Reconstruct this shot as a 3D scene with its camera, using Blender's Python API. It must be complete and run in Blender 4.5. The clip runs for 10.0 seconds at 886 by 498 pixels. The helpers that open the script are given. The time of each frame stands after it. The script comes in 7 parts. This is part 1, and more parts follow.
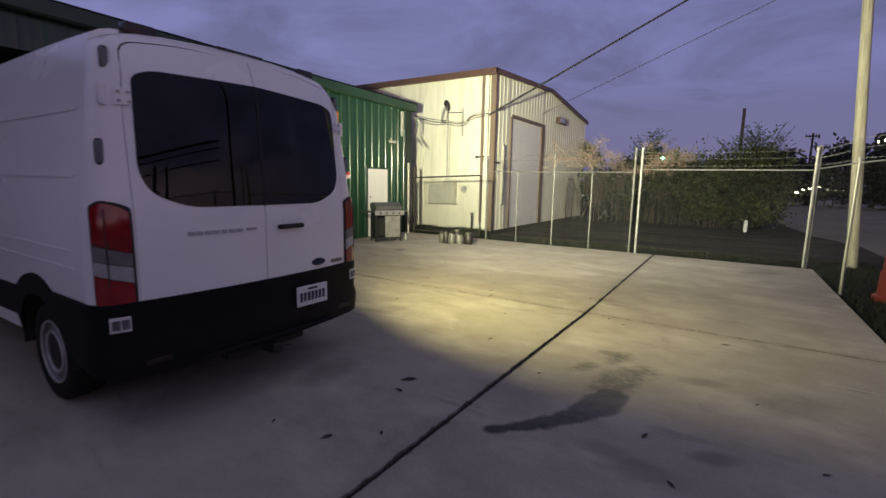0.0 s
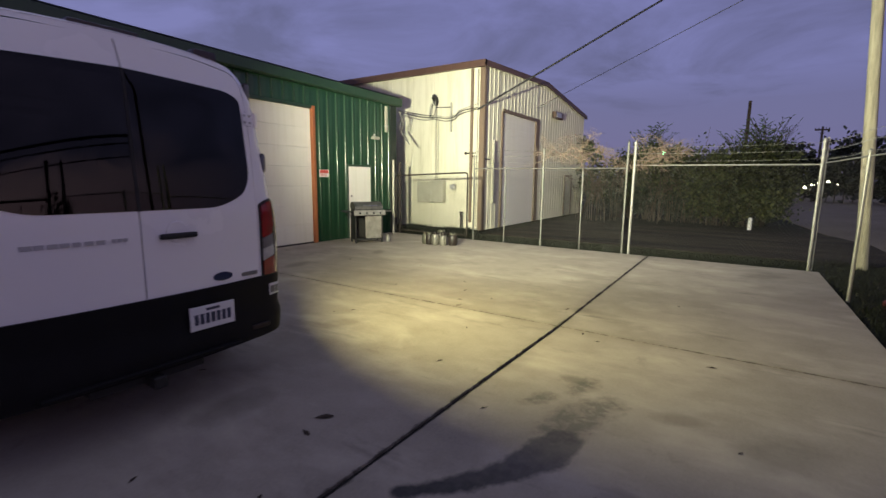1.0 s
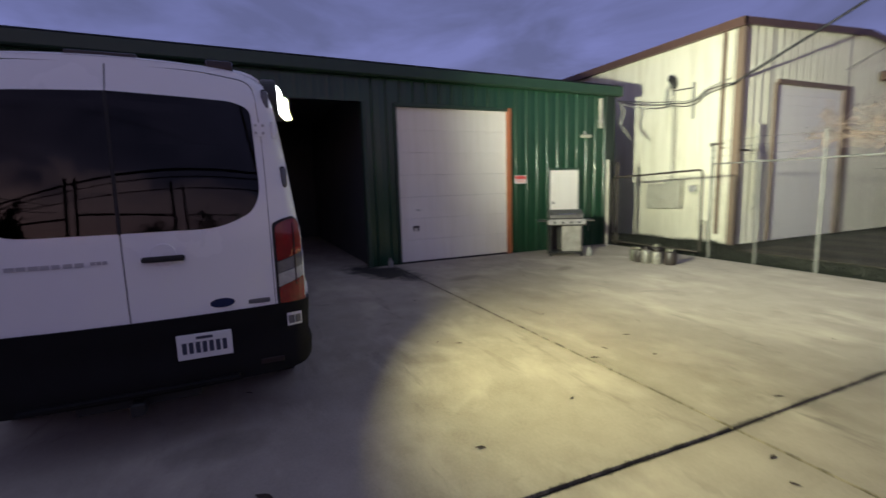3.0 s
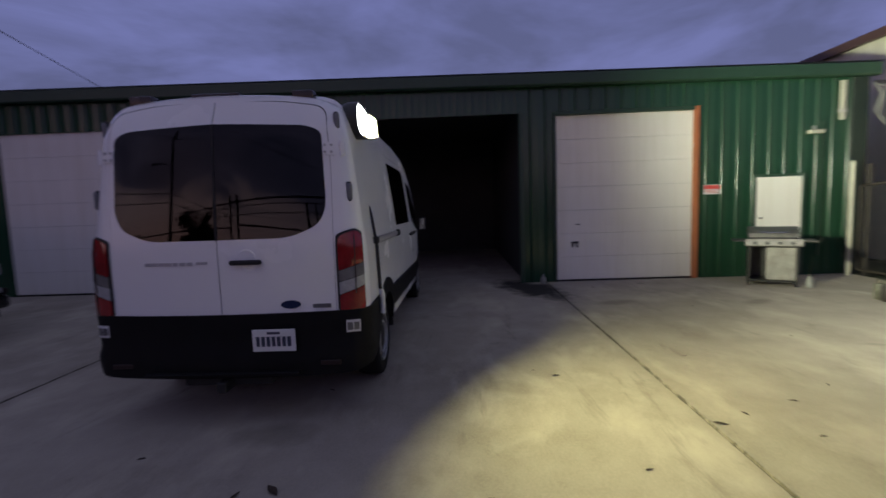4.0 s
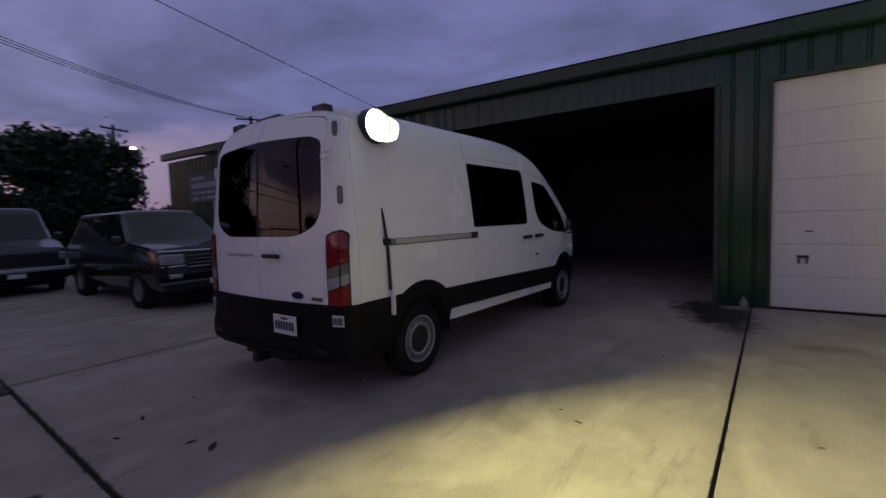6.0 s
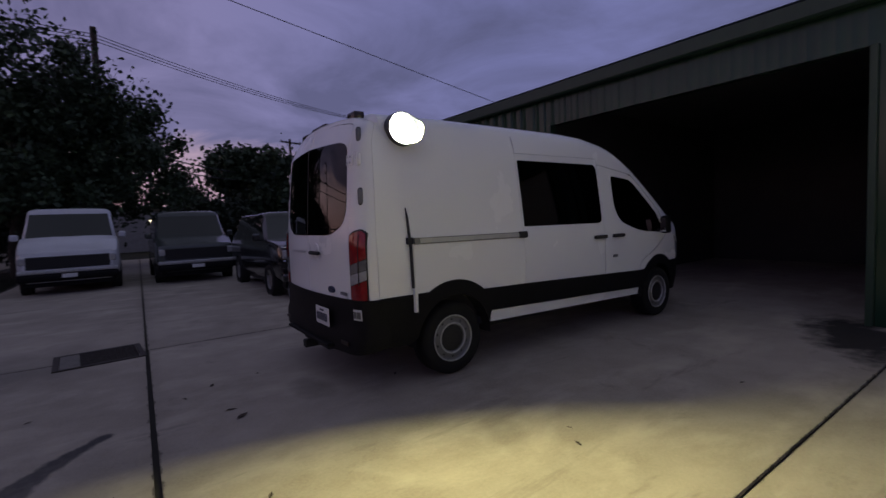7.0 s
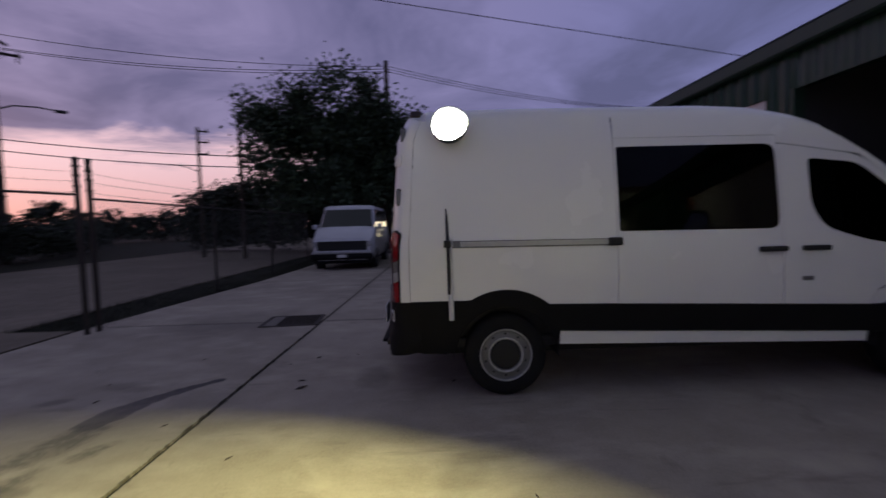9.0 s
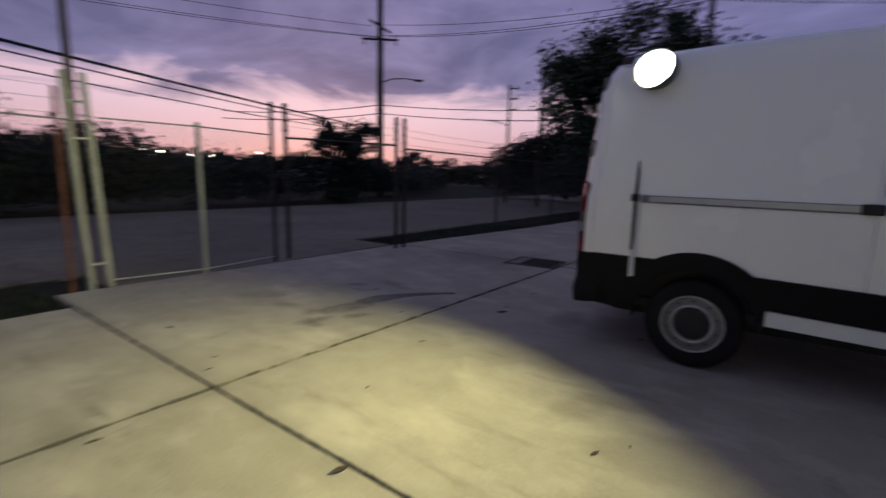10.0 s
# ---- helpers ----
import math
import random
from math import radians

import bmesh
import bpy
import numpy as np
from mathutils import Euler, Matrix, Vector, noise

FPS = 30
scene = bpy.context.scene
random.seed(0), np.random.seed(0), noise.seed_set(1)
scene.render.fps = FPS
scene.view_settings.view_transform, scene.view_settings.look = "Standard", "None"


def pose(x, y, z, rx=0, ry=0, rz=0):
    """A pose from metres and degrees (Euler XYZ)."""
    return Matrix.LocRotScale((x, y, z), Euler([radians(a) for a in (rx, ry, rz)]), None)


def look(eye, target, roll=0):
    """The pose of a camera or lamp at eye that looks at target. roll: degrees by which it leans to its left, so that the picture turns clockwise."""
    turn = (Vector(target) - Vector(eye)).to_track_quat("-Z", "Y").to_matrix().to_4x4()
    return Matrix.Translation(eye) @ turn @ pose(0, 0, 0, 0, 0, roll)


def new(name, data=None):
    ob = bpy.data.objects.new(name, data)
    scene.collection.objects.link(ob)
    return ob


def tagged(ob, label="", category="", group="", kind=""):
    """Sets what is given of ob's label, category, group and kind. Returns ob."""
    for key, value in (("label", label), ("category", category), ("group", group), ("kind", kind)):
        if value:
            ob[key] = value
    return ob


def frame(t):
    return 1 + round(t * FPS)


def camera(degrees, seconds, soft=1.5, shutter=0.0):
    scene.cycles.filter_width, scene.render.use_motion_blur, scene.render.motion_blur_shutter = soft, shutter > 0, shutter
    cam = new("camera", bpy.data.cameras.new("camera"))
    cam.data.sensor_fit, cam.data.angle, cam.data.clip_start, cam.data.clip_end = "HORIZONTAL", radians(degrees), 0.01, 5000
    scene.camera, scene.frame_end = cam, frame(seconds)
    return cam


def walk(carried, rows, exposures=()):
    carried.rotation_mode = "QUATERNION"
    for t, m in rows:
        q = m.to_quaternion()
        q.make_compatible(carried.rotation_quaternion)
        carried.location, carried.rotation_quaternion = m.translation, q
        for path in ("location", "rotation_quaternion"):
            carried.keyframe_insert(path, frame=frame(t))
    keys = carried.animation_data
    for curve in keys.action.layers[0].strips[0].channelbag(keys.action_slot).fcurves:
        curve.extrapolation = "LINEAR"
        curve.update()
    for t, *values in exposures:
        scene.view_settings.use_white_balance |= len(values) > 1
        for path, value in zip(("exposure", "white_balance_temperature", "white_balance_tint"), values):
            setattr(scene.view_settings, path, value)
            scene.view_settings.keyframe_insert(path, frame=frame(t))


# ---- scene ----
cam = camera(89.0, 10.0, shutter=0.5)
PATH = [
    (0, (0.585, 0.087, 1.629), (-0.473, 1.759, 1.338), 1.1),
    (0.5, (0.616, 0.45, 1.644), (-0.432, 2.126, 1.343), 0.8),
    (1, (0.747, 0.937, 1.653), (-0.333, 2.593, 1.35), 0.7),
    (1.5, (0.807, 1.464, 1.644), (-0.324, 3.085, 1.339), 0.0),
    (2, (0.905, 2.022, 1.643), (-0.344, 3.555, 1.34), -0.7),
    (2.5, (0.975, 2.516, 1.659), (-0.587, 3.733, 1.374), -1.8),
    (2.7, (0.962, 2.683, 1.674), (-0.714, 3.735, 1.389), -1.7),
    (4, (0.93, 4.094, 1.629), (-1.06, 4.022, 1.442), -2.0),
    (4.5, (0.845, 4.648, 1.647), (-1.08, 4.134, 1.466), -1.9),
    (5, (0.603, 5.16, 1.642), (-1.231, 4.382, 1.465), -2.2),
    (6.3, (-0.267, 6.423, 1.547), (-1.744, 5.081, 1.418), -2.1),
    (6.5, (-0.42, 6.62, 1.538), (-1.784, 5.162, 1.421), -2.3),
    (7, (-0.842, 6.874, 1.539), (-1.996, 5.245, 1.41), -2.3),
    (7.5, (-1.334, 7.086, 1.551), (-2.325, 5.353, 1.42), -2.4),
    (8, (-1.797, 7.145, 1.547), (-2.636, 5.334, 1.42), -1.8),
    (8.5, (-2.278, 7.131, 1.549), (-2.796, 5.202, 1.438), -1.8),
    (9, (-2.843, 7.206, 1.542), (-2.882, 5.209, 1.426), -1.5),
    (9.5, (-3.377, 7.2, 1.516), (-2.858, 5.281, 1.292), 1.0),
    (10, (-3.895, 7.324, 1.492), (-2.728, 5.731, 1.177), 1.3),
]
EXPOSURES = [(0, 0.10, 6400, 7), (0.5, 0.09, 6400, 7), (1.5, 0.05, 6250, 7), (2.0, 0.02, 6100, 7), (2.5, 0.02, 5850, 7), (4, -0.12, 5950, 4), (4.5, -0.20, 6000, 4), (5, -0.14, 6050, 4), (6.5, -0.14, 6300, 4), (8.5, -0.12, 6400, 4), (9.2, -0.10, 6200, 4), (9.6, -0.20, 6050, 3), (10, -0.17, 5950, 3)]
walk(cam, [(t, look(eye, target, roll)) for t, eye, target, roll in PATH], EXPOSURES)

# ---- world: dusk sky with a pink western glow under broken cloud ----
world = bpy.data.worlds.new("dusk_sky")
scene.world = world
world.use_nodes = True
wt = world.node_tree
wt.nodes.clear()


def wnode(kind, **kw):
    n = wt.nodes.new(kind)
    for k, v in kw.items():
        n.inputs[k].default_value = v
    return n


def wmath(op, a, b=None, clamp=False):
    n = wt.nodes.new("ShaderNodeMath")
    n.operation, n.use_clamp = op, clamp
    for i, v in enumerate((a, b)):
        if v is None:
            continue
        if isinstance(v, (int, float)):
            n.inputs[i].default_value = v
        else:
            wt.links.new(v, n.inputs[i])
    return n.outputs[0]


def wmix(f, a, b):
    n = wt.nodes.new("ShaderNodeMix")
    n.data_type = "RGBA"
    for i, v in ((0, f), (6, a), (7, b)):
        if isinstance(v, (int, float)):
            n.inputs[i].default_value = v
        elif isinstance(v, tuple):
            n.inputs[i].default_value = (*v, 1)
        else:
            wt.links.new(v, n.inputs[i])
    return n.outputs[2]


GLOW_DIR = Vector((0.78, -0.62, 0.0)).normalized()
w_co = wnode("ShaderNodeTexCoord")
w_sep = wnode("ShaderNodeSeparateXYZ")
wt.links.new(w_co.outputs["Generated"], w_sep.inputs[0])
w_elev = wmath("MAXIMUM", w_sep.outputs[2], 0.0)
w_flat = wmath("SQRT", wmath("MAXIMUM", wmath("SUBTRACT", 1.0, wmath("MULTIPLY", w_sep.outputs[2], w_sep.outputs[2])), 0.001))
w_side = wmath("DIVIDE", wmath("ADD", wmath("MULTIPLY", w_sep.outputs[0], GLOW_DIR.x), wmath("MULTIPLY", w_sep.outputs[1], GLOW_DIR.y)), w_flat)
# cloud sheet: direction projected on a flat layer
w_den = wmath("ADD", w_elev, 0.16)
w_vec = wnode("ShaderNodeCombineXYZ")
wt.links.new(wmath("DIVIDE", w_sep.outputs[0], w_den), w_vec.inputs[0])
wt.links.new(wmath("DIVIDE", w_sep.outputs[1], w_den), w_vec.inputs[1])
w_noise = wnode("ShaderNodeTexNoise", Scale=1.25, Detail=8.0, Roughness=0.60, Distortion=0.55)
wt.links.new(w_vec.outputs[0], w_noise.inputs["Vector"])
w_cloud = wmath("MULTIPLY", wmath("SUBTRACT", w_noise.outputs[0], 0.37), 3.8, True)
w_near = wmath("POWER", wmath("MULTIPLY", wmath("ADD", w_side, 0.10), 0.91, True), 1.4, True)
# clear strip over the horizon, and the ragged cloud deck above it
w_ragged = wmath("ADD", w_elev, wmath("MULTIPLY", wmath("SUBTRACT", w_noise.outputs[0], 0.5), 0.22))
w_deck = wmath("MULTIPLY", wmath("SUBTRACT", w_ragged, 0.135), 20.0, True)
w_band = wmix(wmath("MULTIPLY", w_elev, 8.0, True), (0.76, 0.36, 0.38), (0.98, 0.62, 0.70))
w_strip = wmix(w_near, (0.138, 0.134, 0.285), w_band)
w_far = wmix(w_cloud, (0.182, 0.180, 0.402), (0.115, 0.113, 0.240))
w_glow = wmix(w_cloud, (0.310, 0.245, 0.440), (0.140, 0.118, 0.255))
w_mid = wmix(w_deck, w_strip, wmix(w_near, w_far, w_glow))
w_all = wmix(wmath("MULTIPLY", wmath("SUBTRACT", w_elev, 0.45), 2.2, True), w_mid, (0.205, 0.207, 0.290))
w_sky = wt.nodes.new("ShaderNodeTexSky")
w_sky.sky_type, w_sky.sun_disc = "NISHITA", False
w_sky.sun_elevation, w_sky.sun_rotation = radians(1.0), math.atan2(GLOW_DIR.x, GLOW_DIR.y)
w_bg = wnode("ShaderNodeBackground", Strength=1.0)
w_bg2 = wnode("ShaderNodeBackground", Strength=0.02)
w_add = wt.nodes.new("ShaderNodeAddShader")
w_out = wt.nodes.new("ShaderNodeOutputWorld")
wt.links.new(w_all, w_bg.inputs[0])
wt.links.new(w_sky.outputs[0], w_bg2.inputs[0])
wt.links.new(w_bg.outputs[0], w_add.inputs[0])
wt.links.new(w_bg2.outputs[0], w_add.inputs[1])
wt.links.new(w_add.outputs[0], w_out.inputs[0])

# ---- the work light on the van ----
LAMP_AT = Vector((-3.0, 3.19, 2.385))
spot = bpy.data.lights.new("work_light_beam", "SPOT")
spot.energy, spot.color = 13200.0, (1.0, 0.96, 0.70)
spot.spot_size, spot.spot_blend, spot.shadow_soft_size = radians(110), 1.0, 0.16
spot_ob = new("work_light_beam", spot)
spot_ob.matrix_world = look(LAMP_AT + Vector((0, 0.066, 0)), LAMP_AT + Vector((-0.08, 3.0, 0.36))) @ Matrix.Diagonal((1.0, 0.65, 1.0, 1.0))
spill = bpy.data.lights.new("work_light_spill", "AREA")
spill.shape, spill.size, spill.energy, spill.color = "DISK", 0.17, 390.0, (1.0, 0.88, 0.40)
spill_ob = new("work_light_spill", spill)
spill_ob.matrix_world = look(LAMP_AT + Vector((0, 0.076, 0)), LAMP_AT + Vector((1.0, 3.0, -0.6)))


# ---- materials ----
class Nodes:
    """A small builder round one material's node tree."""

    def __init__(self, name):
        self.mat = bpy.data.materials.new(name)
        self.mat.use_nodes = True
        self.t = self.mat.node_tree
        self.b = self.t.nodes["Principled BSDF"]
        self.co = self.t.nodes.new("ShaderNodeTexCoord")
        self.geo = self.t.nodes.new("ShaderNodeNewGeometry")

    def put(self, sock, v):
        if isinstance(v, (int, float)):
            sock.default_value = v
        elif isinstance(v, tuple):
            sock.default_value = (*v, 1) if len(v) == 3 and sock.type == "RGBA" else v
        else:
            self.t.links.new(v, sock)

    def set(self, **kw):
        for k, v in kw.items():
            self.put(self.b.inputs[k.replace("_", " ")], v)
        return self

    def noise(self, scale, detail=3.0, rough=0.5, vec=None, stretch=None, distort=0.0):
        n = self.t.nodes.new("ShaderNodeTexNoise")
        n.inputs["Scale"].default_value, n.inputs["Detail"].default_value, n.inputs["Roughness"].default_value = scale, detail, rough
        n.inputs["Distortion"].default_value = distort
        v = vec if vec is not None else self.geo.outputs["Position"]
        if stretch:
            m = self.t.nodes.new("ShaderNodeVectorMath")
            m.operation = "MULTIPLY"
            m.inputs[1].default_value = stretch
            self.t.links.new(v, m.inputs[0])
            v = m.outputs[0]
        self.t.links.new(v, n.inputs["Vector"])
        return n.outputs[0]

    def math(self, op, a, b=0.0, clamp=False):
        n = self.t.nodes.new("ShaderNodeMath")
        n.operation, n.use_clamp = op, clamp
        self.put(n.inputs[0], a)
        self.put(n.inputs[1], b)
        return n.outputs[0]

    def ramp(self, f, lo, hi):
        n = self.t.nodes.new("ShaderNodeMapRange")
        n.inputs[1].default_value, n.inputs[2].default_value = lo, hi
        self.put(n.inputs[0], f)
        return n.outputs[0]

    def mix(self, f, a, b):
        n = self.t.nodes.new("ShaderNodeMix")
        n.data_type = "RGBA"
        self.put(n.inputs[0], f)
        self.put(n.inputs[6], a)
        self.put(n.inputs[7], b)
        return n.outputs[2]

    def bump(self, height, strength=0.3, distance=0.01):
        n = self.t.nodes.new("ShaderNodeBump")
        n.inputs["Strength"].default_value, n.inputs["Distance"].default_value = strength, distance
        self.put(n.inputs["Height"], height)
        self.t.links.new(n.outputs[0], self.b.inputs["Normal"])
        return self

    def blob(self, x, y, rx, ry, turn=0.0, wob=0.35, scale=3.0, soft=0.35):
        """A ragged patch on the ground, 1 inside and 0 outside."""
        sep = self.t.nodes.new("ShaderNodeSeparateXYZ")
        self.t.links.new(self.geo.outputs["Position"], sep.inputs[0])
        dx, dy = self.math("SUBTRACT", sep.outputs[0], x), self.math("SUBTRACT", sep.outputs[1], y)
        c, s_ = math.cos(radians(turn)), math.sin(radians(turn))
        a = self.math("DIVIDE", self.math("ADD", self.math("MULTIPLY", dx, c), self.math("MULTIPLY", dy, s_)), rx)
        b = self.math("DIVIDE", self.math("SUBTRACT", self.math("MULTIPLY", dy, c), self.math("MULTIPLY", dx, s_)), ry)
        d = self.math("SQRT", self.math("ADD", self.math("MULTIPLY", a, a), self.math("MULTIPLY", b, b)))
        d = self.math("ADD", d, self.math("MULTIPLY", self.math("SUBTRACT", self.noise(scale, 4.0, 0.6), 0.5), wob * 4))
        n = self.t.nodes.new("ShaderNodeMapRange")
        n.inputs[1].default_value, n.inputs[2].default_value, n.inputs[3].default_value, n.inputs[4].default_value = 1 - soft, 1 + soft, 1.0, 0.0
        self.t.links.new(d, n.inputs[0])
        return n.outputs[0]


    def axis(self, i):
        sep = self.t.nodes.new("ShaderNodeSeparateXYZ")
        self.t.links.new(self.geo.outputs["Position"], sep.inputs[0])
        return sep.outputs[i]

    def trail(self, pts, wob=0.08, scale=6.0, blend=0.05, soft=0.02):
        """A ragged tapering trail through (x, y, radius) on the ground, 1 inside and 0 outside."""
        px, py, best = self.axis(0), self.axis(1), None
        for (x0, y0, r0), (x1, y1, r1) in zip(pts, pts[1:]):
            ex, ey = x1 - x0, y1 - y0
            k2 = ex * ex + ey * ey
            dx, dy = self.math("SUBTRACT", px, x0), self.math("SUBTRACT", py, y0)
            h = self.math("ADD", self.math("MULTIPLY", dx, ex / k2), self.math("MULTIPLY", dy, ey / k2), True)
            qx = self.math("SUBTRACT", dx, self.math("MULTIPLY", h, ex))
            qy = self.math("SUBTRACT", dy, self.math("MULTIPLY", h, ey))
            d = self.math("SQRT", self.math("ADD", self.math("MULTIPLY", qx, qx), self.math("MULTIPLY", qy, qy)))
            d = self.math("SUBTRACT", d, self.math("ADD", r0, self.math("MULTIPLY", h, r1 - r0)))
            best = d if best is None else self.math("MINIMUM", best, d)
        d = self.math("ADD", best, self.math("MULTIPLY", self.math("SUBTRACT", self.noise(scale, 5.0, 0.65), 0.5), wob * 2))
        return self.ramp(d, soft, -soft)


def simple(name, colour, rough=0.5, metal=0.0, vary=0.12, scale=4.0, grain=60.0, bump=0.1, spec=0.5, coat=0.0):
    n = Nodes(name)
    big, small = n.noise(scale, 4.0), n.noise(grain, 2.0)
    f = n.math("ADD", n.math("MULTIPLY", big, 0.7), n.math("MULTIPLY", small, 0.3))
    dark = tuple(c * (1 - vary) for c in colour)
    light = tuple(min(1.0, c * (1 + vary)) for c in colour)
    n.set(Base_Color=n.mix(n.ramp(f, 0.3, 0.7), dark, light), Metallic=metal, Specular_IOR_Level=spec, Coat_Weight=coat)
    n.set(Roughness=n.math("ADD", rough - 0.06, n.math("MULTIPLY", big, 0.12)))
    if bump:
        n.bump(small, bump, 0.003)
    return n.mat


def make_concrete():
    n = Nodes("concrete_slab")
    big, mid, fine = n.noise(0.35, 4.0, 0.6), n.noise(2.2, 5.0, 0.65), n.noise(45.0, 3.0, 0.7)
    rnd = n.t.nodes.new("ShaderNodeObjectInfo").outputs["Random"]
    f = n.math("ADD", n.math("MULTIPLY", big, 0.6), n.math("MULTIPLY", mid, 0.4))
    col = n.mix(n.ramp(f, 0.32, 0.68), (0.203, 0.180, 0.150), (0.395, 0.352, 0.297))
    col = n.mix(n.math("MULTIPLY", n.ramp(fine, 0.35, 0.7), 0.22), col, (0.49, 0.43, 0.35))
    col = n.mix(n.math("MULTIPLY", rnd, 0.12), col, (0.285, 0.25, 0.20))
    # scrubbed pale patches and fine speckle
    pale = n.ramp(n.noise(1.15, 5.0, 0.62, distort=0.25, stretch=(0.7, 1.25, 1.0)), 0.50, 0.72)
    col = n.mix(n.math("MULTIPLY", pale, 0.58), col, (0.52, 0.467, 0.385))
    speck = n.ramp(n.noise(120.0, 2.0, 0.8), 0.62, 0.78)
    col = n.mix(n.math("MULTIPLY", speck, 0.35), col, (0.12, 0.11, 0.10))
    # drips and wear spots of their own shape
    spots = n.ramp(n.noise(1.5, 6.0, 0.75, distort=0.6), 0.60, 0.74)
    col = n.mix(n.math("MULTIPLY", spots, 0.5), col, (0.13, 0.12, 0.105))
    smear = n.ramp(n.noise(1.0, 5.0, 0.7, stretch=(0.5, 2.4, 1.0), distort=0.35), 0.60, 0.72)
    col = n.mix(n.math("MULTIPLY", smear, 0.56), col, (0.14, 0.125, 0.11))
    wet = n.trail([(-0.63, 2.65, 0.05), (-0.50, 2.77, 0.055), (-0.365, 2.93, 0.07), (-0.22, 3.14, 0.095), (-0.12, 3.38, 0.15), (-0.06, 3.62, 0.12)], 0.055, 9.0)
    dried = n.math("MULTIPLY", n.ramp(n.axis(1), 2.72, 3.70), 0.40)
    faint = n.math("MAXIMUM", n.trail([(-0.11, 3.72, 0.14), (-0.06, 4.05, 0.15), (0.08, 4.28, 0.09)], 0.13, 9.0, soft=0.06), n.math("MAXIMUM", n.blob(-0.40, 4.08, 0.14, 0.07, 60, 0.4, 8.0, 0.5), n.blob(-0.18, 4.50, 0.17, 0.08, 75, 0.5, 8.0, 0.6)))
    faint = n.math("MULTIPLY", faint, n.math("ADD", 0.35, n.ramp(n.noise(11.0, 5.0, 0.7, distort=0.8), 0.38, 0.62)), True)
    col = n.mix(n.math("MULTIPLY", faint, 0.74), col, (0.12, 0.11, 0.098))
    col = n.mix(n.math("MULTIPLY", wet, n.math("SUBTRACT", n.math("ADD", 0.78, n.math("MULTIPLY", n.noise(16.0, 4.0, 0.7), 0.42)), dried)), col, (0.036, 0.035, 0.036))
    # grime spreading out of the joints in broken lengths
    skew = n.math("MULTIPLY", n.math("MINIMUM", n.math("SUBTRACT", n.axis(1), 5.87), 0.0), 0.0228)
    for axis, at, w in ((0, -0.864, 0.018), (1, 5.87, 0.012), (1, -0.10, 0.014)):
        off = n.math("ABSOLUTE", n.math("SUBTRACT", n.math("SUBTRACT", n.axis(axis), skew if axis == 0 else 0.0), at))
        reach = n.math("MULTIPLY", n.ramp(n.noise(6.0, 6.0, 0.8), 0.42, 0.70), w * 1.9)
        edge = n.ramp(n.math("SUBTRACT", n.math("ADD", reach, w), off), 0.0, 0.012)
        col = n.mix(n.math("MULTIPLY", edge, 0.82), col, (0.055, 0.048, 0.038))
        soil = n.ramp(n.math("SUBTRACT", n.math("MULTIPLY", n.noise(1.7, 4.0, 0.6), 0.30), off), 0.0, 0.14)
        col = n.mix(n.math("MULTIPLY", soil, 0.22), col, (0.13, 0.118, 0.10))
    oil = n.blob(-7.70, 5.42, 0.98, 0.43, 20, 0.5, 3.2, 0.35)
    col = n.mix(n.math("MULTIPLY", oil, 0.97), col, (0.022, 0.021, 0.020))
    drain = n.blob(0.35, -0.15, 0.95, 0.85, 0, 0.35, 2.0, 0.5)
    col = n.mix(n.math("MULTIPLY", drain, 0.45), col, (0.11, 0.10, 0.09))
    for x, y, r, k in ((-0.25, 4.55, 0.13, 0.5), (0.55, 4.35, 0.16, 0.35), (-0.6, 6.6, 0.3, 0.25), (-4.6, 6.9, 0.35, 0.25), (-2.2, 2.7, 0.3, 0.4), (-6.3, 6.6, 0.3, 0.4), (-3.0, 4.5, 0.25, 0.25), (-6.1, 8.7, 0.25, 0.4), (0.31, 2.73, 0.22, 0.4), (0.64, 3.12, 0.14, 0.5), (1.12, 4.23, 0.3, 0.3), (0.08, 2.84, 0.16, 0.35), (1.3, 10.9, 0.5, 0.4)):
        col = n.mix(n.math("MULTIPLY", n.blob(x, y, r, r * 0.5, x * 40, 0.3, 5.0, 0.4), k), col, (0.09, 0.08, 0.07))
    n.set(Base_Color=col, Roughness=n.math("SUBTRACT", 0.90, n.math("MULTIPLY", wet, 0.25)), Specular_IOR_Level=0.3)
    n.bump(n.math("ADD", n.math("MULTIPLY", mid, 0.6), n.math("MULTIPLY", fine, 0.4)), 0.35, 0.006)
    return n.mat


def make_ground(name, a, b, c, scale=0.6, stretch=(1.0, 1.0, 1.0)):
    n = Nodes(name)
    big, mid, fine = n.noise(scale, 5.0, 0.6, stretch=stretch), n.noise(scale * 9, 4.0, 0.65), n.noise(60.0, 2.0, 0.7)
    col = n.mix(n.ramp(big, 0.35, 0.65), a, b)
    col = n.mix(n.math("MULTIPLY", n.ramp(mid, 0.45, 0.72), 0.6), col, c)
    n.set(Base_Color=col, Roughness=0.95, Specular_IOR_Level=0.2)
    n.bump(n.math("ADD", mid, fine), 0.6, 0.02)
    return n.mat


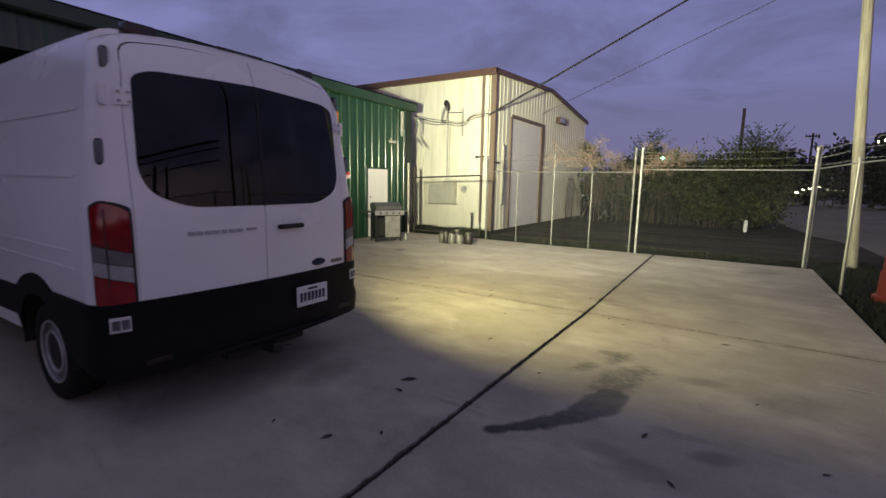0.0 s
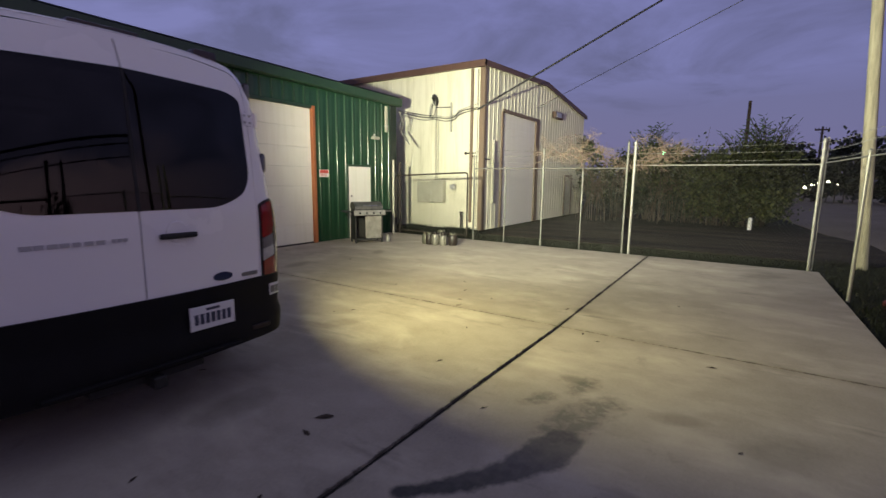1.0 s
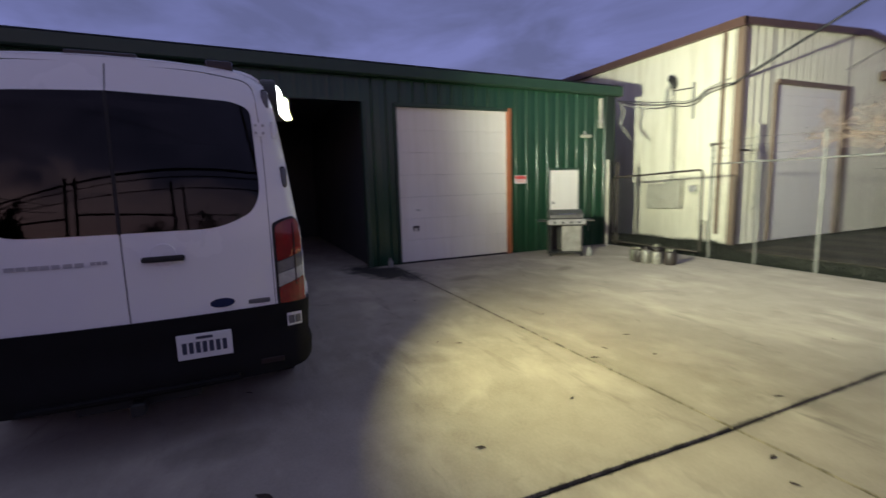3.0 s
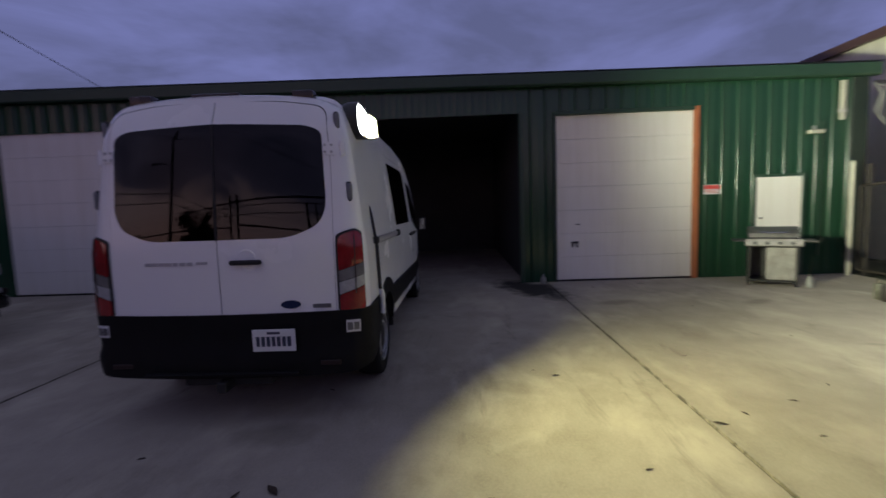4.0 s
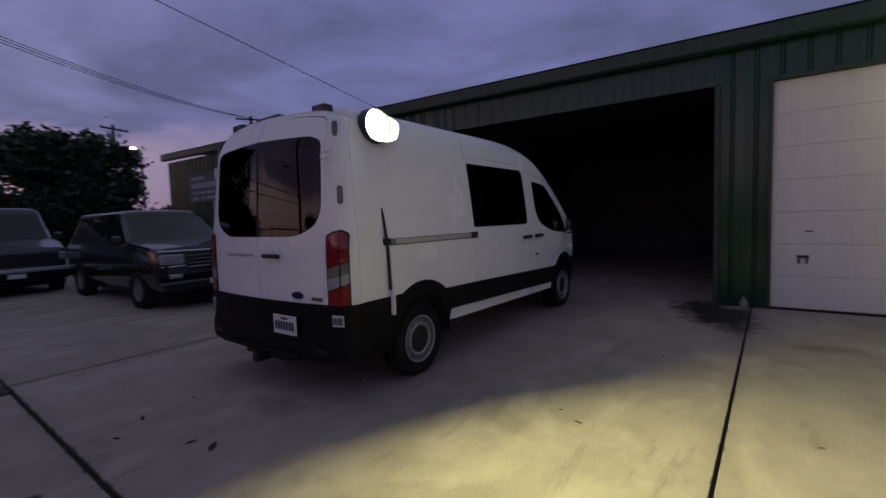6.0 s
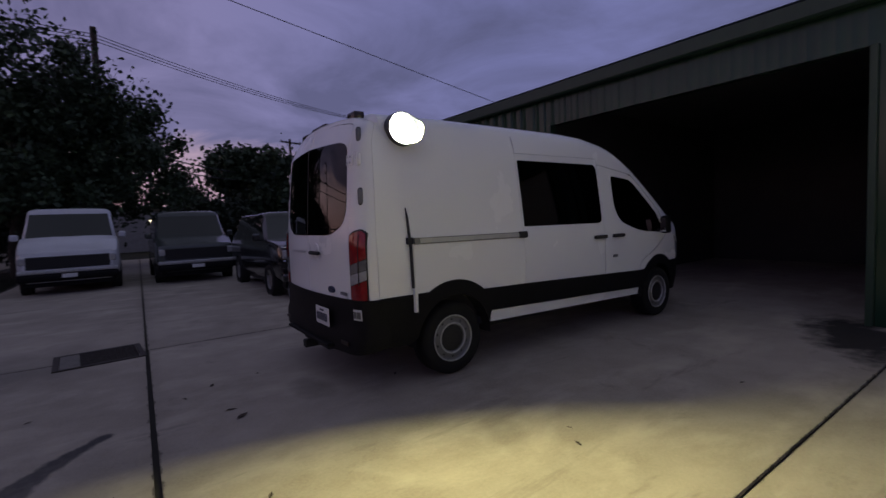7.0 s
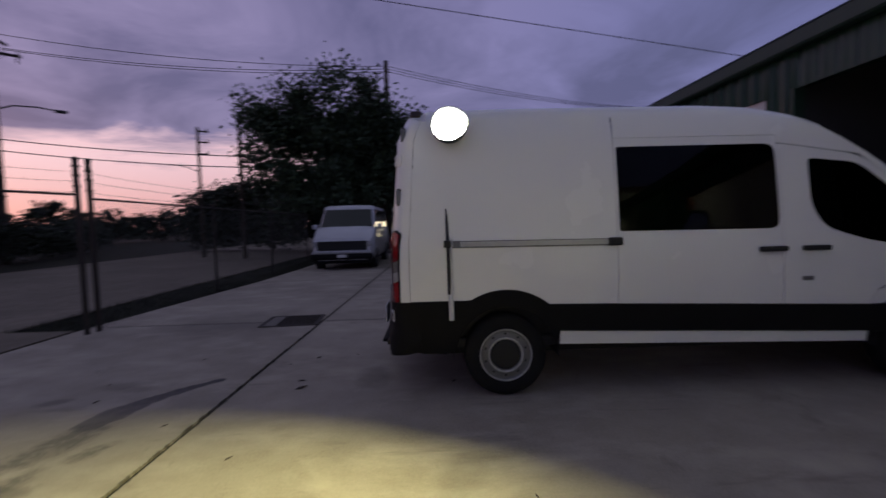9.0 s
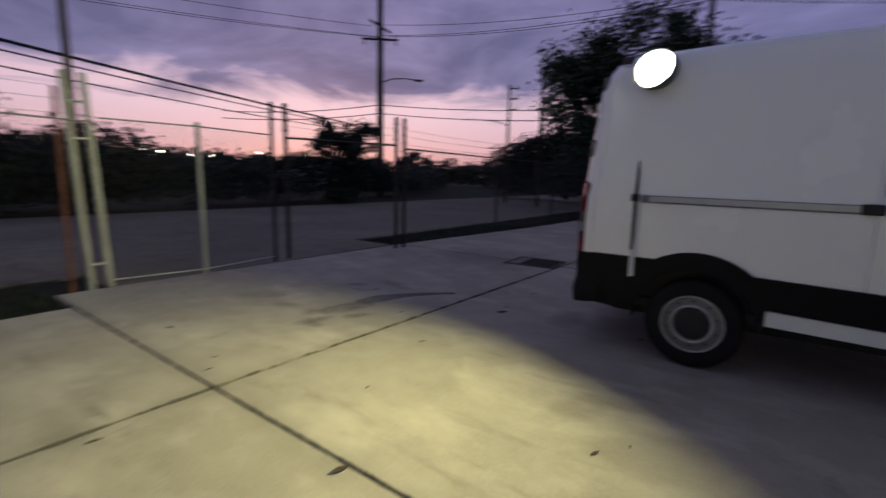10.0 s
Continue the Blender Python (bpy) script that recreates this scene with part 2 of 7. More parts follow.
def make_sheet(name, colour, streak, rough=0.42, metal=0.0):
    """Painted ribbed steel: faint vertical streaks and grime."""
    n = Nodes(name)
    st = n.noise(2.2, 5.0, 0.65, stretch=(3.0, 3.0, 0.22))
    fine = n.noise(35.0, 3.0, 0.6)
    patch = n.noise(0.6, 4.0, 0.6)
    col = n.mix(n.math("MULTIPLY", n.ramp(st, 0.45, 0.75), 0.55), colour, streak)
    col = n.mix(n.math("MULTIPLY", n.ramp(patch, 0.5, 0.75), 0.25), col, tuple(min(1.0, v * 1.25) for v in colour))
    n.set(Base_Color=col, Roughness=n.math("ADD", rough - 0.08, n.math("MULTIPLY", fine, 0.2)), Metallic=metal)
    n.bump(n.noise(1.6, 2.0, 0.5), 0.10, 0.01)
    return n.mat


def make_glass(name, tint, gloss=0.02, ior=1.33):
    n = Nodes(name)
    t = n.t
    out = t.nodes["Material Output"]
    tr = t.nodes.new("ShaderNodeBsdfTransparent")
    tr.inputs[0].default_value = (*tint, 1)
    gl = t.nodes.new("ShaderNodeBsdfGlossy")
    gl.inputs["Roughness"].default_value = gloss
    fr = t.nodes.new("ShaderNodeFresnel")
    fr.inputs[0].default_value = ior
    mx = t.nodes.new("ShaderNodeMixShader")
    t.links.new(fr.outputs[0], mx.inputs[0])
    t.links.new(tr.outputs[0], mx.inputs[1])
    t.links.new(gl.outputs[0], mx.inputs[2])
    t.links.new(mx.outputs[0], out.inputs[0])
    return n.mat


def make_emit(name, colour, power):
    n = Nodes(name)
    n.set(Base_Color=colour, Emission_Color=colour, Emission_Strength=power)
    return n.mat


def make_leaf(name, a, b):
    n = Nodes(name)
    rnd = n.geo.outputs["Random Per Island"]
    col = n.mix(rnd, a, b)
    n.set(Base_Color=n.mix(n.math("MULTIPLY", n.noise(25.0), 0.4), col, tuple(v * 0.6 for v in a)), Roughness=0.6, Specular_IOR_Level=0.35)
    return n.mat


def make_bark(name, a, b, grain=(14.0, 14.0, 1.2)):
    n = Nodes(name)
    g = n.noise(1.0, 5.0, 0.7, stretch=grain, distort=0.4)
    n.set(Base_Color=n.mix(n.ramp(g, 0.3, 0.7), a, b), Roughness=0.9, Specular_IOR_Level=0.2)
    n.bump(g, 0.6, 0.02)
    return n.mat


CONCRETE = make_concrete()
JOINT = simple("joint_dirt", (0.018, 0.016, 0.013), 0.95, 0, 0.4, 8.0)
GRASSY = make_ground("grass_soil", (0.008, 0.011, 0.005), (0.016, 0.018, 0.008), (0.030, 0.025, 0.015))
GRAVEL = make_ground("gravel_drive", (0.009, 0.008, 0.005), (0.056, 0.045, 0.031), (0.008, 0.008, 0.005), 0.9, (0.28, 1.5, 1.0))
ASPHALT = make_ground("worn_asphalt", (0.160, 0.138, 0.110), (0.220, 0.190, 0.152), (0.115, 0.100, 0.080), 0.3)
GREEN = make_sheet("green_painted_steel", (0.016, 0.054, 0.028), (0.008, 0.030, 0.016), 0.20)
DARKGREEN = make_sheet("dark_green_trim", (0.020, 0.050, 0.030), (0.010, 0.028, 0.018), 0.42)
CREAM = make_sheet("cream_painted_steel", (0.67, 0.655, 0.535), (0.40, 0.375, 0.26), 0.5)
# lit copy of the trim brown, with the lamp's light in the colour
LITBROWN = make_sheet("lit_brown_trim", (0.165, 0.118, 0.085), (0.11, 0.078, 0.055), 0.5)
# darker copy of that brown; the grazed rake trim's dimness is in it
BROWN = make_sheet("brown_trim", (0.090, 0.050, 0.036), (0.055, 0.030, 0.022), 0.45)
DOORWHITE = make_sheet("white_door_paint", (0.76, 0.74, 0.69), (0.64, 0.61, 0.53), 0.42)
ORANGE = simple("orange_jamb_paint", (0.34, 0.11, 0.04), 0.55, 0, 0.2)
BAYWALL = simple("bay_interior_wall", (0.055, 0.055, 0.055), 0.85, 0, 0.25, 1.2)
ROOFING = make_sheet("roof_steel", (0.10, 0.11, 0.11), (0.07, 0.07, 0.07), 0.45, 0.3)
GALV = simple("galvanised_steel", (0.44, 0.44, 0.42), 0.42, 0.65, 0.18, 6.0, 90.0)
CHAIN = simple("dull_chain_wire", (0.075, 0.075, 0.070), 0.6, 0.4, 0.2, 6.0, 90.0, 0.0)
FENCEGREY = simple("weathered_fence_steel", (0.13, 0.13, 0.12), 0.55, 0.35, 0.3, 6.0, 80.0)
GATESTEEL = simple("dull_gate_steel", (0.27, 0.27, 0.25), 0.5, 0.4, 0.25, 6.0, 80.0)
GALVDULL = simple("weathered_galvanised_post", (0.42, 0.42, 0.38), 0.55, 0.35, 0.2, 5.0, 70.0)
DULLPLATE = simple("dull_grey_plate", (0.14, 0.13, 0.115), 0.7, 0.1, 0.3, 9.0)
RUSTRED = simple("red_brown_rust", (0.16, 0.062, 0.036), 0.8, 0.1, 0.4, 9.0)
RUST = simple("rusty_pipe", (0.034, 0.027, 0.022), 0.7, 0.2, 0.4, 9.0)
VANWHITE = simple("white_van_paint", (0.82, 0.82, 0.83), 0.26, 0, 0.012, 1.5, 40.0, 0.0, 0.5, 0.25)
VANBLACK = simple("black_textured_plastic", (0.007, 0.007, 0.008), 0.62, 0, 0.25, 6.0, 300.0, 0.25, 0.14)
RUBBER = simple("tyre_rubber", (0.010, 0.010, 0.010), 0.85, 0, 0.3, 8.0, 120.0, 0.2, 0.25)
RIMEDGE = simple("worn_rim_edge", (0.42, 0.42, 0.42), 0.45, 0.3, 0.3, 14.0)
POCKETGREY = simple("grey_moulded_plastic", (0.13, 0.135, 0.15), 0.5, 0, 0.15)
SMOKELENS = simple("smoky_lamp_lens", (0.17, 0.165, 0.165), 0.2, 0.1, 0.25, 14.0, 60.0, 0.0, 0.6, 0.5)
# darker copy of the green trim, the corner's shade included in the colour
BLACKGREEN = make_sheet("shade_darkened_green_trim", (0.012, 0.022, 0.017), (0.007, 0.012, 0.010), 0.5)
STEELRIM = simple("silver_wheel_paint", (0.17, 0.17, 0.17), 0.5, 0.3, 0.12)
SEAL = simple("black_seam_seal", (0.012, 0.012, 0.012), 0.7, 0, 0.2)
CHROME = simple("chrome", (0.70, 0.70, 0.70), 0.12, 1.0, 0.05, 3.0, 60.0, 0.0)
TINTED = make_glass("tinted_window_glass", (0.10, 0.12, 0.11), ior=1.24)
REARGLASS = make_glass("tinted_rear_glass", (0.10, 0.12, 0.11), ior=1.42)
REDLENS = simple("red_lamp_lens", (0.20, 0.004, 0.007), 0.18, 0, 0.25, 12.0, 60.0, 0.0, 0.6, 0.5)
CLEARLENS = simple("clear_lamp_lens", (0.42, 0.42, 0.43), 0.15, 0.2, 0.2, 14.0, 60.0, 0.0, 0.6, 0.5)
AMBERLENS = simple("dark_amber_lens", (0.030, 0.018, 0.012), 0.25, 0, 0.2)
PLATE = simple("plate_white", (0.68, 0.68, 0.68), 0.4, 0, 0.05)
INK = simple("dark_lettering", (0.035, 0.04, 0.07), 0.5, 0, 0.1)
RAILSTEEL = simple("brushed_rail_steel", (0.46, 0.46, 0.46), 0.4, 0.35, 0.15)
GREYINK = simple("grey_lettering", (0.16, 0.16, 0.17), 0.35, 0.5, 0.1)
DULLRED = simple("dull_red_reflector", (0.012, 0.003, 0.003), 0.5, 0, 0.2)
PALEINK = simple("pale_grey_lettering", (0.40, 0.40, 0.42), 0.4, 0.2, 0.1)
REDINK = simple("red_lettering", (0.50, 0.06, 0.05), 0.5, 0, 0.1)
BLUEOVAL = simple("dark_badge", (0.02, 0.03, 0.09), 0.25, 0.3, 0.1)
INTERIOR = simple("dark_cabin_trim", (0.035, 0.035, 0.036), 0.8, 0, 0.2)
BLACKPAINT = simple("black_car_paint", (0.010, 0.011, 0.012), 0.18, 0, 0.2, 2.0, 40.0, 0.0, 0.5, 0.6)
GREYPAINT = simple("grey_green_car_paint", (0.040, 0.047, 0.045), 0.25, 0, 0.15, 2.0, 40.0, 0.0, 0.5, 0.5)
OLDWHITE = simple("aged_white_car_paint", (0.58, 0.58, 0.60), 0.35, 0, 0.1, 2.0, 40.0, 0.0, 0.5, 0.3)
WOODPOLE = make_bark("weathered_pole_wood", (0.20, 0.185, 0.135), (0.42, 0.39, 0.29))
DARKPOLE = make_bark("dark_pole_wood", (0.035, 0.028, 0.022), (0.085, 0.068, 0.052))
BARK = make_bark("tree_bark", (0.030, 0.024, 0.018), (0.085, 0.068, 0.052), (8.0, 8.0, 2.0))
LEAFDARK = make_leaf("dark_green_leaves", (0.024, 0.040, 0.020), (0.060, 0.092, 0.040))
LEAFPALE = make_leaf("olive_hedge_leaves", (0.008, 0.015, 0.004), (0.095, 0.105, 0.030))
TWIG = simple("dry_twigs", (0.21, 0.145, 0.10), 0.9, 0, 0.3)
VINEDRY = simple("dead_vine", (0.15, 0.11, 0.085), 0.9, 0, 0.3)
DULLTWIG = simple("grey_dry_twigs", (0.105, 0.080, 0.058), 0.9, 0, 0.3)
TWIGDARK = simple("brown_hedge_stems", (0.055, 0.044, 0.034), 0.9, 0, 0.4)
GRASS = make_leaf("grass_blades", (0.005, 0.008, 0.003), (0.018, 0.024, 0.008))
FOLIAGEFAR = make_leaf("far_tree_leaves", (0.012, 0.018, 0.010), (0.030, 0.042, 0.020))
CABLE = simple("black_cable", (0.015, 0.015, 0.016), 0.6, 0, 0.2)
COILGREY = simple("grey_cable_sheath", (0.22, 0.22, 0.20), 0.5, 0.1, 0.2)
METERGREY = simple("grey_meter_enamel", (0.42, 0.41, 0.34), 0.5, 0.1, 0.15)
STAINLESS = simple("stainless_grill_steel", (0.30, 0.29, 0.265), 0.45, 0.5, 0.3, 8.0)
LIDGREY = simple("dull_grill_lid", (0.11, 0.107, 0.10), 0.4, 0.5, 0.4, 9.0)
GRILLBLACK = simple("black_enamel", (0.022, 0.022, 0.022), 0.45, 0, 0.3)
CANS = [simple("beige_can_paint", (0.055, 0.047, 0.032), 0.5, 0, 0.7, 12.0), simple("pale_can_paint", (0.13, 0.125, 0.105), 0.45, 0, 0.6, 14.0),
        simple("brown_can_paint", (0.018, 0.013, 0.011), 0.5, 0, 0.5, 12.0), simple("olive_can_paint", (0.07, 0.07, 0.05), 0.5, 0, 0.6, 12.0)]
DEADLEAF = simple("dead_leaf", (0.040, 0.027, 0.018), 0.85, 0, 0.4, 30.0)
LAMPGLOW = make_emit("lit_work_lamp", (1.0, 0.98, 0.90), 14.0)
SHOPLIGHT = make_emit("warm_shop_light", (1.0, 0.80, 0.52), 3.5)
FARLIGHT = make_emit("far_lamp_glow", (1.0, 0.86, 0.62), 14.0)
WARMLIGHT = make_emit("warm_street_glow", (1.0, 0.72, 0.38), 14.0)
FARGREEN = make_emit("far_green_lamp", (0.25, 1.0, 0.45), 5.0)
SIGNGREY = simple("faded_banner", (0.11, 0.12, 0.12), 0.7, 0, 0.2)
PALEBAR = simple("pale_lettering", (0.36, 0.37, 0.37), 0.7, 0, 0.2)
REDPLASTIC = simple("red_barrier_plastic", (0.20, 0.030, 0.020), 0.6, 0, 0.3)
BUILDINGFAR = simple("far_building_wall", (0.34, 0.32, 0.30), 0.8, 0, 0.15)


# ---- mesh helpers ----
def mesh_of(name, bm, mat, smooth=None):
    me = bpy.data.meshes.new(name)
    bm.normal_update()
    if smooth is not None:
        for f in bm.faces:
            f.smooth = True
        for e in bm.edges:
            e.smooth = len(e.link_faces) == 2 and e.calc_face_angle(0) < radians(smooth)
    bm.to_mesh(me)
    bm.free()
    for m in (mat if isinstance(mat, (list, tuple)) else [mat]):
        me.materials.append(m)
    return me


def part(name, bm, mat, parent=None, label="", smooth=None):
    ob = new(name, mesh_of(name, bm, mat, smooth))
    if parent is not None:
        ob.parent = parent
    return tagged(ob, label)


def thing(name, label, category, at=(0, 0, 0), turn=0.0, group="", kind=""):
    ob = new(name)
    ob.empty_display_size = 0.1
    ob.matrix_basis = pose(*at, 0, 0, turn)
    return tagged(ob, label, category, group, kind)


def structure(name, bm, mat, label, category="", smooth=None):
    ob = part(name, bm, mat, None, label, smooth)
    return tagged(ob, "", category, "", "structure")


def box(bm, x0, y0, z0, x1, y1, z1, bevel=0.0, seg=1):
    vs = [bm.verts.new(c) for c in ((x0, y0, z0), (x1, y0, z0), (x1, y1, z0), (x0, y1, z0), (x0, y0, z1), (x1, y0, z1), (x1, y1, z1), (x0, y1, z1))]
    fs = [bm.faces.new([vs[i] for i in f]) for f in ((3, 2, 1, 0), (4, 5, 6, 7), (0, 1, 5, 4), (1, 2, 6, 5), (2, 3, 7, 6), (3, 0, 4, 7))]
    if bevel:
        es = list({e for f in fs for e in f.edges})
        bmesh.ops.bevel(bm, geom=es, offset=bevel, segments=seg, affect="EDGES", profile=0.5)
    return bm


def boxed(*a, **k):
    return box(bmesh.new(), *a, **k)


def tube(bm, pts, r, n=8, cap=True):
    """A round tube along points; r is one radius or one for each point."""
    pts = [Vector(p) for p in pts]
    rs = r if isinstance(r, (list, tuple)) else [r] * len(pts)
    rings = []
    side = None
    for i, p in enumerate(pts):
        d = (pts[min(i + 1, len(pts) - 1)] - pts[max(i - 1, 0)]).normalized()
        if side is None:
            side = d.orthogonal().normalized()
        else:
            side = (side - d * side.dot(d))
            side = side.normalized() if side.length > 1e-5 else d.orthogonal().normalized()
        up = d.cross(side)
        rings.append([bm.verts.new(p + (side * math.cos(a) + up * math.sin(a)) * rs[i]) for a in (2 * math.pi * k / n for k in range(n))])
    for a, b in zip(rings, rings[1:]):
        for k in range(n):
            bm.faces.new((a[k], a[(k + 1) % n], b[(k + 1) % n], b[k]))
    if cap and n > 2:
        bm.faces.new(rings[0][::-1])
        bm.faces.new(rings[-1])
    return bm


def lathe(bm, prof, axis="z", at=(0, 0, 0), n=24, caps=True):
    """Turn a profile of (radius, along) round an axis."""
    at = Vector(at)
    rings = []
    for r, h in prof:
        ring = []
        for k in range(n):
            a = 2 * math.pi * k / n
            c, s_ = r * math.cos(a), r * math.sin(a)
            v = {"z": (c, s_, h), "y": (c, h, -s_), "x": (h, c, s_)}[axis]
            ring.append(bm.verts.new(at + Vector(v)))
        rings.append(ring)
    for a, b in zip(rings, rings[1:]):
        for k in range(n):
            bm.faces.new((a[k], a[(k + 1) % n], b[(k + 1) % n], b[k]))
    if caps and prof[0][0] > 1e-4:
        bm.faces.new(rings[0][::-1])
    if caps and prof[-1][0] > 1e-4:
        bm.faces.new(rings[-1])
    bmesh.ops.remove_doubles(bm, verts=bm.verts[:], dist=1e-5)
    return bm


def rounded(pts, r, n=4):
    """Round the corners of a closed 2D polygon; r is one radius or a list."""
    out = []
    m = len(pts)
    for i, p in enumerate(pts):
        p, a, b = Vector(p), Vector(pts[i - 1]), Vector(pts[(i + 1) % m])
        ri = r[i] if isinstance(r, (list, tuple)) else r
        d0, d1 = (a - p), (b - p)
        k = min(ri, d0.length * 0.48, d1.length * 0.48)
        if k < 1e-4:
            out.append(tuple(p))
            continue
        s0, s1 = p + d0.normalized() * k, p + d1.normalized() * k
        for j in range(n + 1):
            t = j / n
            out.append(tuple(s0 * (1 - t) ** 2 + p * 2 * t * (1 - t) + s1 * t * t))
    return out


def inside(x, y, poly):
    hit = False
    j = len(poly) - 1
    for i in range(len(poly)):
        (xi, yi), (xj, yj) = poly[i], poly[j]
        if (yi > y) != (yj > y) and x < (xj - xi) * (y - yi) / (yj - yi) + xi:
            hit = not hit
        j = i
    return hit


def dense(poly, step):
    out = []
    for i, p in enumerate(poly):
        q = poly[(i + 1) % len(poly)]
        k = max(1, int(math.hypot(q[0] - p[0], q[1] - p[1]) / step))
        out += [(p[0] + (q[0] - p[0]) * j / k, p[1] + (q[1] - p[1]) * j / k) for j in range(k)]
    return out


def skin(outline, holes, place, step=0.12, thick=0.0, flip=False):
    """A curved panel: a flat outline with holes, filled on a grid, each point set in space by place(a, b, depth)."""
    from_loops = [dense(outline, step)] + [dense(h, step) for h in holes]
    verts, edges = [], []
    for lp in from_loops:
        k = len(verts)
        verts += [Vector(p) for p in lp]
        edges += [(k + i, k + (i + 1) % len(lp)) for i in range(len(lp))]
    xs, ys = [p[0] for p in outline], [p[1] for p in outline]
    nx, ny = int((max(xs) - min(xs)) / step), int((max(ys) - min(ys)) / step)
    for i in range(1, nx):
        for j in range(1, ny):
            x, y = min(xs) + (max(xs) - min(xs)) * i / nx, min(ys) + (max(ys) - min(ys)) * j / ny
            if inside(x, y, outline) and not any(inside(x, y, h) for h in holes):
                verts.append(Vector((x, y)))
    vo, _, fo, *_ = mathutils_cdt(verts, edges)
    bm = bmesh.new()
    top = [bm.verts.new(place(v.x, v.y, 0.0)) for v in vo]
    low = [bm.verts.new(place(v.x, v.y, thick)) for v in vo] if thick else None
    use = []
    for f in fo:
        cx, cy = sum(vo[i].x for i in f) / 3, sum(vo[i].y for i in f) / 3
        if inside(cx, cy, outline) and not any(inside(cx, cy, h) for h in holes):
            use.append(f[::-1] if flip else f)
    seen = {}
    for f in use:
        bm.faces.new([top[i] for i in f])
        if thick:
            bm.faces.new([low[i] for i in reversed(f)])
            for a, b in zip(f, f[1:] + f[:1]):
                seen[(a, b)] = 1
    if thick:
        for a, b in seen:
            if (b, a) not in seen:
                bm.faces.new((top[b], top[a], low[a], low[b]))
    for v in [v for v in bm.verts if not v.link_faces]:
        bm.verts.remove(v)
    return bm


def mathutils_cdt(verts, edges):
    from mathutils.geometry import delaunay_2d_cdt
    vo, eo, fo, a, b, c = delaunay_2d_cdt(verts, edges, [], 0, 1e-5)
    return vo, eo, [list(f) for f in fo], a


def ribbed(length, height, pitch=0.305, rib=0.036, width=0.062, top=None):
    """A ribbed steel sheet in the xz plane, ribs towards -y; top(x) may give the height along it."""
    bm = bmesh.new()
    prof = [(0.0, 0.0)]
    x = pitch / 2
    while x + width < length:
        prof += [(x + width * (k / 8 - 0.5), -rib * math.sin(math.pi * k / 8)) for k in range(9)]
        mid = x + pitch / 2
        if mid + 0.03 < length:
            prof += [(mid - 0.02, 0.0), (mid, -0.006), (mid + 0.02, 0.0)]
        x += pitch
    prof.append((length, 0.0))
    lo = [bm.verts.new((a, b, 0)) for a, b in prof]
    hi = [bm.verts.new((a, b, top(a) if top else height)) for a, b in prof]
    for i in range(len(prof) - 1):
        bm.faces.new((lo[i], lo[i + 1], hi[i + 1], hi[i]))
    return bm


def shift(bm, m):
    bmesh.ops.transform(bm, matrix=m, verts=bm.verts[:])
    return bm


def joined(*bms):
    out = bmesh.new()
    for b in bms:
        me = bpy.data.meshes.new("tmp")
        b.to_mesh(me)
        b.free()
        out.from_mesh(me)
        bpy.data.meshes.remove(me)
    return out


def sag(a, b, drop, n=14):
    a, b = Vector(a), Vector(b)
    return [a.lerp(b, i / n) - Vector((0, 0, 4 * drop * (i / n) * (1 - i / n))) for i in range(n + 1)]


# ---- ground, road, slabs ----
bm = bmesh.new()
R = 600.0
rings = [0.0, 12, 25, 50, 110, 250, R]
prev = None
for r in rings[1:]:
    ring = [bm.verts.new((r * math.cos(2 * math.pi * k / 40), r * math.sin(2 * math.pi * k / 40), -0.06)) for k in range(40)]
    if prev is None:
        bm.faces.new(ring)
    else:
        for k in range(40):
            bm.faces.new((prev[k], ring[k], ring[(k + 1) % 40], prev[(k + 1) % 40]))
    prev = ring
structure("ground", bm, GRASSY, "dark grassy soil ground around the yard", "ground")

bm = bmesh.new()
box(bm, 4.0, -160, -0.12, 14.6, 160, -0.03)
structure("road", bm, ASPHALT, "worn grey asphalt road beside the fence", "road")
bm = bmesh.new()
edge = [(4.01, 18.0), (4.01, 70.0), (3.4, 60.0), (2.7, 44.0), (2.5, 36.0), (2.6, 30.0), (2.9, 25.0), (3.3, 21.0)]
lo, hi = [bm.verts.new((x, y, -0.11)) for x, y in edge], [bm.verts.new((x, y, -0.032)) for x, y in edge]
bm.faces.new(hi)
for k in range(len(edge)):
    q = (k + 1) % len(edge)
    bm.faces.new((lo[k], lo[q], hi[q], hi[k]))
structure("road_shoulder", bm, ASPHALT, "worn asphalt shoulder widening towards the drive", "road")
bm = bmesh.new()
box(bm, -5.9, 13.6, -0.12, 4.1, 20.6, -0.035)
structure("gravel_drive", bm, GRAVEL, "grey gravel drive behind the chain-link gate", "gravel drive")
bm = bmesh.new()
box(bm, 2.9, 0.05, -0.12, 4.1, 5.3, -0.012)
structure("driveway_apron", bm, ASPHALT, "worn asphalt apron from the gate to the road", "pavement")

pavement = thing("pavement", "pale stained concrete yard slabs with dark joints", "pavement", kind="structure")
part("joint_bed", boxed(-8.3, -24.0, -0.10, 2.10, 11.9, -0.022), JOINT, pavement, "dark dirt in the slab joints")
YS = [-24.0, -18.0, -12.0, -6.05, -0.10, 5.87, 11.95]
EDGE = [1.95, 1.95, 1.95, 2.15, 2.74, 2.88, 2.88]


def long_joint(y):
    """x of the joint that runs along the yard, slightly askew to the building."""
    return -0.862 + 0.0228 * (y - 5.87) if y < 5.87 else -0.862 - 0.003 * (y - 5.87)


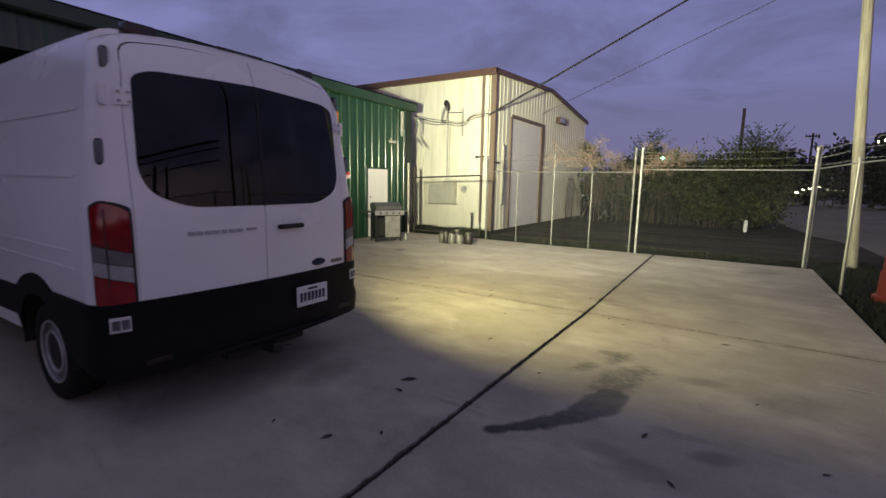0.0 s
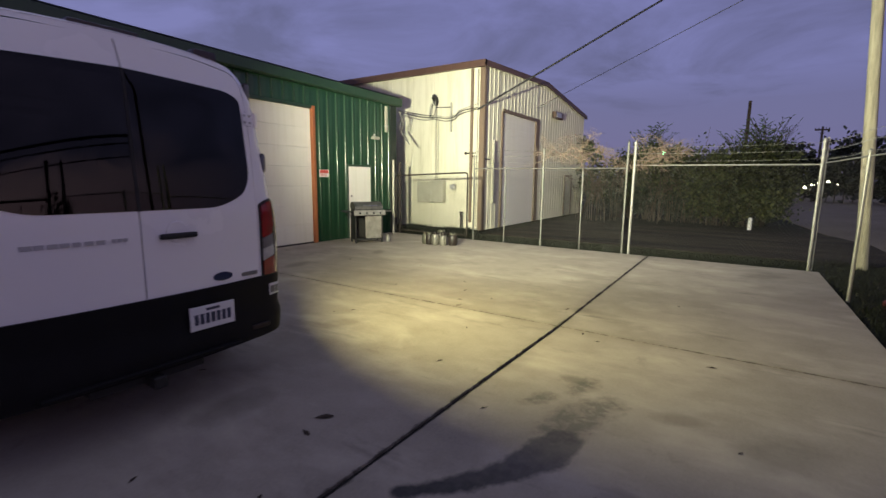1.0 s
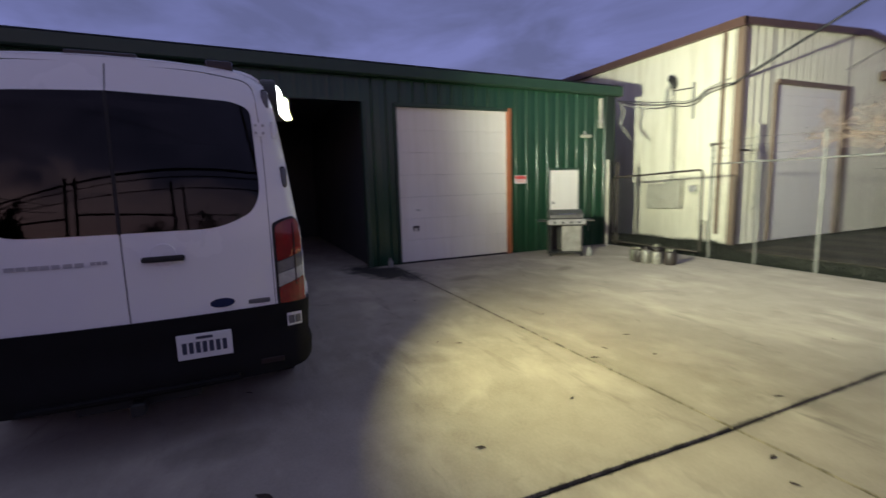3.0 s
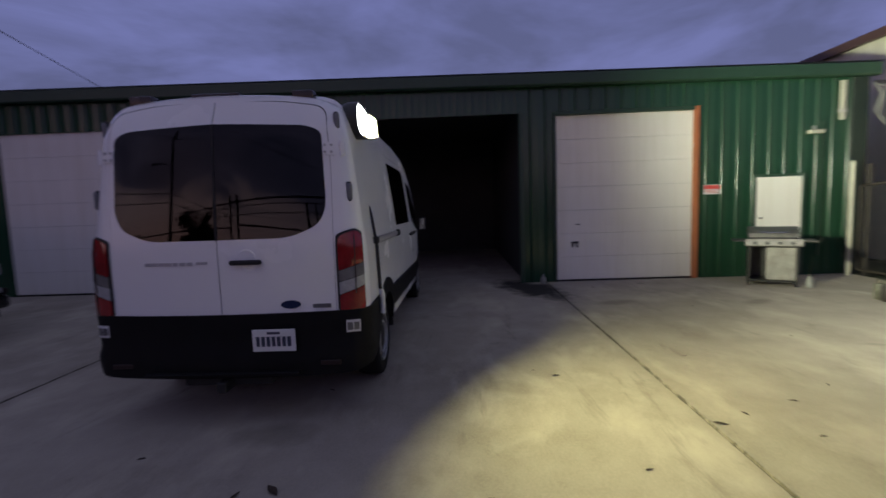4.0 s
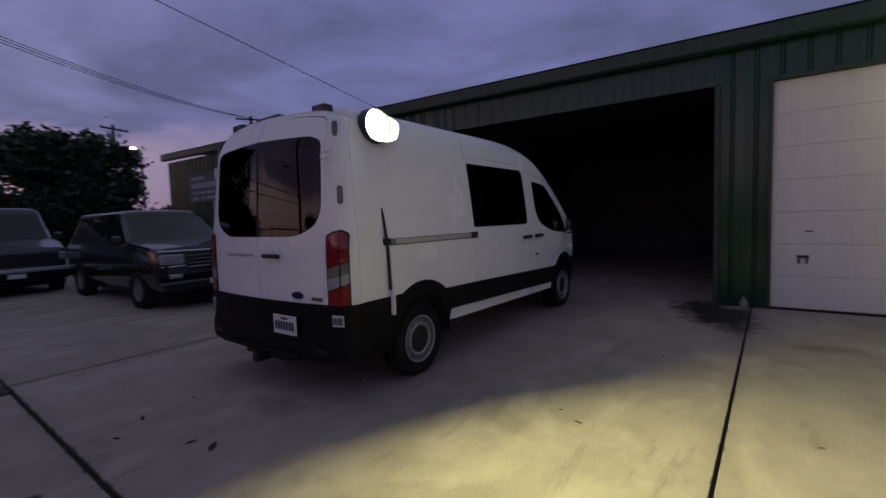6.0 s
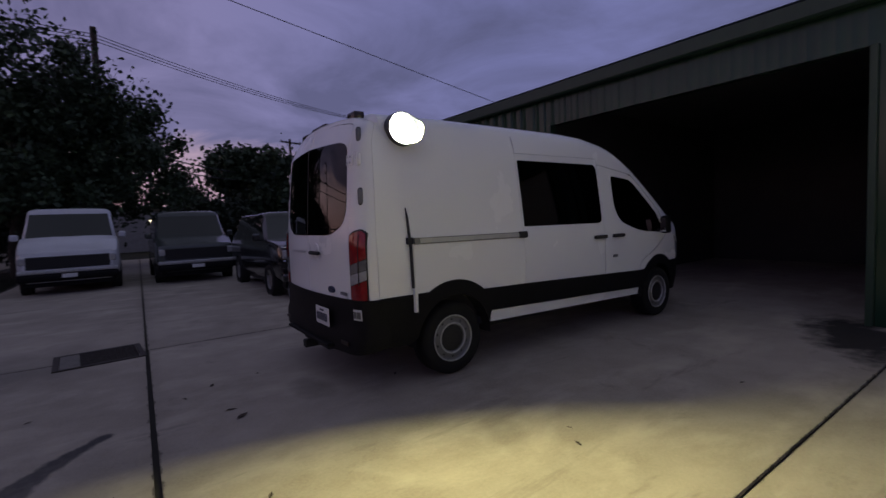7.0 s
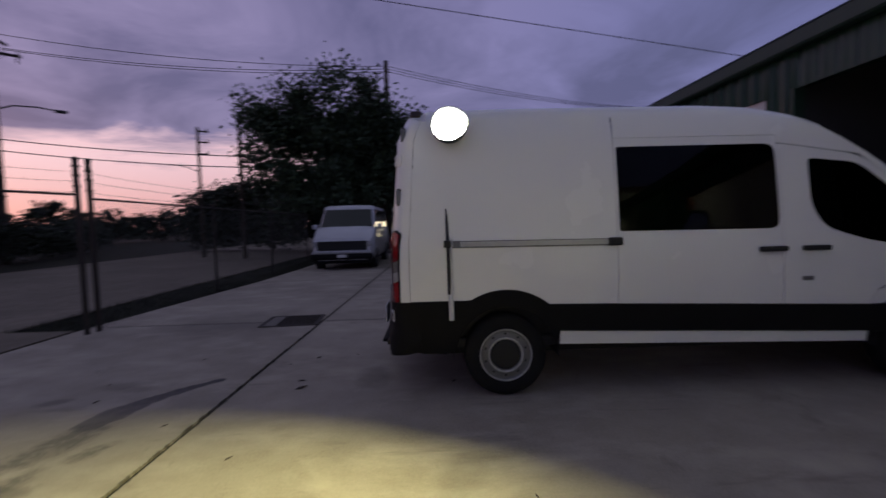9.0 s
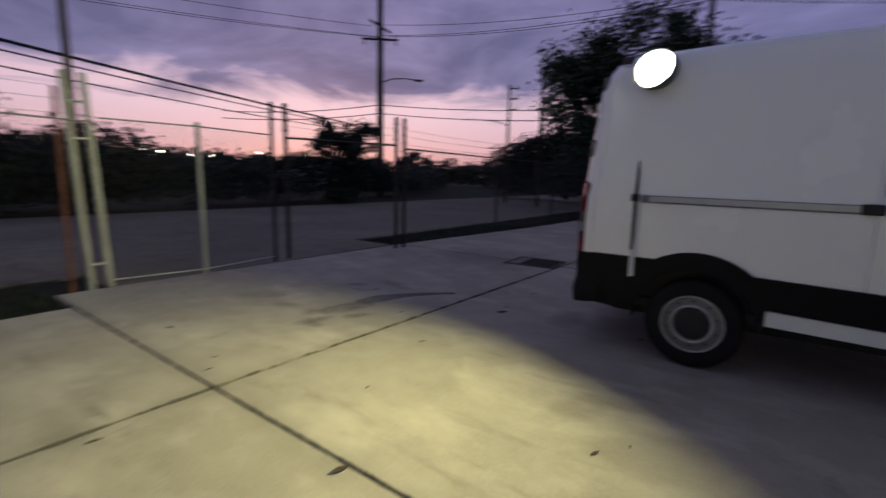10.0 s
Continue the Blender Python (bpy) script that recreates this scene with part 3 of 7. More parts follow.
for j in range(len(YS) - 1):
    g = 0.012 if j >= 4 else 0.007
    gx = (0.006, 0.006, 0.006, 0.010, 0.019, 0.012)[j]
    for i in range(2):
        bm = boxed(0.0, YS[j] + g, -0.14, 1.0, YS[j + 1] - g, 0.0, bevel=0.003)
        for v in bm.verts:
            f = (v.co.y - YS[j]) / (YS[j + 1] - YS[j])
            rim = 2.14 if j == 5 else EDGE[j] * (1 - f) + EDGE[j + 1] * f
            lo, hi = ((-8.39, long_joint(v.co.y) - gx), (long_joint(v.co.y) + gx, rim))[i]
            off = v.co.x if v.co.x < 0.5 else v.co.x - 1.0
            v.co.x = (lo if v.co.x < 0.5 else hi) + off
        part("concrete_slab", bm, CONCRETE, pavement)
structure("bay_floor", boxed(-16.0, 0.3, -0.14, -8.39, 5.44, 0.004), CONCRETE, "concrete floor of the open bay", "floor")
structure("building_base", boxed(-16.0, 5.44, -0.14, -8.45, 12.12, -0.004), JOINT, "dark base under the green building", "floor")

# ---- green building ----
WX, EAVE, HEAD = -8.40, 4.05, 3.44


def wall_piece(name, y0, y1, z0, z1, label, rib=0.036):
    h = z1 - z0
    sheet = shift(ribbed(y1 - y0, h, rib=rib), pose(WX, y0, z0, 0, 0, 90))
    back = boxed(WX - 0.16, y0, z0, WX - 0.003, y1, z1)
    return structure(name, joined(sheet, back), GREEN, label, "wall", 38)


wall_piece("wall_south", -13.6, -5.55, 0, EAVE, "dark green ribbed steel wall beside the wide door")
wall_piece("wall_pier_south", -0.28, 0.30, 0, EAVE, "dark green steel pier between door and open bay")
wall_piece("wall_pier_north", 5.44, 6.05, 0, EAVE, "dark green steel pier beside the roller door")
wall_piece("wall_north", 8.93, 12.1, 0, EAVE, "green ribbed steel wall lit by the work light")
wall_piece("wall_header_south", -5.55, -0.28, HEAD, EAVE, "green steel header over the wide door")
wall_piece("wall_header_bay", 0.30, 5.44, HEAD, EAVE, "dark green steel header over the open bay", 0.007)
wall_piece("wall_header_north", 6.05, 8.93, HEAD, EAVE, "green steel header over the roller door")
structure("wall_end_north", joined(shift(ribbed(11.5, EAVE), pose(-8.42, 12.1, 0, 0, 0, 180)), boxed(-19.9, 11.90, 0, -8.56, 12.097, EAVE)), GREEN, "green steel end wall of the building", "wall")
structure("wall_end_south", boxed(-19.9, -13.6, 0, -8.56, -13.42, EAVE), GREEN, "green steel south end wall", "wall")
structure("wall_back", boxed(-20.1, -13.6, 0, -19.9, 12.1, EAVE), GREEN, "green steel back wall", "wall")
# roof with a shallow pitch and an eave trim
bm = bmesh.new()
vs = [bm.verts.new(c) for c in ((-8.19, -13.9, 4.385), (-8.19, 12.32, 4.115), (-14.2, 12.32, 4.70), (-14.2, -13.9, 4.97), (-20.4, 12.32, 4.115), (-20.4, -13.9, 4.385))]
bm.faces.new((vs[0], vs[1], vs[2], vs[3]))
bm.faces.new((vs[3], vs[2], vs[4], vs[5]))
bmesh.ops.solidify(bm, geom=bm.faces[:], thickness=0.04)
structure("roof", bm, ROOFING, "low-pitched grey steel roof", "roof")
bm = bmesh.new()
ev = [bm.verts.new((x, y, z)) for y, zt in ((-13.75, 4.355), (12.26, 4.085)) for x, z in ((WX + 0.035, zt - 0.23), (WX + 0.17, zt - 0.23), (WX + 0.20, zt - 0.20), (WX + 0.20, zt), (WX + 0.035, zt))]
for k in range(5):
    bm.faces.new((ev[k], ev[(k + 1) % 5], ev[5 + (k + 1) % 5], ev[5 + k]))
bm.faces.new(ev[4::-1])
bm.faces.new(ev[5:])
structure("eave_trim", bm, DARKGREEN, "dark green steel eave gutter along the roof edge", "gutter")
bm = joined(boxed(-8.52, 12.1, 0, WX + 0.05, 12.16, EAVE - 0.19, bevel=0.008), boxed(WX + 0.040, 11.84, 0, WX + 0.062, 12.099, EAVE - 0.19, bevel=0.006))
structure("corner_trim", bm, BLACKGREEN, "folded green corner trim, near-black with shade in its colour", "trim")
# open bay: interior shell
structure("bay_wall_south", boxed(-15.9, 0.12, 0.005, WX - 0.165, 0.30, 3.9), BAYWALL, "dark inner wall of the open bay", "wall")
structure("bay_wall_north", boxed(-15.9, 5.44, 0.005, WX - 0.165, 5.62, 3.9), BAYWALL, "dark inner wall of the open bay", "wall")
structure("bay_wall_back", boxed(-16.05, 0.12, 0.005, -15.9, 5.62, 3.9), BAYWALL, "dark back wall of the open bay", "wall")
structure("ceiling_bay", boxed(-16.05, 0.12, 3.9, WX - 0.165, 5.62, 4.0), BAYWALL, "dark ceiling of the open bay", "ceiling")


def jamb(name, y0, y1, mat, label, z1=HEAD):
    structure(name, boxed(WX - 0.12, y0, 0, WX + 0.062, y1, z1, bevel=0.006), mat, label, "trim")


jamb("jamb_bay_north", 5.36, 5.438, DARKGREEN, "dark green steel jamb of the open bay")
jamb("jamb_bay_south", 0.302, 0.38, DARKGREEN, "dark green steel jamb of the open bay")
jamb("jamb_door_south", 6.052, 6.10, DARKGREEN, "dark green jamb of the roller door")
jamb("jamb_door_north", 8.842, 8.928, ORANGE, "orange painted jamb of the roller door")
structure("head_trim", boxed(WX - 0.1, 6.102, HEAD - 0.07, WX + 0.05, 8.84, HEAD - 0.002, bevel=0.006), DARKGREEN, "dark green head trim of the roller door", "trim")


def sectional_door(name, x, y0, y1, z1, rows, label, latch=None):
    door = thing(name, label, "garage door", kind="structure")
    h = (z1 - 0.03) / rows
    for r in range(rows):
        z = 0.03 + r * h
        bm = boxed(x - 0.045, y0, z + 0.0015, x, y1, z + h - 0.0015, bevel=0.0035)
        for k in (0.33, 0.66):
            box(bm, x - 0.001, y0 + 0.02, z + h * k - 0.004, x + 0.003, y1 - 0.02, z + h * k + 0.004)
        part("door_section", bm, DOORWHITE, door)
    part("bottom_seal", boxed(x - 0.05, y0, 0.002, x + 0.004, y1, 0.032), SEAL, door, "black rubber bottom seal")
    if latch:
        bm = joined(boxed(x, latch - 0.07, 0.78, x + 0.03, latch + 0.07, 0.82, bevel=0.004), boxed(x, latch - 0.06, 0.70, x + 0.022, latch - 0.035, 0.80), boxed(x, latch + 0.035, 0.70, x + 0.022, latch + 0.06, 0.80))
        part("latch", bm, GRILLBLACK, door, "small black slide latch")
        for dy, dz in ((0.02, 1.16),):
            part("scuff_plate", boxed(x, latch + dy, dz, x + 0.004, latch + dy + 0.09, dz + 0.02), GRILLBLACK, door)
    return door


sectional_door("door_1", WX - 0.03, 6.102, 8.84, HEAD - 0.07, 7, "white sectional garage door, closed, with a black latch", 6.48)
sectional_door("door_2", WX - 0.03, -5.54, -0.29, HEAD, 7, "wide white sectional garage door, closed, behind the van")

door3 = thing("door_3", "white steel side door, closed, with a lever handle", "door", kind="structure")
part("door_leaf", boxed(WX + 0.012, 10.06, 0.02, WX + 0.062, 10.94, 1.99, bevel=0.004), DOORWHITE, door3)
part("door_frame", joined(boxed(WX + 0.004, 10.0, 0, WX + 0.07, 10.055, 2.05, bevel=0.004), boxed(WX + 0.004, 10.945, 0, WX + 0.07, 11.0, 2.05, bevel=0.004), boxed(WX + 0.004, 10.056, 1.995, WX + 0.069, 10.944, 2.05, bevel=0.004)), DARKGREEN, door3, "dark green door frame")
bm = lathe(bmesh.new(), [(0.0, 0.0), (0.03, 0.0), (0.03, 0.02), (0.012, 0.022), (0.012, 0.06), (0.0, 0.06)], "x", (WX + 0.062, 10.14, 0.95), 14)
tube(bm, [(WX + 0.115, 10.14, 0.95), (WX + 0.118, 10.26, 0.948)], 0.011)
part("door_handle", bm, CHROME, door3, "chrome lever handle")
part("deadbolt", lathe(bmesh.new(), [(0.0, 0.0), (0.026, 0.0), (0.022, 0.018), (0.0, 0.02)], "x", (WX + 0.062, 10.14, 1.18), 14), CHROME, door3, "chrome deadbolt rose")

sign = thing("warning_sign", "small white and red warning sign on green steel", "sign", (WX + 0.034, 9.04, 1.69))
part("board", boxed(0, 0, 0, 0.008, 0.31, 0.19, bevel=0.002), PLATE, sign)
part("red_band", boxed(0.008, 0.01, 0.10, 0.011, 0.30, 0.18), REDINK, sign, "red heading band")
for k in range(3):
    part("text_bar", boxed(0.008, 0.03, 0.025 + k * 0.024, 0.0105, 0.28 - 0.05 * (k % 2), 0.036 + k * 0.024), REDINK, sign)

# north corner fittings on the green wall
conduit = thing("downspout", "pale upright gutter outlet strip at the building corner", "downspout", (WX + 0.04, 11.60, 0))
part("pipe", boxed(0, 0, 3.05, 0.05, 0.10, 3.80, bevel=0.008), METERGREY, conduit)
part("strap", boxed(-0.006, -0.02, 3.2, 0.056, 0.12, 3.25), GALV, conduit)
conduit2 = thing("wall_conduit", "thin green conduit running up the green wall", "conduit", (WX + 0.045, 11.30, 0))
part("pipe", tube(bmesh.new(), [(0, 0, 0.4), (0, 0, 3.05)], 0.012), DARKGREEN, conduit2)
wl = thing("wall_light", "small white wall lamp on the green corner", "wall lamp", (WX + 0.035, 11.14, 2.84))
part("lamp_body", boxed(0, -0.14, -0.04, 0.12, 0.14, 0.035, bevel=0.015), METERGREY, wl)
part("arm", boxed(0, -0.02, 0.035, 0.03, 0.02, 0.12), GALV, wl)
post = thing("steel_post", "pale upright steel post at the corner", "post", (-8.12, 11.72, 0))
part("tube", tube(bmesh.new(), [(0, 0, 0), (0, 0, 2.2)], 0.035, 10), METERGREY, post)
part("cap", lathe(bmesh.new(), [(0.038, 0), (0.038, 0.02), (0.0, 0.045)], "z", (0, 0, 2.2), 10), METERGREY, post)

# faded banner and notices on the south wall
banner = thing("wall_banner", "faded dark banner with pale lettering on green wall", "banner", (WX + 0.034, -11.85, 2.38))
part("sheet", boxed(0, 0, 0, 0.012, 2.25, 1.1, bevel=0.004), SIGNGREY, banner)
for k, (a, b, z, h) in enumerate(((0.15, 1.2, 0.82, 0.12), (0.12, 2.1, 0.52, 0.2), (0.2, 1.9, 0.3, 0.1), (0.2, 0.7, 0.08, 0.14), (0.85, 1.9, 0.1, 0.1))):
    part("text_bar", boxed(0.012, a, z, 0.015, b, z + h), PALEBAR, banner)
notice = thing("wall_notice", "pale paper notice on the green wall", "notice", (WX + 0.034, -8.95, 1.30))
part("sheet", boxed(0.001, 0, -0.12, 0.008, 0.64, 0.82, bevel=0.002), PLATE, notice)
utilbox = thing("wall_box", "small grey utility box on the green wall", "utility box", (WX + 0.034, -6.6, 1.78))
part("case", boxed(0, 0, 0, 0.1, 0.3, 0.2, bevel=0.01), METERGREY, utilbox)

# ---- cream building behind the gate ----
CX, CY0, CY1 = -6.40, 14.15, 25.2


def gable(a):
    y = CY0 + a
    return 5.34 + (5.62 - 5.34) * (y - CY0) / 5.4 if y < CY0 + 5.4 else 5.62 - (5.62 - 4.97) * (y - CY0 - 5.4) / (CY1 - CY0 - 5.4)


def east_piece(name, y0, y1, z0, z1, label):
    ribs = ribbed(y1 - y0, 1, 0.30, 0.020, 0.08, (lambda a: gable(a + y0 - CY0) - z0) if z1 is None else (lambda a: z1 - z0))
    sheet = shift(ribs, pose(CX, y0, z0, 0, 0, 90))
    top = min(gable(y0 - CY0), gable(y1 - CY0)) - 0.02 if z1 is None else z1
    return structure(name, joined(sheet, boxed(CX - 0.2, y0, z0, CX - 0.004, y1, top)), CREAM, label, "wall", 38)


east_piece("cream_wall_south", CY0, 15.5, 0, None, "cream ribbed steel wall beside the tall door")
east_piece("cream_wall_north", 18.95, CY1, 0, None, "cream ribbed steel wall past the tall door")
east_piece("cream_wall_header", 15.5, 18.95, 4.03, None, "cream ribbed steel wall over the tall door")
sheet = shift(ribbed(9.6, 5.33, 0.90, 0.012, 0.05), pose(CX - 9.6, CY0, 0))
structure("cream_wall_side", joined(sheet, boxed(CX - 9.6, CY0 + 0.004, 0, CX - 0.2, CY0 + 0.2, 5.3)), CREAM, "flat cream steel side wall with utility meters", "wall")
structure("cream_wall_back", boxed(CX - 9.6, CY1 - 0.2, 0, CX - 0.2, CY1, 4.9), CREAM, "cream back wall", "wall")
structure("cream_wall_west", boxed(CX - 9.8, CY0, 0, CX - 9.6, CY1, 4.9), CREAM, "cream west wall", "wall")
bm = bmesh.new()
ys = [CY0 - 0.14, CY0 + 5.4, CY1 + 0.14]
zs = [5.37, 5.66, 5.0]
vs = [bm.verts.new((x, y, z)) for x in (CX + 0.08, CX - 9.9) for y, z in zip(ys, zs)]
bm.faces.new((vs[0], vs[1], vs[4], vs[3]))
bm.faces.new((vs[1], vs[2], vs[5], vs[4]))
bmesh.ops.solidify(bm, geom=bm.faces[:], thickness=0.03)
structure("cream_roof", bm, BROWN, "brown steel roof of the cream building", "roof")
bm = bmesh.new()
for (ya, za), (yb, zb) in zip(list(zip(ys, zs))[:-1], list(zip(ys, zs))[1:]):
    v = [bm.verts.new((x, y, z)) for x in (CX + 0.045, CX + 0.12) for y, z in ((ya, za + 0.03), (yb, zb + 0.03), (yb, zb - 0.14), (ya, za - 0.14))]
    for f in ((4, 5, 6, 7), (3, 2, 1, 0), (0, 1, 5, 4), (2, 3, 7, 6), (0, 4, 7, 3), (1, 2, 6, 5)):
        bm.faces.new([v[i] for i in f])
box(bm, CX - 9.8, CY0 - 0.16, 5.20, CX + 0.12, CY0 - 0.03, 5.40)
structure("cream_rake_trim", bm, BROWN, "brown rake and eave trim of the cream building", "trim")
bm = joined(boxed(CX + 0.04, CY0 - 0.06, 0, CX + 0.085, CY0 + 0.09, 5.2, bevel=0.006), boxed(CX - 0.10, CY0 - 0.055, 0, CX + 0.039, CY0 - 0.014, 5.2, bevel=0.006))
structure("cream_corner_trim", bm, LITBROWN, "brown corner trim of the cream building", "trim")
ds = thing("brown_downspout", "brown square downspout on the cream wall", "downspout", (CX - 0.42, CY0 - 0.10, 0))
part("pipe", boxed(0, 0, 0.25, 0.085, 0.08, 5.2, bevel=0.012), LITBROWN, ds)
part("strap", boxed(-0.02, 0.05, 2.4, 0.12, 0.09, 2.45), BROWN, ds)
d4 = thing("door_4", "tall white roll-up door in brown frame", "garage door", kind="structure")
for r in range(16):
    z = r * 4.0 / 16
    bm = boxed(CX - 0.05, 15.6, z + 0.001, CX - 0.01, 18.6, z + 0.249, bevel=0.002)
    part("slat", bm, DOORWHITE, d4)
part("frame", joined(boxed(CX - 0.2, 15.5, 0, CX + 0.05, 15.6, 4.03, bevel=0.006), boxed(CX - 0.2, 18.6, 0, CX + 0.05, 18.95, 4.03, bevel=0.006), boxed(CX - 0.2, 15.602, 4.0, CX + 0.048, 18.948, 4.12, bevel=0.006)), LITBROWN, d4, "brown steel door frame")
wp = thing("wall_pack_lamp", "unlit bronze wall pack lamp on cream steel", "wall lamp", (CX + 0.04, 20.85, 4.5))
part("housing", boxed(0, -0.5, -0.14, 0.16, 0.5, 0.14, bevel=0.03, seg=2), BROWN, wp)
part("lens", boxed(0.16, -0.42, -0.10, 0.19, 0.2, 0.10, bevel=0.01), CLEARLENS, wp)

meter = thing("meter_cabinet", "grey electric meter cabinet on cream wall", "meter cabinet", (-8.86, CY0 - 0.02, 0.86))
part("left_case", boxed(0, -0.20, 0, 0.60, 0, 0.72, bevel=0.012), METERGREY, meter)
part("right_case", boxed(0.61, -0.22, 0.02, 1.10, 0, 0.80, bevel=0.012), METERGREY, meter)
part("hasp", boxed(0.57, -0.235, 0.3, 0.64, -0.20, 0.36), GALV, meter)
gauge = thing("round_meter", "round electric meter on the cream wall", "meter", (-7.42, CY0 - 0.03, 1.40))
part("base", boxed(-0.09, -0.05, -0.13, 0.09, 0, 0.13, bevel=0.03, seg=2), METERGREY, gauge)
part("dial", lathe(bmesh.new(), [(0.09, 0), (0.085, -0.10), (0.0, -0.12)], "y", (0, -0.07, 0.02), 18), CLEARLENS, gauge)
mast = thing("service_mast", "grey conduit mast with a weatherhead and coiled cable", "electrical mast", (-8.16, CY0 - 0.07, 0))
part("conduit", tube(bmesh.new(), [(0, 0, 1.66), (0, 0, 4.2)], 0.028, 10), METERGREY, mast)
part("conduit", tube(bmesh.new(), [(0.09, 0, 1.66), (0.09, 0, 3.75)], 0.018, 8), METERGREY, mast)
part("weatherhead", tube(bmesh.new(), [(0, 0, 4.14), (0, -0.02, 4.24), (0, -0.08, 4.36), (0, -0.14, 4.40), (0, -0.2, 4.34)], [0.05, 0.09, 0.10, 0.095, 0.06], 12), GRILLBLACK, mast, "black weatherhead cap")
coil_rng = random.Random(12)
for k in range(6):
    rr, dx, tip = 0.24 + 0.02 * coil_rng.random() * k, -0.07 + 0.02 * coil_rng.random(), 0.07 + 0.012 * k
    pts = [(dx + tip * math.cos(a) + 0.05 * math.sin(a), -0.08 - 0.014 * k, 3.98 + rr * math.sin(a)) for a in (2 * math.pi * i / 22 for i in range(23))]
    part("cable_coil", tube(bmesh.new(), pts, 0.006, 5, False), COILGREY, mast)
bracket = thing("cable_bracket", "steel cable bracket on the cream wall", "bracket", (-7.56, CY0 - 0.05, 3.75))
part("upright", boxed(-0.025, -0.06, -0.5, 0.025, 0, 0.45, bevel=0.005), GALVDULL, bracket)
part("arm", tube(bmesh.new(), [(-0.55, -0.10, 0.32), (0, -0.05, 0.3)], 0.015, 6), GRILLBLACK, bracket)
stub = thing("pipe_stub", "short dark pipe stub on the cream wall", "pipe", (-6.98, 14.08, 2.53))
part("pipe", tube(bmesh.new(), [(0, 0, 0), (0.31, 0, 0)], 0.025), RUST, stub)
part("flange", lathe(bmesh.new(), [(0.05, -0.02), (0.05, 0.02)], "x", (0, 0, 0), 10), RUST, stub)
valve = thing("standpipe", "dark standpipe valve at the foot of the wall", "pipe", (-6.95, 13.8, -0.06))
part("pipe", tube(bmesh.new(), [(0, 0, 0), (0, 0, 0.55), (0.02, -0.05, 0.62)], 0.028), RUST, valve)
part("wheel", lathe(bmesh.new(), [(0.02, 0), (0.07, 0.01), (0.07, 0.03), (0.02, 0.035)], "z", (0, 0, 0.64), 12), RUST, valve)

ch = thing("steel_channel", "grey upright steel channel beside the cream corner", "post", (CX + 0.10, 14.76, 0))
part("web", boxed(0, -0.06, 0.95, 0.02, 0.06, 2.98, bevel=0.004), METERGREY, ch)
part("flange", boxed(0.02, -0.06, 0.95, 0.07, -0.045, 2.98), METERGREY, ch)
part("foot", boxed(-0.04, -0.07, 0.90, 0.03, 0.07, 0.96, bevel=0.004), METERGREY, ch)
hose = thing("tap_pipe", "short dark tap pipe on the cream corner", "pipe", (CX + 0.08, 14.26, 2.34))
part("pipe", tube(bmesh.new(), [(0, -0.14, 0), (0.05, 0, 0), (0.05, 0.16, 0.0)], 0.022), RUST, hose)
d5 = thing("door_5", "narrow cream side door with a dark frame, closed", "door", kind="structure")
part("door_leaf", boxed(CX + 0.04, 22.42, 0.02, CX + 0.07, 23.30, 1.88, bevel=0.004), CREAM, d5)
part("door_frame", joined(boxed(CX + 0.04, 22.34, 0, CX + 0.085, 22.415, 1.96, bevel=0.004), boxed(CX + 0.04, 23.305, 0, CX + 0.085, 23.38, 1.96, bevel=0.004), boxed(CX + 0.04, 22.416, 1.885, CX + 0.084, 23.304, 1.96, bevel=0.004)), LITBROWN, d5, "brown door frame in the lit trim colour")

# overhead service cables
cables = thing("service_cable", "twisted black service cable strung over the yard", "cable")
part("span", tube(bmesh.new(), sag((-6.5, CY0 - 0.15, 3.9), (5.0, 21.3, 11.95), 0.0, 24), 0.03, 6), CABLE, cables)
cab2 = thing("service_cable", "thin black cable strung from mast to pole", "cable")
part("span", tube(bmesh.new(), sag((CX + 0.05, 18.6, 4.55), (8.0, 8.9, 7.3), 0.0, 24), 0.010, 5), CABLE, cab2)
cab3 = thing("service_cable", "grey and black cable strands between the two buildings", "cable")
YW = CY0 - 0.17
for k, (za, zb, drop, r, m) in enumerate(((3.74, 3.74, 0.06, 0.015, CABLE), (3.71, 3.69, 0.11, 0.012, COILGREY), (3.76, 3.80, 0.03, 0.010, CABLE))):
    part("span", tube(bmesh.new(), sag((-8.30, 12.2, za), (-8.20, YW, zb), drop, 12), r, 6), m, cab3)
for k, (zl, zm, r, m) in enumerate(((3.74, 3.70, 0.014, CABLE), (3.69, 3.62, 0.012, CABLE), (3.80, 3.75, 0.010, COILGREY))):
    run = [(-8.20, YW, zl), (-7.95, YW - 0.02, zm + 0.02), (-7.72, YW - 0.02, zm - 0.03), (-7.45, YW - 0.02, zm - 0.02), (-7.32, YW, zm + 0.04), (-7.22, YW, zm + 0.14), (-7.05, YW, zm + 0.20), (-6.50, YW, zm + 0.25 + 0.03 * k)]
    part("strand", tube(bmesh.new(), run, r, 6), m, cab3)
for k in range(4):
    sx, r = 0.04 * k, 0.009 + 0.002 * (k % 2)
    run = [(-8.30, 12.2, 3.72), (-8.24 + sx, 12.26, 3.5), (-8.34 + sx, 12.24, 3.25 - 0.05 * k), (-8.22 + sx, 12.30, 2.98), (-8.08 + sx, 12.32, 2.84 - 0.04 * k)]
    part("hanging_end", tube(bmesh.new(), run, r, 6), (CABLE, COILGREY)[k % 2], cab3)


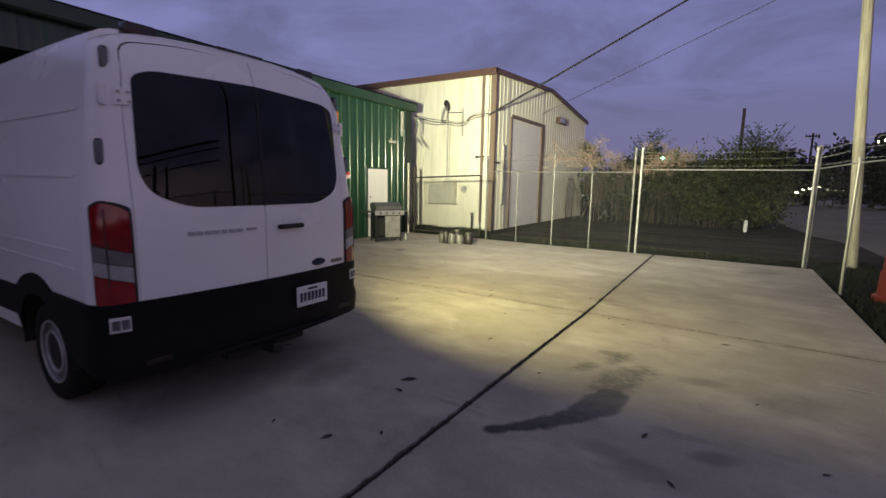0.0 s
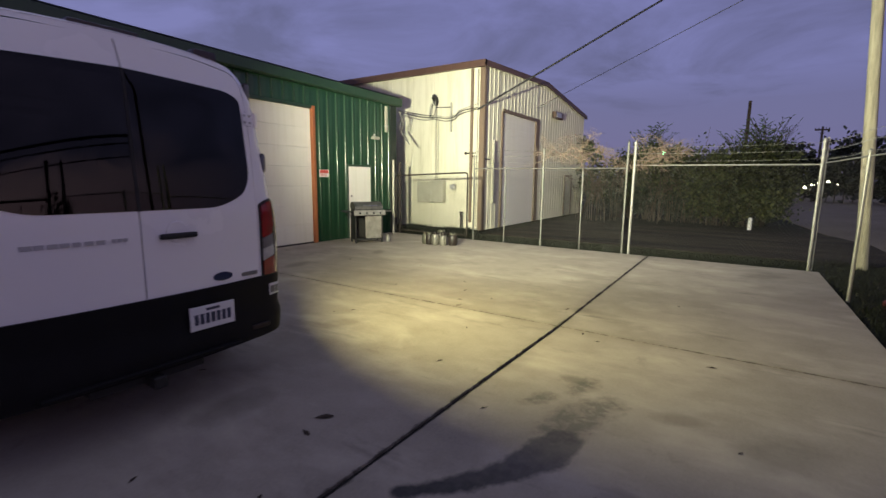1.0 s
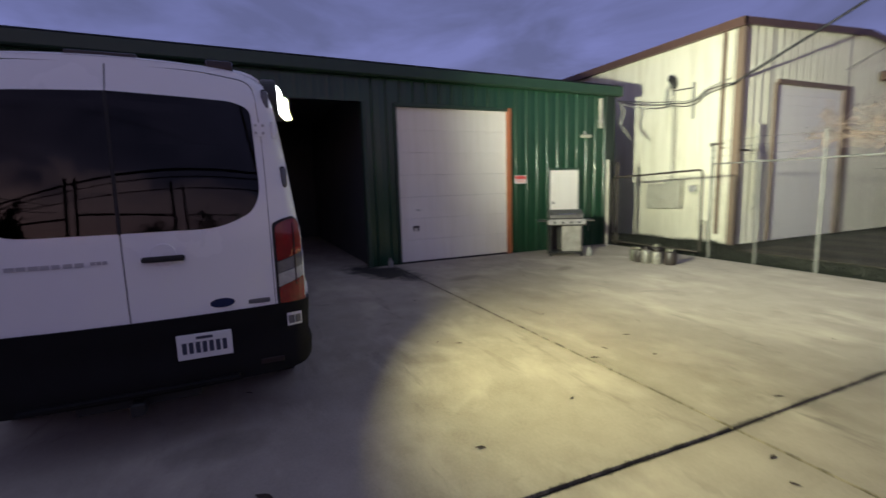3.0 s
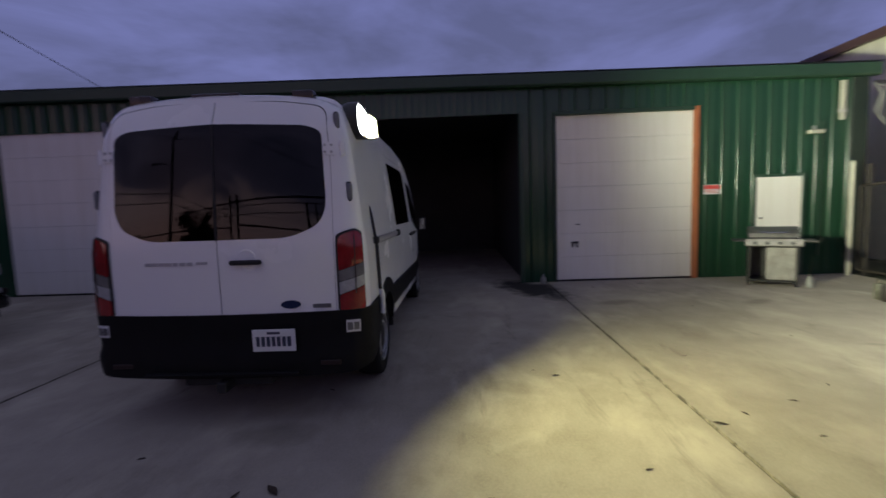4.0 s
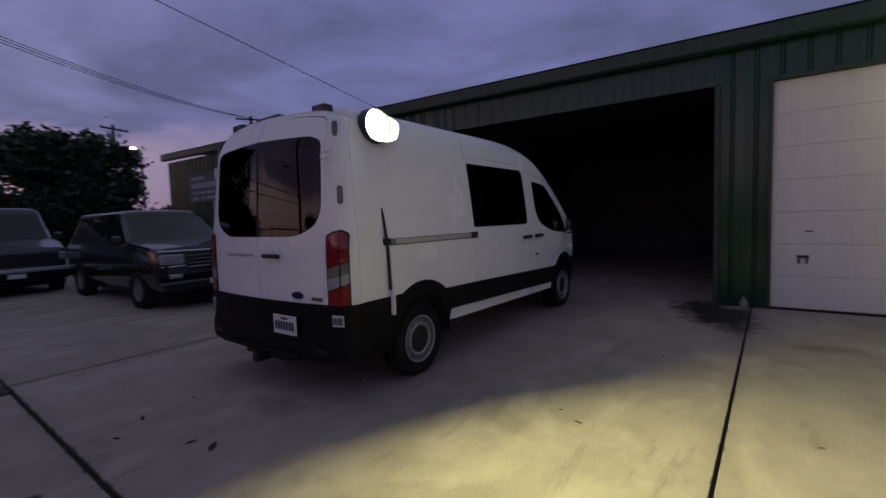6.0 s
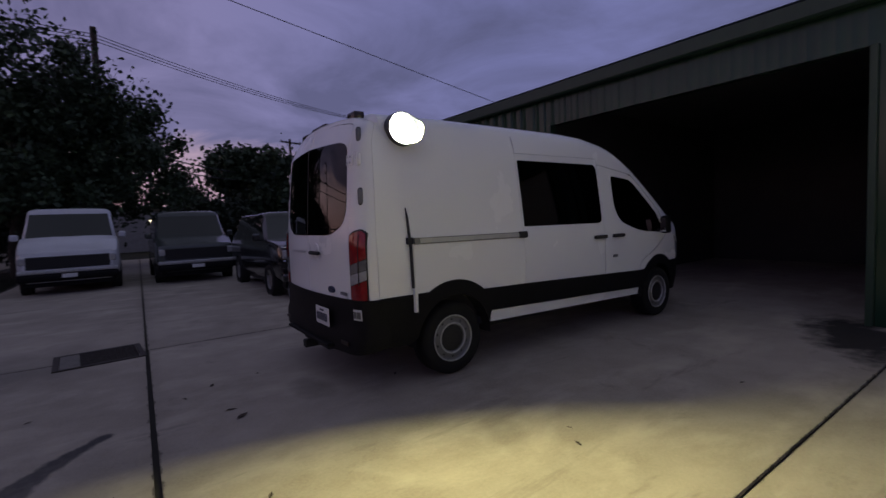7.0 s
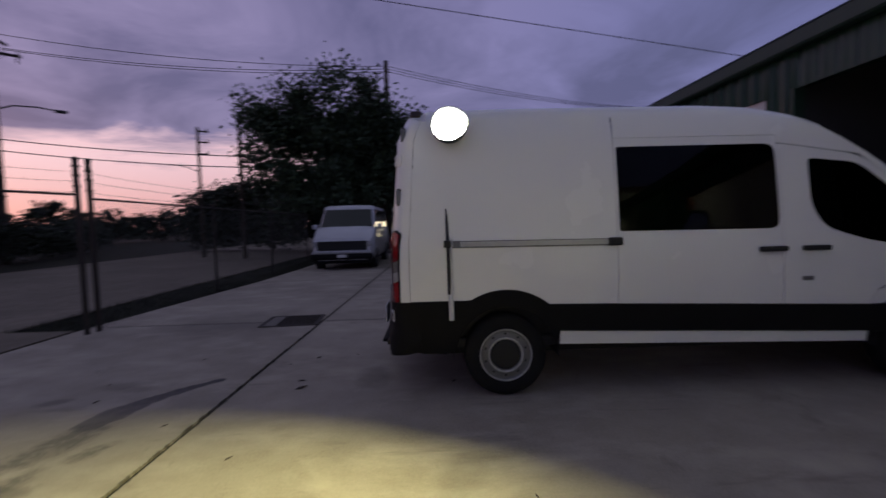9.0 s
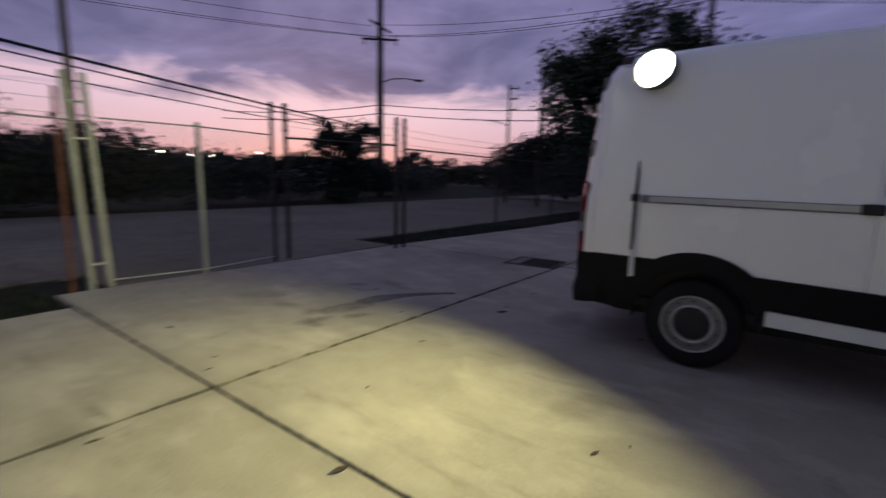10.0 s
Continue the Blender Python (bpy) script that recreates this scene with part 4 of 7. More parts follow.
# ---- the white cargo van ----
VAN = thing("cargo_van", "white medium-roof cargo van with black lower cladding, parked", "van")
V0X, VCY = -2.30, 2.265          # rear end and centre line; forward is -x
RA, FA = 1.15, 4.90             # axles, metres forward of the rear end
HW = [(0.30, 1.045), (0.50, 1.085), (0.85, 1.105), (1.15, 1.105), (1.36, 1.095), (1.45, 1.08), (1.75, 1.045), (2.05, 1.005), (2.22, 0.98), (2.36, 0.95), (2.44, 0.915), (2.50, 0.85), (2.54, 0.74)]
TOP = [(0.3, 2.535), (0.42, 2.56), (0.6, 2.575), (1.2, 2.585), (3.0, 2.575), (3.4, 2.55), (3.7, 2.485), (3.9, 2.41), (4.02, 2.345)]
SIDE_TOP = [(0.0, 2.435), (3.2, 2.435), (3.5, 2.425), (3.75, 2.39), (3.95, 2.325), (4.02, 2.295)]


def lerp_list(tab, x):
    if x <= tab[0][0]:
        return tab[0][1]
    for (a, p), (b, q) in zip(tab, tab[1:]):
        if x <= b:
            t = (x - a) / (b - a)
            return p + (q - p) * t
    return tab[-1][1]


def hw(u, z):
    w = lerp_list(HW, z)
    if u > 4.2:
        t = min(1.0, (u - 4.2) / 1.7)
        w -= 0.17 * t * t + (0.10 * max(0.0, t - 0.75) / 0.25 if t > 0.75 else 0)
    return w


def lean(z):
    return 0.10 + (0.0 if z < 1.35 else 0.07 * (z - 1.35)) + (0.35 * (z - 2.28) if z > 2.28 else 0.0)


CR, BULGE = 0.15, 0.075


def van_xyz(u, v, z):
    return (V0X - u, VCY + v, z)


def side_place(sign, groove=None):
    def place(u, z, depth):
        w = hw(u, z) - depth
        if u < lean(z) + BULGE + CR:
            a = max(0.0, (lean(z) + BULGE + CR - u) / CR)
            w -= CR * (1 - math.sqrt(max(0.0, 1 - min(1.0, a) ** 2)))
        return van_xyz(u, sign * w, z)
    return place


def rear_place(v, z, depth):
    """v runs round the corner once past the flat of the back."""
    s_, a = (1 if v >= 0 else -1), abs(v)
    flat = hw(0.3, z) - CR
    if a <= flat:
        return van_xyz(lean(z) + depth + BULGE * (a / flat) ** 2, v, z)
    ang = (a - flat) / CR
    if ang <= math.pi / 2:
        return van_xyz(lean(z) + BULGE + CR - (CR - depth) * math.cos(ang), s_ * (flat + (CR - depth) * math.sin(ang)), z)
    return van_xyz(lean(z) + BULGE + CR + (ang - math.pi / 2) * CR, s_ * (flat + CR - depth), z)


def corner_end(z):
    """Where the rounded rear corner ends and the straight side begins."""
    return lean(z) + BULGE + CR + 0.003


def corner_reach(z):
    return hw(0.3, z) - CR + CR * math.pi / 2


def arch(cu, r, z0, z1, n=14):
    """Points over a wheel from front to rear of the arc, from height z0 and back down to z1."""
    a0, a1 = math.asin(max(-1, min(1, (z0 - 0.37) / r))), math.asin(max(-1, min(1, (z1 - 0.37) / r)))
    return [(cu + r * math.cos(t), 0.37 + r * math.sin(t)) for t in (a0 + (math.pi - a0 - a1) * k / n for k in range(n + 1))]


def zline(u):
    return lerp_list([(0, 0.87), (0.6, 0.87), (1.7, 0.82), (4.4, 0.735), (5.4, 0.80), (5.9, 0.78)], u)


TOPZ = 2.435
# outlines in (u, z)
side_win = rounded([(2.15, 1.43), (3.55, 1.42), (3.55, 2.165), (2.15, 2.165)], [0.02, 0.09, 0.09, 0.02])
front_win = rounded([(3.84, 1.62), (3.95, 1.42), (4.40, 1.275), (5.05, 1.235), (4.90, 1.50), (4.28, 1.985), (3.84, 2.03)], [0.1, 0.15, 0.2, 0.05, 0.10, 0.10, 0.05])
quarter = [(corner_end(0.87), zline(0.375))] + arch(RA, 0.585, 0.82, 0.87)[::-1] + [(2.125, zline(2.12)), (2.125, 2.27), (2.125, TOPZ)] + [(corner_end(z), z) for z in (TOPZ, 2.38, 2.32, 2.25, 2.0, 1.7, 1.5, 1.35, 1.1)]
sliding = [(2.129, zline(2.13)), (3.577, zline(3.57)), (3.577, 2.24), (2.129, 2.24)]
frontdoor = rounded([(3.582, zline(3.58)), (4.36, zline(4.36)), (4.40, 0.86), (4.78, 1.0), (5.15, 1.20), (4.99, 1.52), (4.30, 2.055), (3.582, 2.168)], [0, 0, 0.05, 0.2, 0.05, 0.1, 0.12, 0.03])
fender = [(4.37, zline(4.37))] + arch(FA, 0.55, 0.80, 0.74)[::-1] + [(5.55, 0.80), (5.72, 0.95), (5.60, 1.24), (5.255, 1.44), (5.163, 1.203), (4.79, 0.99), (4.41, 0.85)]
cantrail = [(2.129, 2.244), (3.579, 2.244), (3.586, 2.173), (4.305, 2.061), (5.0, 1.525), (5.157, 1.213), (5.25, 1.445), (4.36, 2.085), (4.14, 2.225), (4.02, 2.295), (3.95, 2.325), (3.85, 2.362), (3.75, 2.39), (3.6, 2.415), (3.5, 2.425), (3.2, TOPZ), (2.135, TOPZ)]
cladding = [(0.36, 0.42), (0.62, 0.40)] + arch(RA, 0.44, 0.45, 0.45)[::-1] + [(1.62, 0.585), (4.35, 0.50)] + arch(FA, 0.42, 0.40, 0.48)[::-1] + [(5.40, 0.34), (5.56, 0.34), (5.56, 0.795)] + arch(FA, 0.545, 0.79, 0.735) + [(4.36, 0.73), (3.0, 0.775), (1.75, 0.812)] + arch(RA, 0.58, 0.82, 0.865) + [(0.20, 0.865)]
sill = [(1.62, 0.46), (4.36, 0.40), (4.36, 0.492), (1.62, 0.577)]

for sign, tag in ((1, "right"), (-1, "left")):
    pl, fl = side_place(sign), sign < 0
    q = part("rear_quarter_panel", skin(quarter, [], pl, 0.10, 0.012, fl), VANWHITE, VAN, smooth=40)
    if sign < 0:
        # pressed recess lines on the blind side
        for z in (2.02, 1.62, 1.16, 1.05):
            bm = skin([(0.45, z), (2.05, z), (2.05, z + 0.02), (0.45, z + 0.02)], [], lambda u, zz, d, pl=pl: pl(u, zz, d - 0.006), 0.2, 0.005, fl)
            part("pressed_line", bm, VANWHITE, VAN)
        part("blind_side_panel", skin(sliding, [], pl, 0.10, 0.012, fl), VANWHITE, VAN, smooth=40)
    else:
        sd = part("sliding_door", skin(sliding, [side_win], pl, 0.10, 0.012, fl), VANWHITE, VAN, "white sliding door with a fixed dark window", 40)
        gl = part("window_pane", skin(side_win, [], lambda u, z, d: pl(u, z, d - 0.003), 0.15, 0.004, fl), TINTED, sd, "dark tinted window", 40)
        gl.visible_shadow = False
        inner = [(2.20, 1.48), (3.49, 1.48), (3.49, 2.10), (2.20, 2.10)]
        part("window_border", skin(side_win, [rounded(inner, 0.06)], lambda u, z, d: pl(u, z, d + 0.006), 0.12, 0.004, fl), SEAL, sd, "black window border")
        rail = skin(rounded([(0.72, 1.335), (2.15, 1.325), (2.15, 1.365), (0.72, 1.375)], 0.01), [], lambda u, z, d: pl(u, z, d - 0.018), 0.2, 0.02)
        rl = part("slide_rail", rail, RAILSTEEL, VAN, "grey sliding door rail")
        part("rail_slot", skin([(0.70, 1.322), (2.15, 1.311), (2.15, 1.324), (0.70, 1.334)], [], lambda u, z, d: pl(u, z, d - 0.006), 0.2, 0.006), GREYINK, rl, "dark slot under the rail")
        part("rail_slot", skin([(0.70, 1.376), (2.15, 1.366), (2.15, 1.372), (0.70, 1.383)], [], lambda u, z, d: pl(u, z, d - 0.006), 0.2, 0.006), GREYINK, rl, "dark line over the rail")
        part("rail_stop", skin(rounded([(0.705, 1.328), (0.765, 1.328), (0.765, 1.385), (0.705, 1.385)], 0.01), [], lambda u, z, d: pl(u, z, d - 0.024), 0.1, 0.024), GREYINK, rl, "grey end stop")
        part("rail_end", shift(boxed(-0.06, -0.015, -0.035, 0.06, 0.03, 0.035, bevel=0.01), Matrix.Translation(Vector(pl(2.10, 1.345, -0.006)))), SEAL, VAN, "black roller cover")
    fd = part("front_door", skin(frontdoor, [front_win], pl, 0.10, 0.012, fl), VANWHITE, VAN, "white front door with a dark window", 40)
    gl = part("window_pane", skin(front_win, [], lambda u, z, d: pl(u, z, d - 0.002), 0.15, 0.004, fl), TINTED, fd, "dark tinted window", 40)
    gl.visible_shadow = False
    part("front_fender", skin(fender, [], pl, 0.08, 0.012, fl), VANWHITE, VAN, smooth=40)
    part("cant_rail", skin(cantrail, [], pl, 0.08, 0.012, fl), VANWHITE, VAN, smooth=40)
    part("lower_cladding", skin(cladding, [], lambda u, z, d: pl(u, z, d - 0.014), 0.08, 0.02, fl), VANBLACK, VAN, "black plastic lower cladding and arches", 40)
    part("sill_strip", skin(sill, [], pl, 0.15, 0.02, fl), VANWHITE, VAN, "white painted sill strip")
    for u0 in ((3.42, 3.80) if sign > 0 else (3.80,)):
        bm = boxed(-0.12, -0.012, -0.022, 0.12, 0.028, 0.022, bevel=0.012, seg=2)
        c = pl(u0 + 0.05, 1.245, -0.016 if sign > 0 else -0.02)
        part("door_handle", shift(bm, Matrix.Translation(c)), SEAL, VAN, "black door handle")
    part("side_badge", shift(boxed(-0.05, -0.004, -0.018, 0.05, 0.004, 0.018, bevel=0.003), Matrix.Translation(pl(3.79, 0.98, -0.002))), GREYINK, VAN, "small grey badge")
    # wheels
    for cu in (RA, FA):
        w = new("wheel")
        w.parent = VAN
        w.matrix_basis = pose(V0X - cu, VCY + sign * 0.985, 0.365, 0, 0, 0 if sign > 0 else 180)
        part("tyre", lathe(bmesh.new(), [(0.225, 0.055), (0.30, 0.075), (0.345, 0.062), (0.360, 0.035), (0.363, -0.10), (0.345, -0.16), (0.225, -0.15)], "y", (0, 0, 0), 40, False), RUBBER, w, smooth=50)
        part("rim", lathe(bmesh.new(), [(0.232, 0.060), (0.226, 0.056), (0.212, 0.034), (0.200, 0.032), (0.178, 0.044), (0.160, 0.054), (0.140, 0.056), (0.132, 0.035), (0.070, 0.030), (0.0, 0.030)], "y", (0, 0, 0), 36, False), STEELRIM, w, "silver steel rim", 45)
        part("hub_cap", lathe(bmesh.new(), [(0.131, 0.036), (0.127, 0.048), (0.100, 0.055), (0.060, 0.058), (0.0, 0.056)], "y", (0, 0, 0), 24), SEAL, w, "black centre cap", 40)
        part("rim_ring", lathe(bmesh.new(), [(0.158, 0.054), (0.154, 0.062), (0.144, 0.062), (0.138, 0.054)], "y", (0, 0, 0), 36, False), RIMEDGE, w, "bright inner wheel ring", 45)
        part("rim_ring", lathe(bmesh.new(), [(0.234, 0.060), (0.232, 0.067), (0.222, 0.066), (0.219, 0.056)], "y", (0, 0, 0), 36, False), RIMEDGE, w, "bright outer rim edge", 45)
        for k in range(10):
            a = 2 * math.pi * k / 10
            part("rim_slot", shift(boxed(-0.013, 0.020, -0.010, 0.013, 0.0445, 0.010, bevel=0.006), pose(0, 0, 0, 0, math.degrees(a), 0) @ pose(0, 0, 0.183)), SEAL, w)
        # wheel well
        bm = bmesh.new()
        pts = arch(cu, 0.46, 0.35, 0.35)
        inn, out = [], []
        for u, z in pts:
            inn.append(bm.verts.new(van_xyz(u, sign * 0.60, z)))
            out.append(bm.verts.new(van_xyz(u, sign * (hw(u, 0.8) - 0.02), z)))
        for i in range(len(pts) - 1):
            bm.faces.new((inn[i], inn[i + 1], out[i + 1], out[i]))
        bm.faces.new(inn)
        part("wheel_well", bm, SEAL, VAN, "dark wheel well")

# roof: rolled up from the top of the rear frame, lofted between the side tops
def rear_top(f):
    return 2.525 - 0.025 * f * f - 0.065 * abs(f) ** 7


bm = bmesh.new()
us = [0.50, 0.8, 1.2, 1.8, 2.4, 3.0, 3.2, 3.4, 3.6, 3.75, 3.88, 4.0]
fr = [-1, -0.97, -0.92, -0.85, -0.75, -0.6, -0.4, -0.2, 0, 0.2, 0.4, 0.6, 0.75, 0.85, 0.92, 0.97, 1]
grid = []
for lift, back in ((0.0, -0.004), (0.012, 0.012), (0.022, 0.05), (0.032, 0.11)):
    row = []
    for f in fr:
        z = rear_top(f)
        p = Vector(rear_place(f * corner_reach(z), z, back))
        k = 1 - abs(f) ** 6
        row.append(bm.verts.new((p.x, p.y, z + lift * k)))
    grid.append(row)
for u in us:
    zt, ze = lerp_list(TOP, u), lerp_list(SIDE_TOP, u)
    w = hw(u, ze)
    tip = max(0.0, (u - 3.4) / 0.6) ** 2 * 0.16
    grid.append([bm.verts.new(van_xyz(u + tip * (1 - f * f), f * w, ze + (zt - ze) * (1 - abs(f) ** 8) ** 0.5)) for f in fr])
for a, b in zip(grid, grid[1:]):
    for i in range(len(fr) - 1):
        bm.faces.new((a[i], b[i], b[i + 1], a[i + 1]))
part("roof", bm, VANWHITE, VAN, "white roof with shallow ribs", 40)
for v in (-0.62, -0.31, 0, 0.31, 0.62):
    part("roof_rib", boxed(V0X - 3.2, VCY + v - 0.03, 2.50 if abs(v) > 0.5 else 2.55, V0X - 0.7, VCY + v + 0.03, 2.555 if abs(v) > 0.5 else 2.592, bevel=0.01), VANWHITE, VAN)

# rear: two doors, windows wrap in black glass


def door_outline(s_):
    pts = [(s_ * 0.004, 0.83), (s_ * 0.870, 0.85), (s_ * 0.870, 1.5), (s_ * 0.868, 2.0), (s_ * 0.835, 2.43), (s_ * 0.5, 2.475), (s_ * 0.004, 2.487)]
    pts = rounded(pts, [0, 0.02, 0.1, 0.15, 0.10, 0.1, 0])
    return pts if s_ > 0 else pts[::-1]


def rear_window(s_, m=0.0):
    pts = [(s_ * (0.005 + m), 1.435 + m), (s_ * (0.56 - m), 1.435 + m), (s_ * (0.770 - m), 1.53 + m), (s_ * (0.828 - m), 1.66), (s_ * (0.808 - m), 2.235 - m), (s_ * (0.70 - m), 2.280 - m), (s_ * (0.005 + m), 2.305 - m)]
    pts = rounded(pts, [0.0, 0.15, 0.1, 0.1, 0.05, 0.1, 0.0])
    return pts if s_ > 0 else pts[::-1]


for s_ in (-1, 1):
    d = part("rear_door", skin(door_outline(s_), [rear_window(s_)], rear_place, 0.08, 0.012), VANWHITE, VAN, "white rear door with large dark window", 40)
    gl = part("window_pane", skin(rear_window(s_), [], lambda v, z, dd: rear_place(v, z, dd - 0.004), 0.06, 0.004), REARGLASS, d, "dark tinted rear window", 40)
    gl.visible_shadow = False
    part("window_border", skin(rear_window(s_), [rear_window(s_, 0.05)], lambda v, z, dd: rear_place(v, z, dd + 0.008), 0.1, 0.004), SEAL, d, "black printed glass border")
    # hinge: two leaves with bolt heads either side of a knuckle
    for z in (2.10,):
        hg = part("hinge", shift(joined(boxed(-0.012, -0.024, -0.05, 0.020, 0.024, 0.05, bevel=0.010, seg=2), tube(bmesh.new(), [(0.014, 0, -0.058), (0.014, 0, 0.058)], 0.016, 10)), Matrix.Translation(rear_place(s_ * (hw(0.3, z) - 0.035), z, 0.0))), VANWHITE, d, "white door hinge", 40)
        part("hinge_leaf", skin(rounded([(0.80, z - 0.045), (0.885, z - 0.052), (0.885, z + 0.052), (0.80, z + 0.045)], 0.012), [], lambda v, zz, dd, s_=s_: rear_place(s_ * (v + 0.02), zz, dd - 0.012), 0.04, 0.010, s_ < 0), VANWHITE, d, "", 40)
        for dz in (-0.026, 0.026):
            for dv in (0.835, 0.88):
                part("hinge_bolt", shift(lathe(bmesh.new(), [(0.010, -0.004), (0.010, 0.006), (0.0, 0.008)], "x", (0, 0, 0), 8), Matrix.Translation(rear_place(s_ * dv, z + dz, -0.014))), RIMEDGE, d)
    for z, tall in ((1.77, 0.068), (2.315, 0.062)):
        spot_at = Vector(rear_place(s_ * (hw(0.3, z) - 0.035), z, -0.002))
        pk = part("hinge_pocket", shift(boxed(-0.022, -0.022, -tall, 0.022, 0.022, tall, bevel=0.016, seg=3), Matrix.Translation(spot_at)), POCKETGREY, VAN, "grey moulded pocket cover", 40)
        part("pocket_rim", shift(boxed(-0.020, -0.020, -tall - 0.009, 0.020, 0.020, tall + 0.009, bevel=0.014, seg=2), Matrix.Translation(spot_at - Vector((0.004, s_ * 0.004, 0)))), SEAL, pk, "dark rim")
    # tail lamp wrapping the corner, in three lenses
    tl = new("tail_lamp")
    tl.parent = VAN
    tagged(tl, "tall red and clear tail lamp")
    v0, v1 = 0.905, 1.092

    def lamp_place(v, z, dd, s_=s_):
        return rear_place(s_ * v, z, dd - 0.016)
    fl = s_ < 0
    part("red_lens", skin(rounded([(v0, 1.17), (v1, 1.23), (v1 - 0.01, 1.445), (v1 - 0.06, 1.475), (v0 + 0.05, 1.455), (v0, 1.425)], 0.02), [], lamp_place, 0.04, 0.03, fl), REDLENS, tl, "red upper lens", 50)
    part("clear_lens", skin([(v0, 1.085), (v1, 1.135), (v1, 1.225), (v0, 1.165)], [], lamp_place, 0.04, 0.03, fl), SMOKELENS, tl, "smoky upper clear lens", 50)
    part("clear_lens", skin([(v0, 0.985), (v1, 1.05), (v1, 1.130), (v0, 1.080)], [], lamp_place, 0.04, 0.03, fl), CLEARLENS, tl, "clear middle lens", 50)
    part("lens_rib", skin([(v0 + 0.115, 0.99), (v0 + 0.121, 0.99), (v0 + 0.121, 1.44), (v0 + 0.115, 1.44)], [], lambda v, z, dd, s_=s_: rear_place(s_ * v, z, dd - 0.020), 0.05, 0.02, fl), DULLRED, tl, "", 50)
    part("red_lens", skin(rounded([(v0, 0.865), (v1, 0.865), (v1, 1.045), (v0, 0.98)], 0.015), [], lamp_place, 0.04, 0.03, fl), REDLENS, tl, "red lower lens", 50)
    part("lamp_bezel", skin(rounded([(v0 - 0.018, 0.855), (v1 + 0.010, 0.855), (v1 + 0.008, 1.455), (v1 - 0.055, 1.490), (v0 + 0.045, 1.472), (v0 - 0.018, 1.442)], 0.02), [], lambda v, z, dd, s_=s_: rear_place(s_ * v, z, dd - 0.006), 0.05, 0.012, fl), SEAL, tl, "black lamp bezel", 50)
    # sticker plate on the bumper corner
    st = part("reflector_sticker", skin([(0.942, 0.69), (1.038, 0.69), (1.038, 0.785), (0.942, 0.785)], [], lambda v, z, dd, s_=s_: rear_place(s_ * v, z, dd - 0.026), 0.05, 0.004, fl), PLATE, VAN, "white square sticker on the bumper")
    for k in range(2):
        part("text_bar", skin([(0.951 + k * 0.042, 0.708), (0.985 + k * 0.042, 0.708), (0.985 + k * 0.042, 0.767), (0.951 + k * 0.042, 0.767)], [], lambda v, z, dd, s_=s_: rear_place(s_ * v, z, dd - 0.030), 0.03, 0.003, fl), GREYINK, st)

part("centre_seal", skin([(-0.009, 1.43), (0.009, 1.43), (0.009, 2.305), (-0.009, 2.305)], [], lambda v, z, dd: rear_place(v, z, dd - 0.008), 0.1, 0.004), SEAL, VAN, "black seal between the rear windows")
# rear body frame round the doors
hole = rounded([(-0.874, 0.852), (0.874, 0.852), (0.874, 1.5), (0.872, 2.0), (0.841, 2.437), (0.5, 2.482), (-0.5, 2.482), (-0.841, 2.437), (-0.872, 2.0), (-0.874, 1.5)], [0, 0, 0.1, 0.15, 0.1, 0.1, 0.1, 0.1, 0.15, 0.1])
crown = [(f * corner_reach(rear_top(f)), rear_top(f)) for f in (1, 0.97, 0.92, 0.85, 0.75, 0.6, 0.4, 0.2)]
flank = [(corner_reach(z), z) for z in (0.851, 1.1, 1.35, 1.5, 1.7, 2.0, 2.25, 2.32, 2.38)]
outer = [(-a, b) for a, b in flank[:1]] + flank + crown + [(0.0, rear_top(0.0))] + [(-a, b) for a, b in reversed(crown)] + [(-a, b) for a, b in reversed(flank[1:])]
part("rear_frame", skin(outer, [hole], rear_place, 0.05, 0.012), VANWHITE, VAN, "white rear door frame and corners", 40)
part("door_gap", skin([(-0.94, 0.84), (0.94, 0.84), (0.94, 1.5), (0.90, 2.0), (0.86, 2.47), (-0.86, 2.47), (-0.90, 2.0), (-0.94, 1.5)], [rear_window(-1, 0.05), rear_window(1, 0.05)], lambda v, z, dd: rear_place(v, z, dd + 0.016), 0.12, 0.0), SEAL, VAN, "dark rubber door seal")

# bumper
bump = [(-1.26, 0.44), (-0.95, 0.375), (0.95, 0.375), (1.26, 0.44), (1.26, 0.862), (-1.26, 0.862)]
part("rear_bumper", skin(rounded(bump, [0.05, 0.1, 0.1, 0.05, 0.01, 0.01]), [], lambda v, z, dd: rear_place(v, z, dd - 0.018 - 0.028 * max(0.0, min(1.0, (0.60 - z) / 0.07))), 0.07, 0.06), VANBLACK, VAN, "black plastic rear bumper", 35)
part("step_pad", boxed(V0X - 0.28, VCY - 0.60, 0.40, V0X - 0.02, VCY + 0.60, 0.43, bevel=0.008), VANBLACK, VAN, "black step pad")
part("tow_bracket", joined(boxed(V0X - 0.5, VCY - 0.35, 0.30, V0X - 0.12, VCY + 0.35, 0.37, bevel=0.01), boxed(V0X - 0.4, VCY - 0.04, 0.28, V0X + 0.0, VCY + 0.04, 0.36, bevel=0.008)), SEAL, VAN, "black tow bar")
for s_ in (-1, 1):
    part("bumper_reflector", shift(boxed(-0.008, -0.08, -0.018, 0.008, 0.08, 0.018, bevel=0.004), Matrix.Translation(rear_place(s_ * 0.82, 0.47, -0.052))), DULLRED, VAN, "small red reflector")

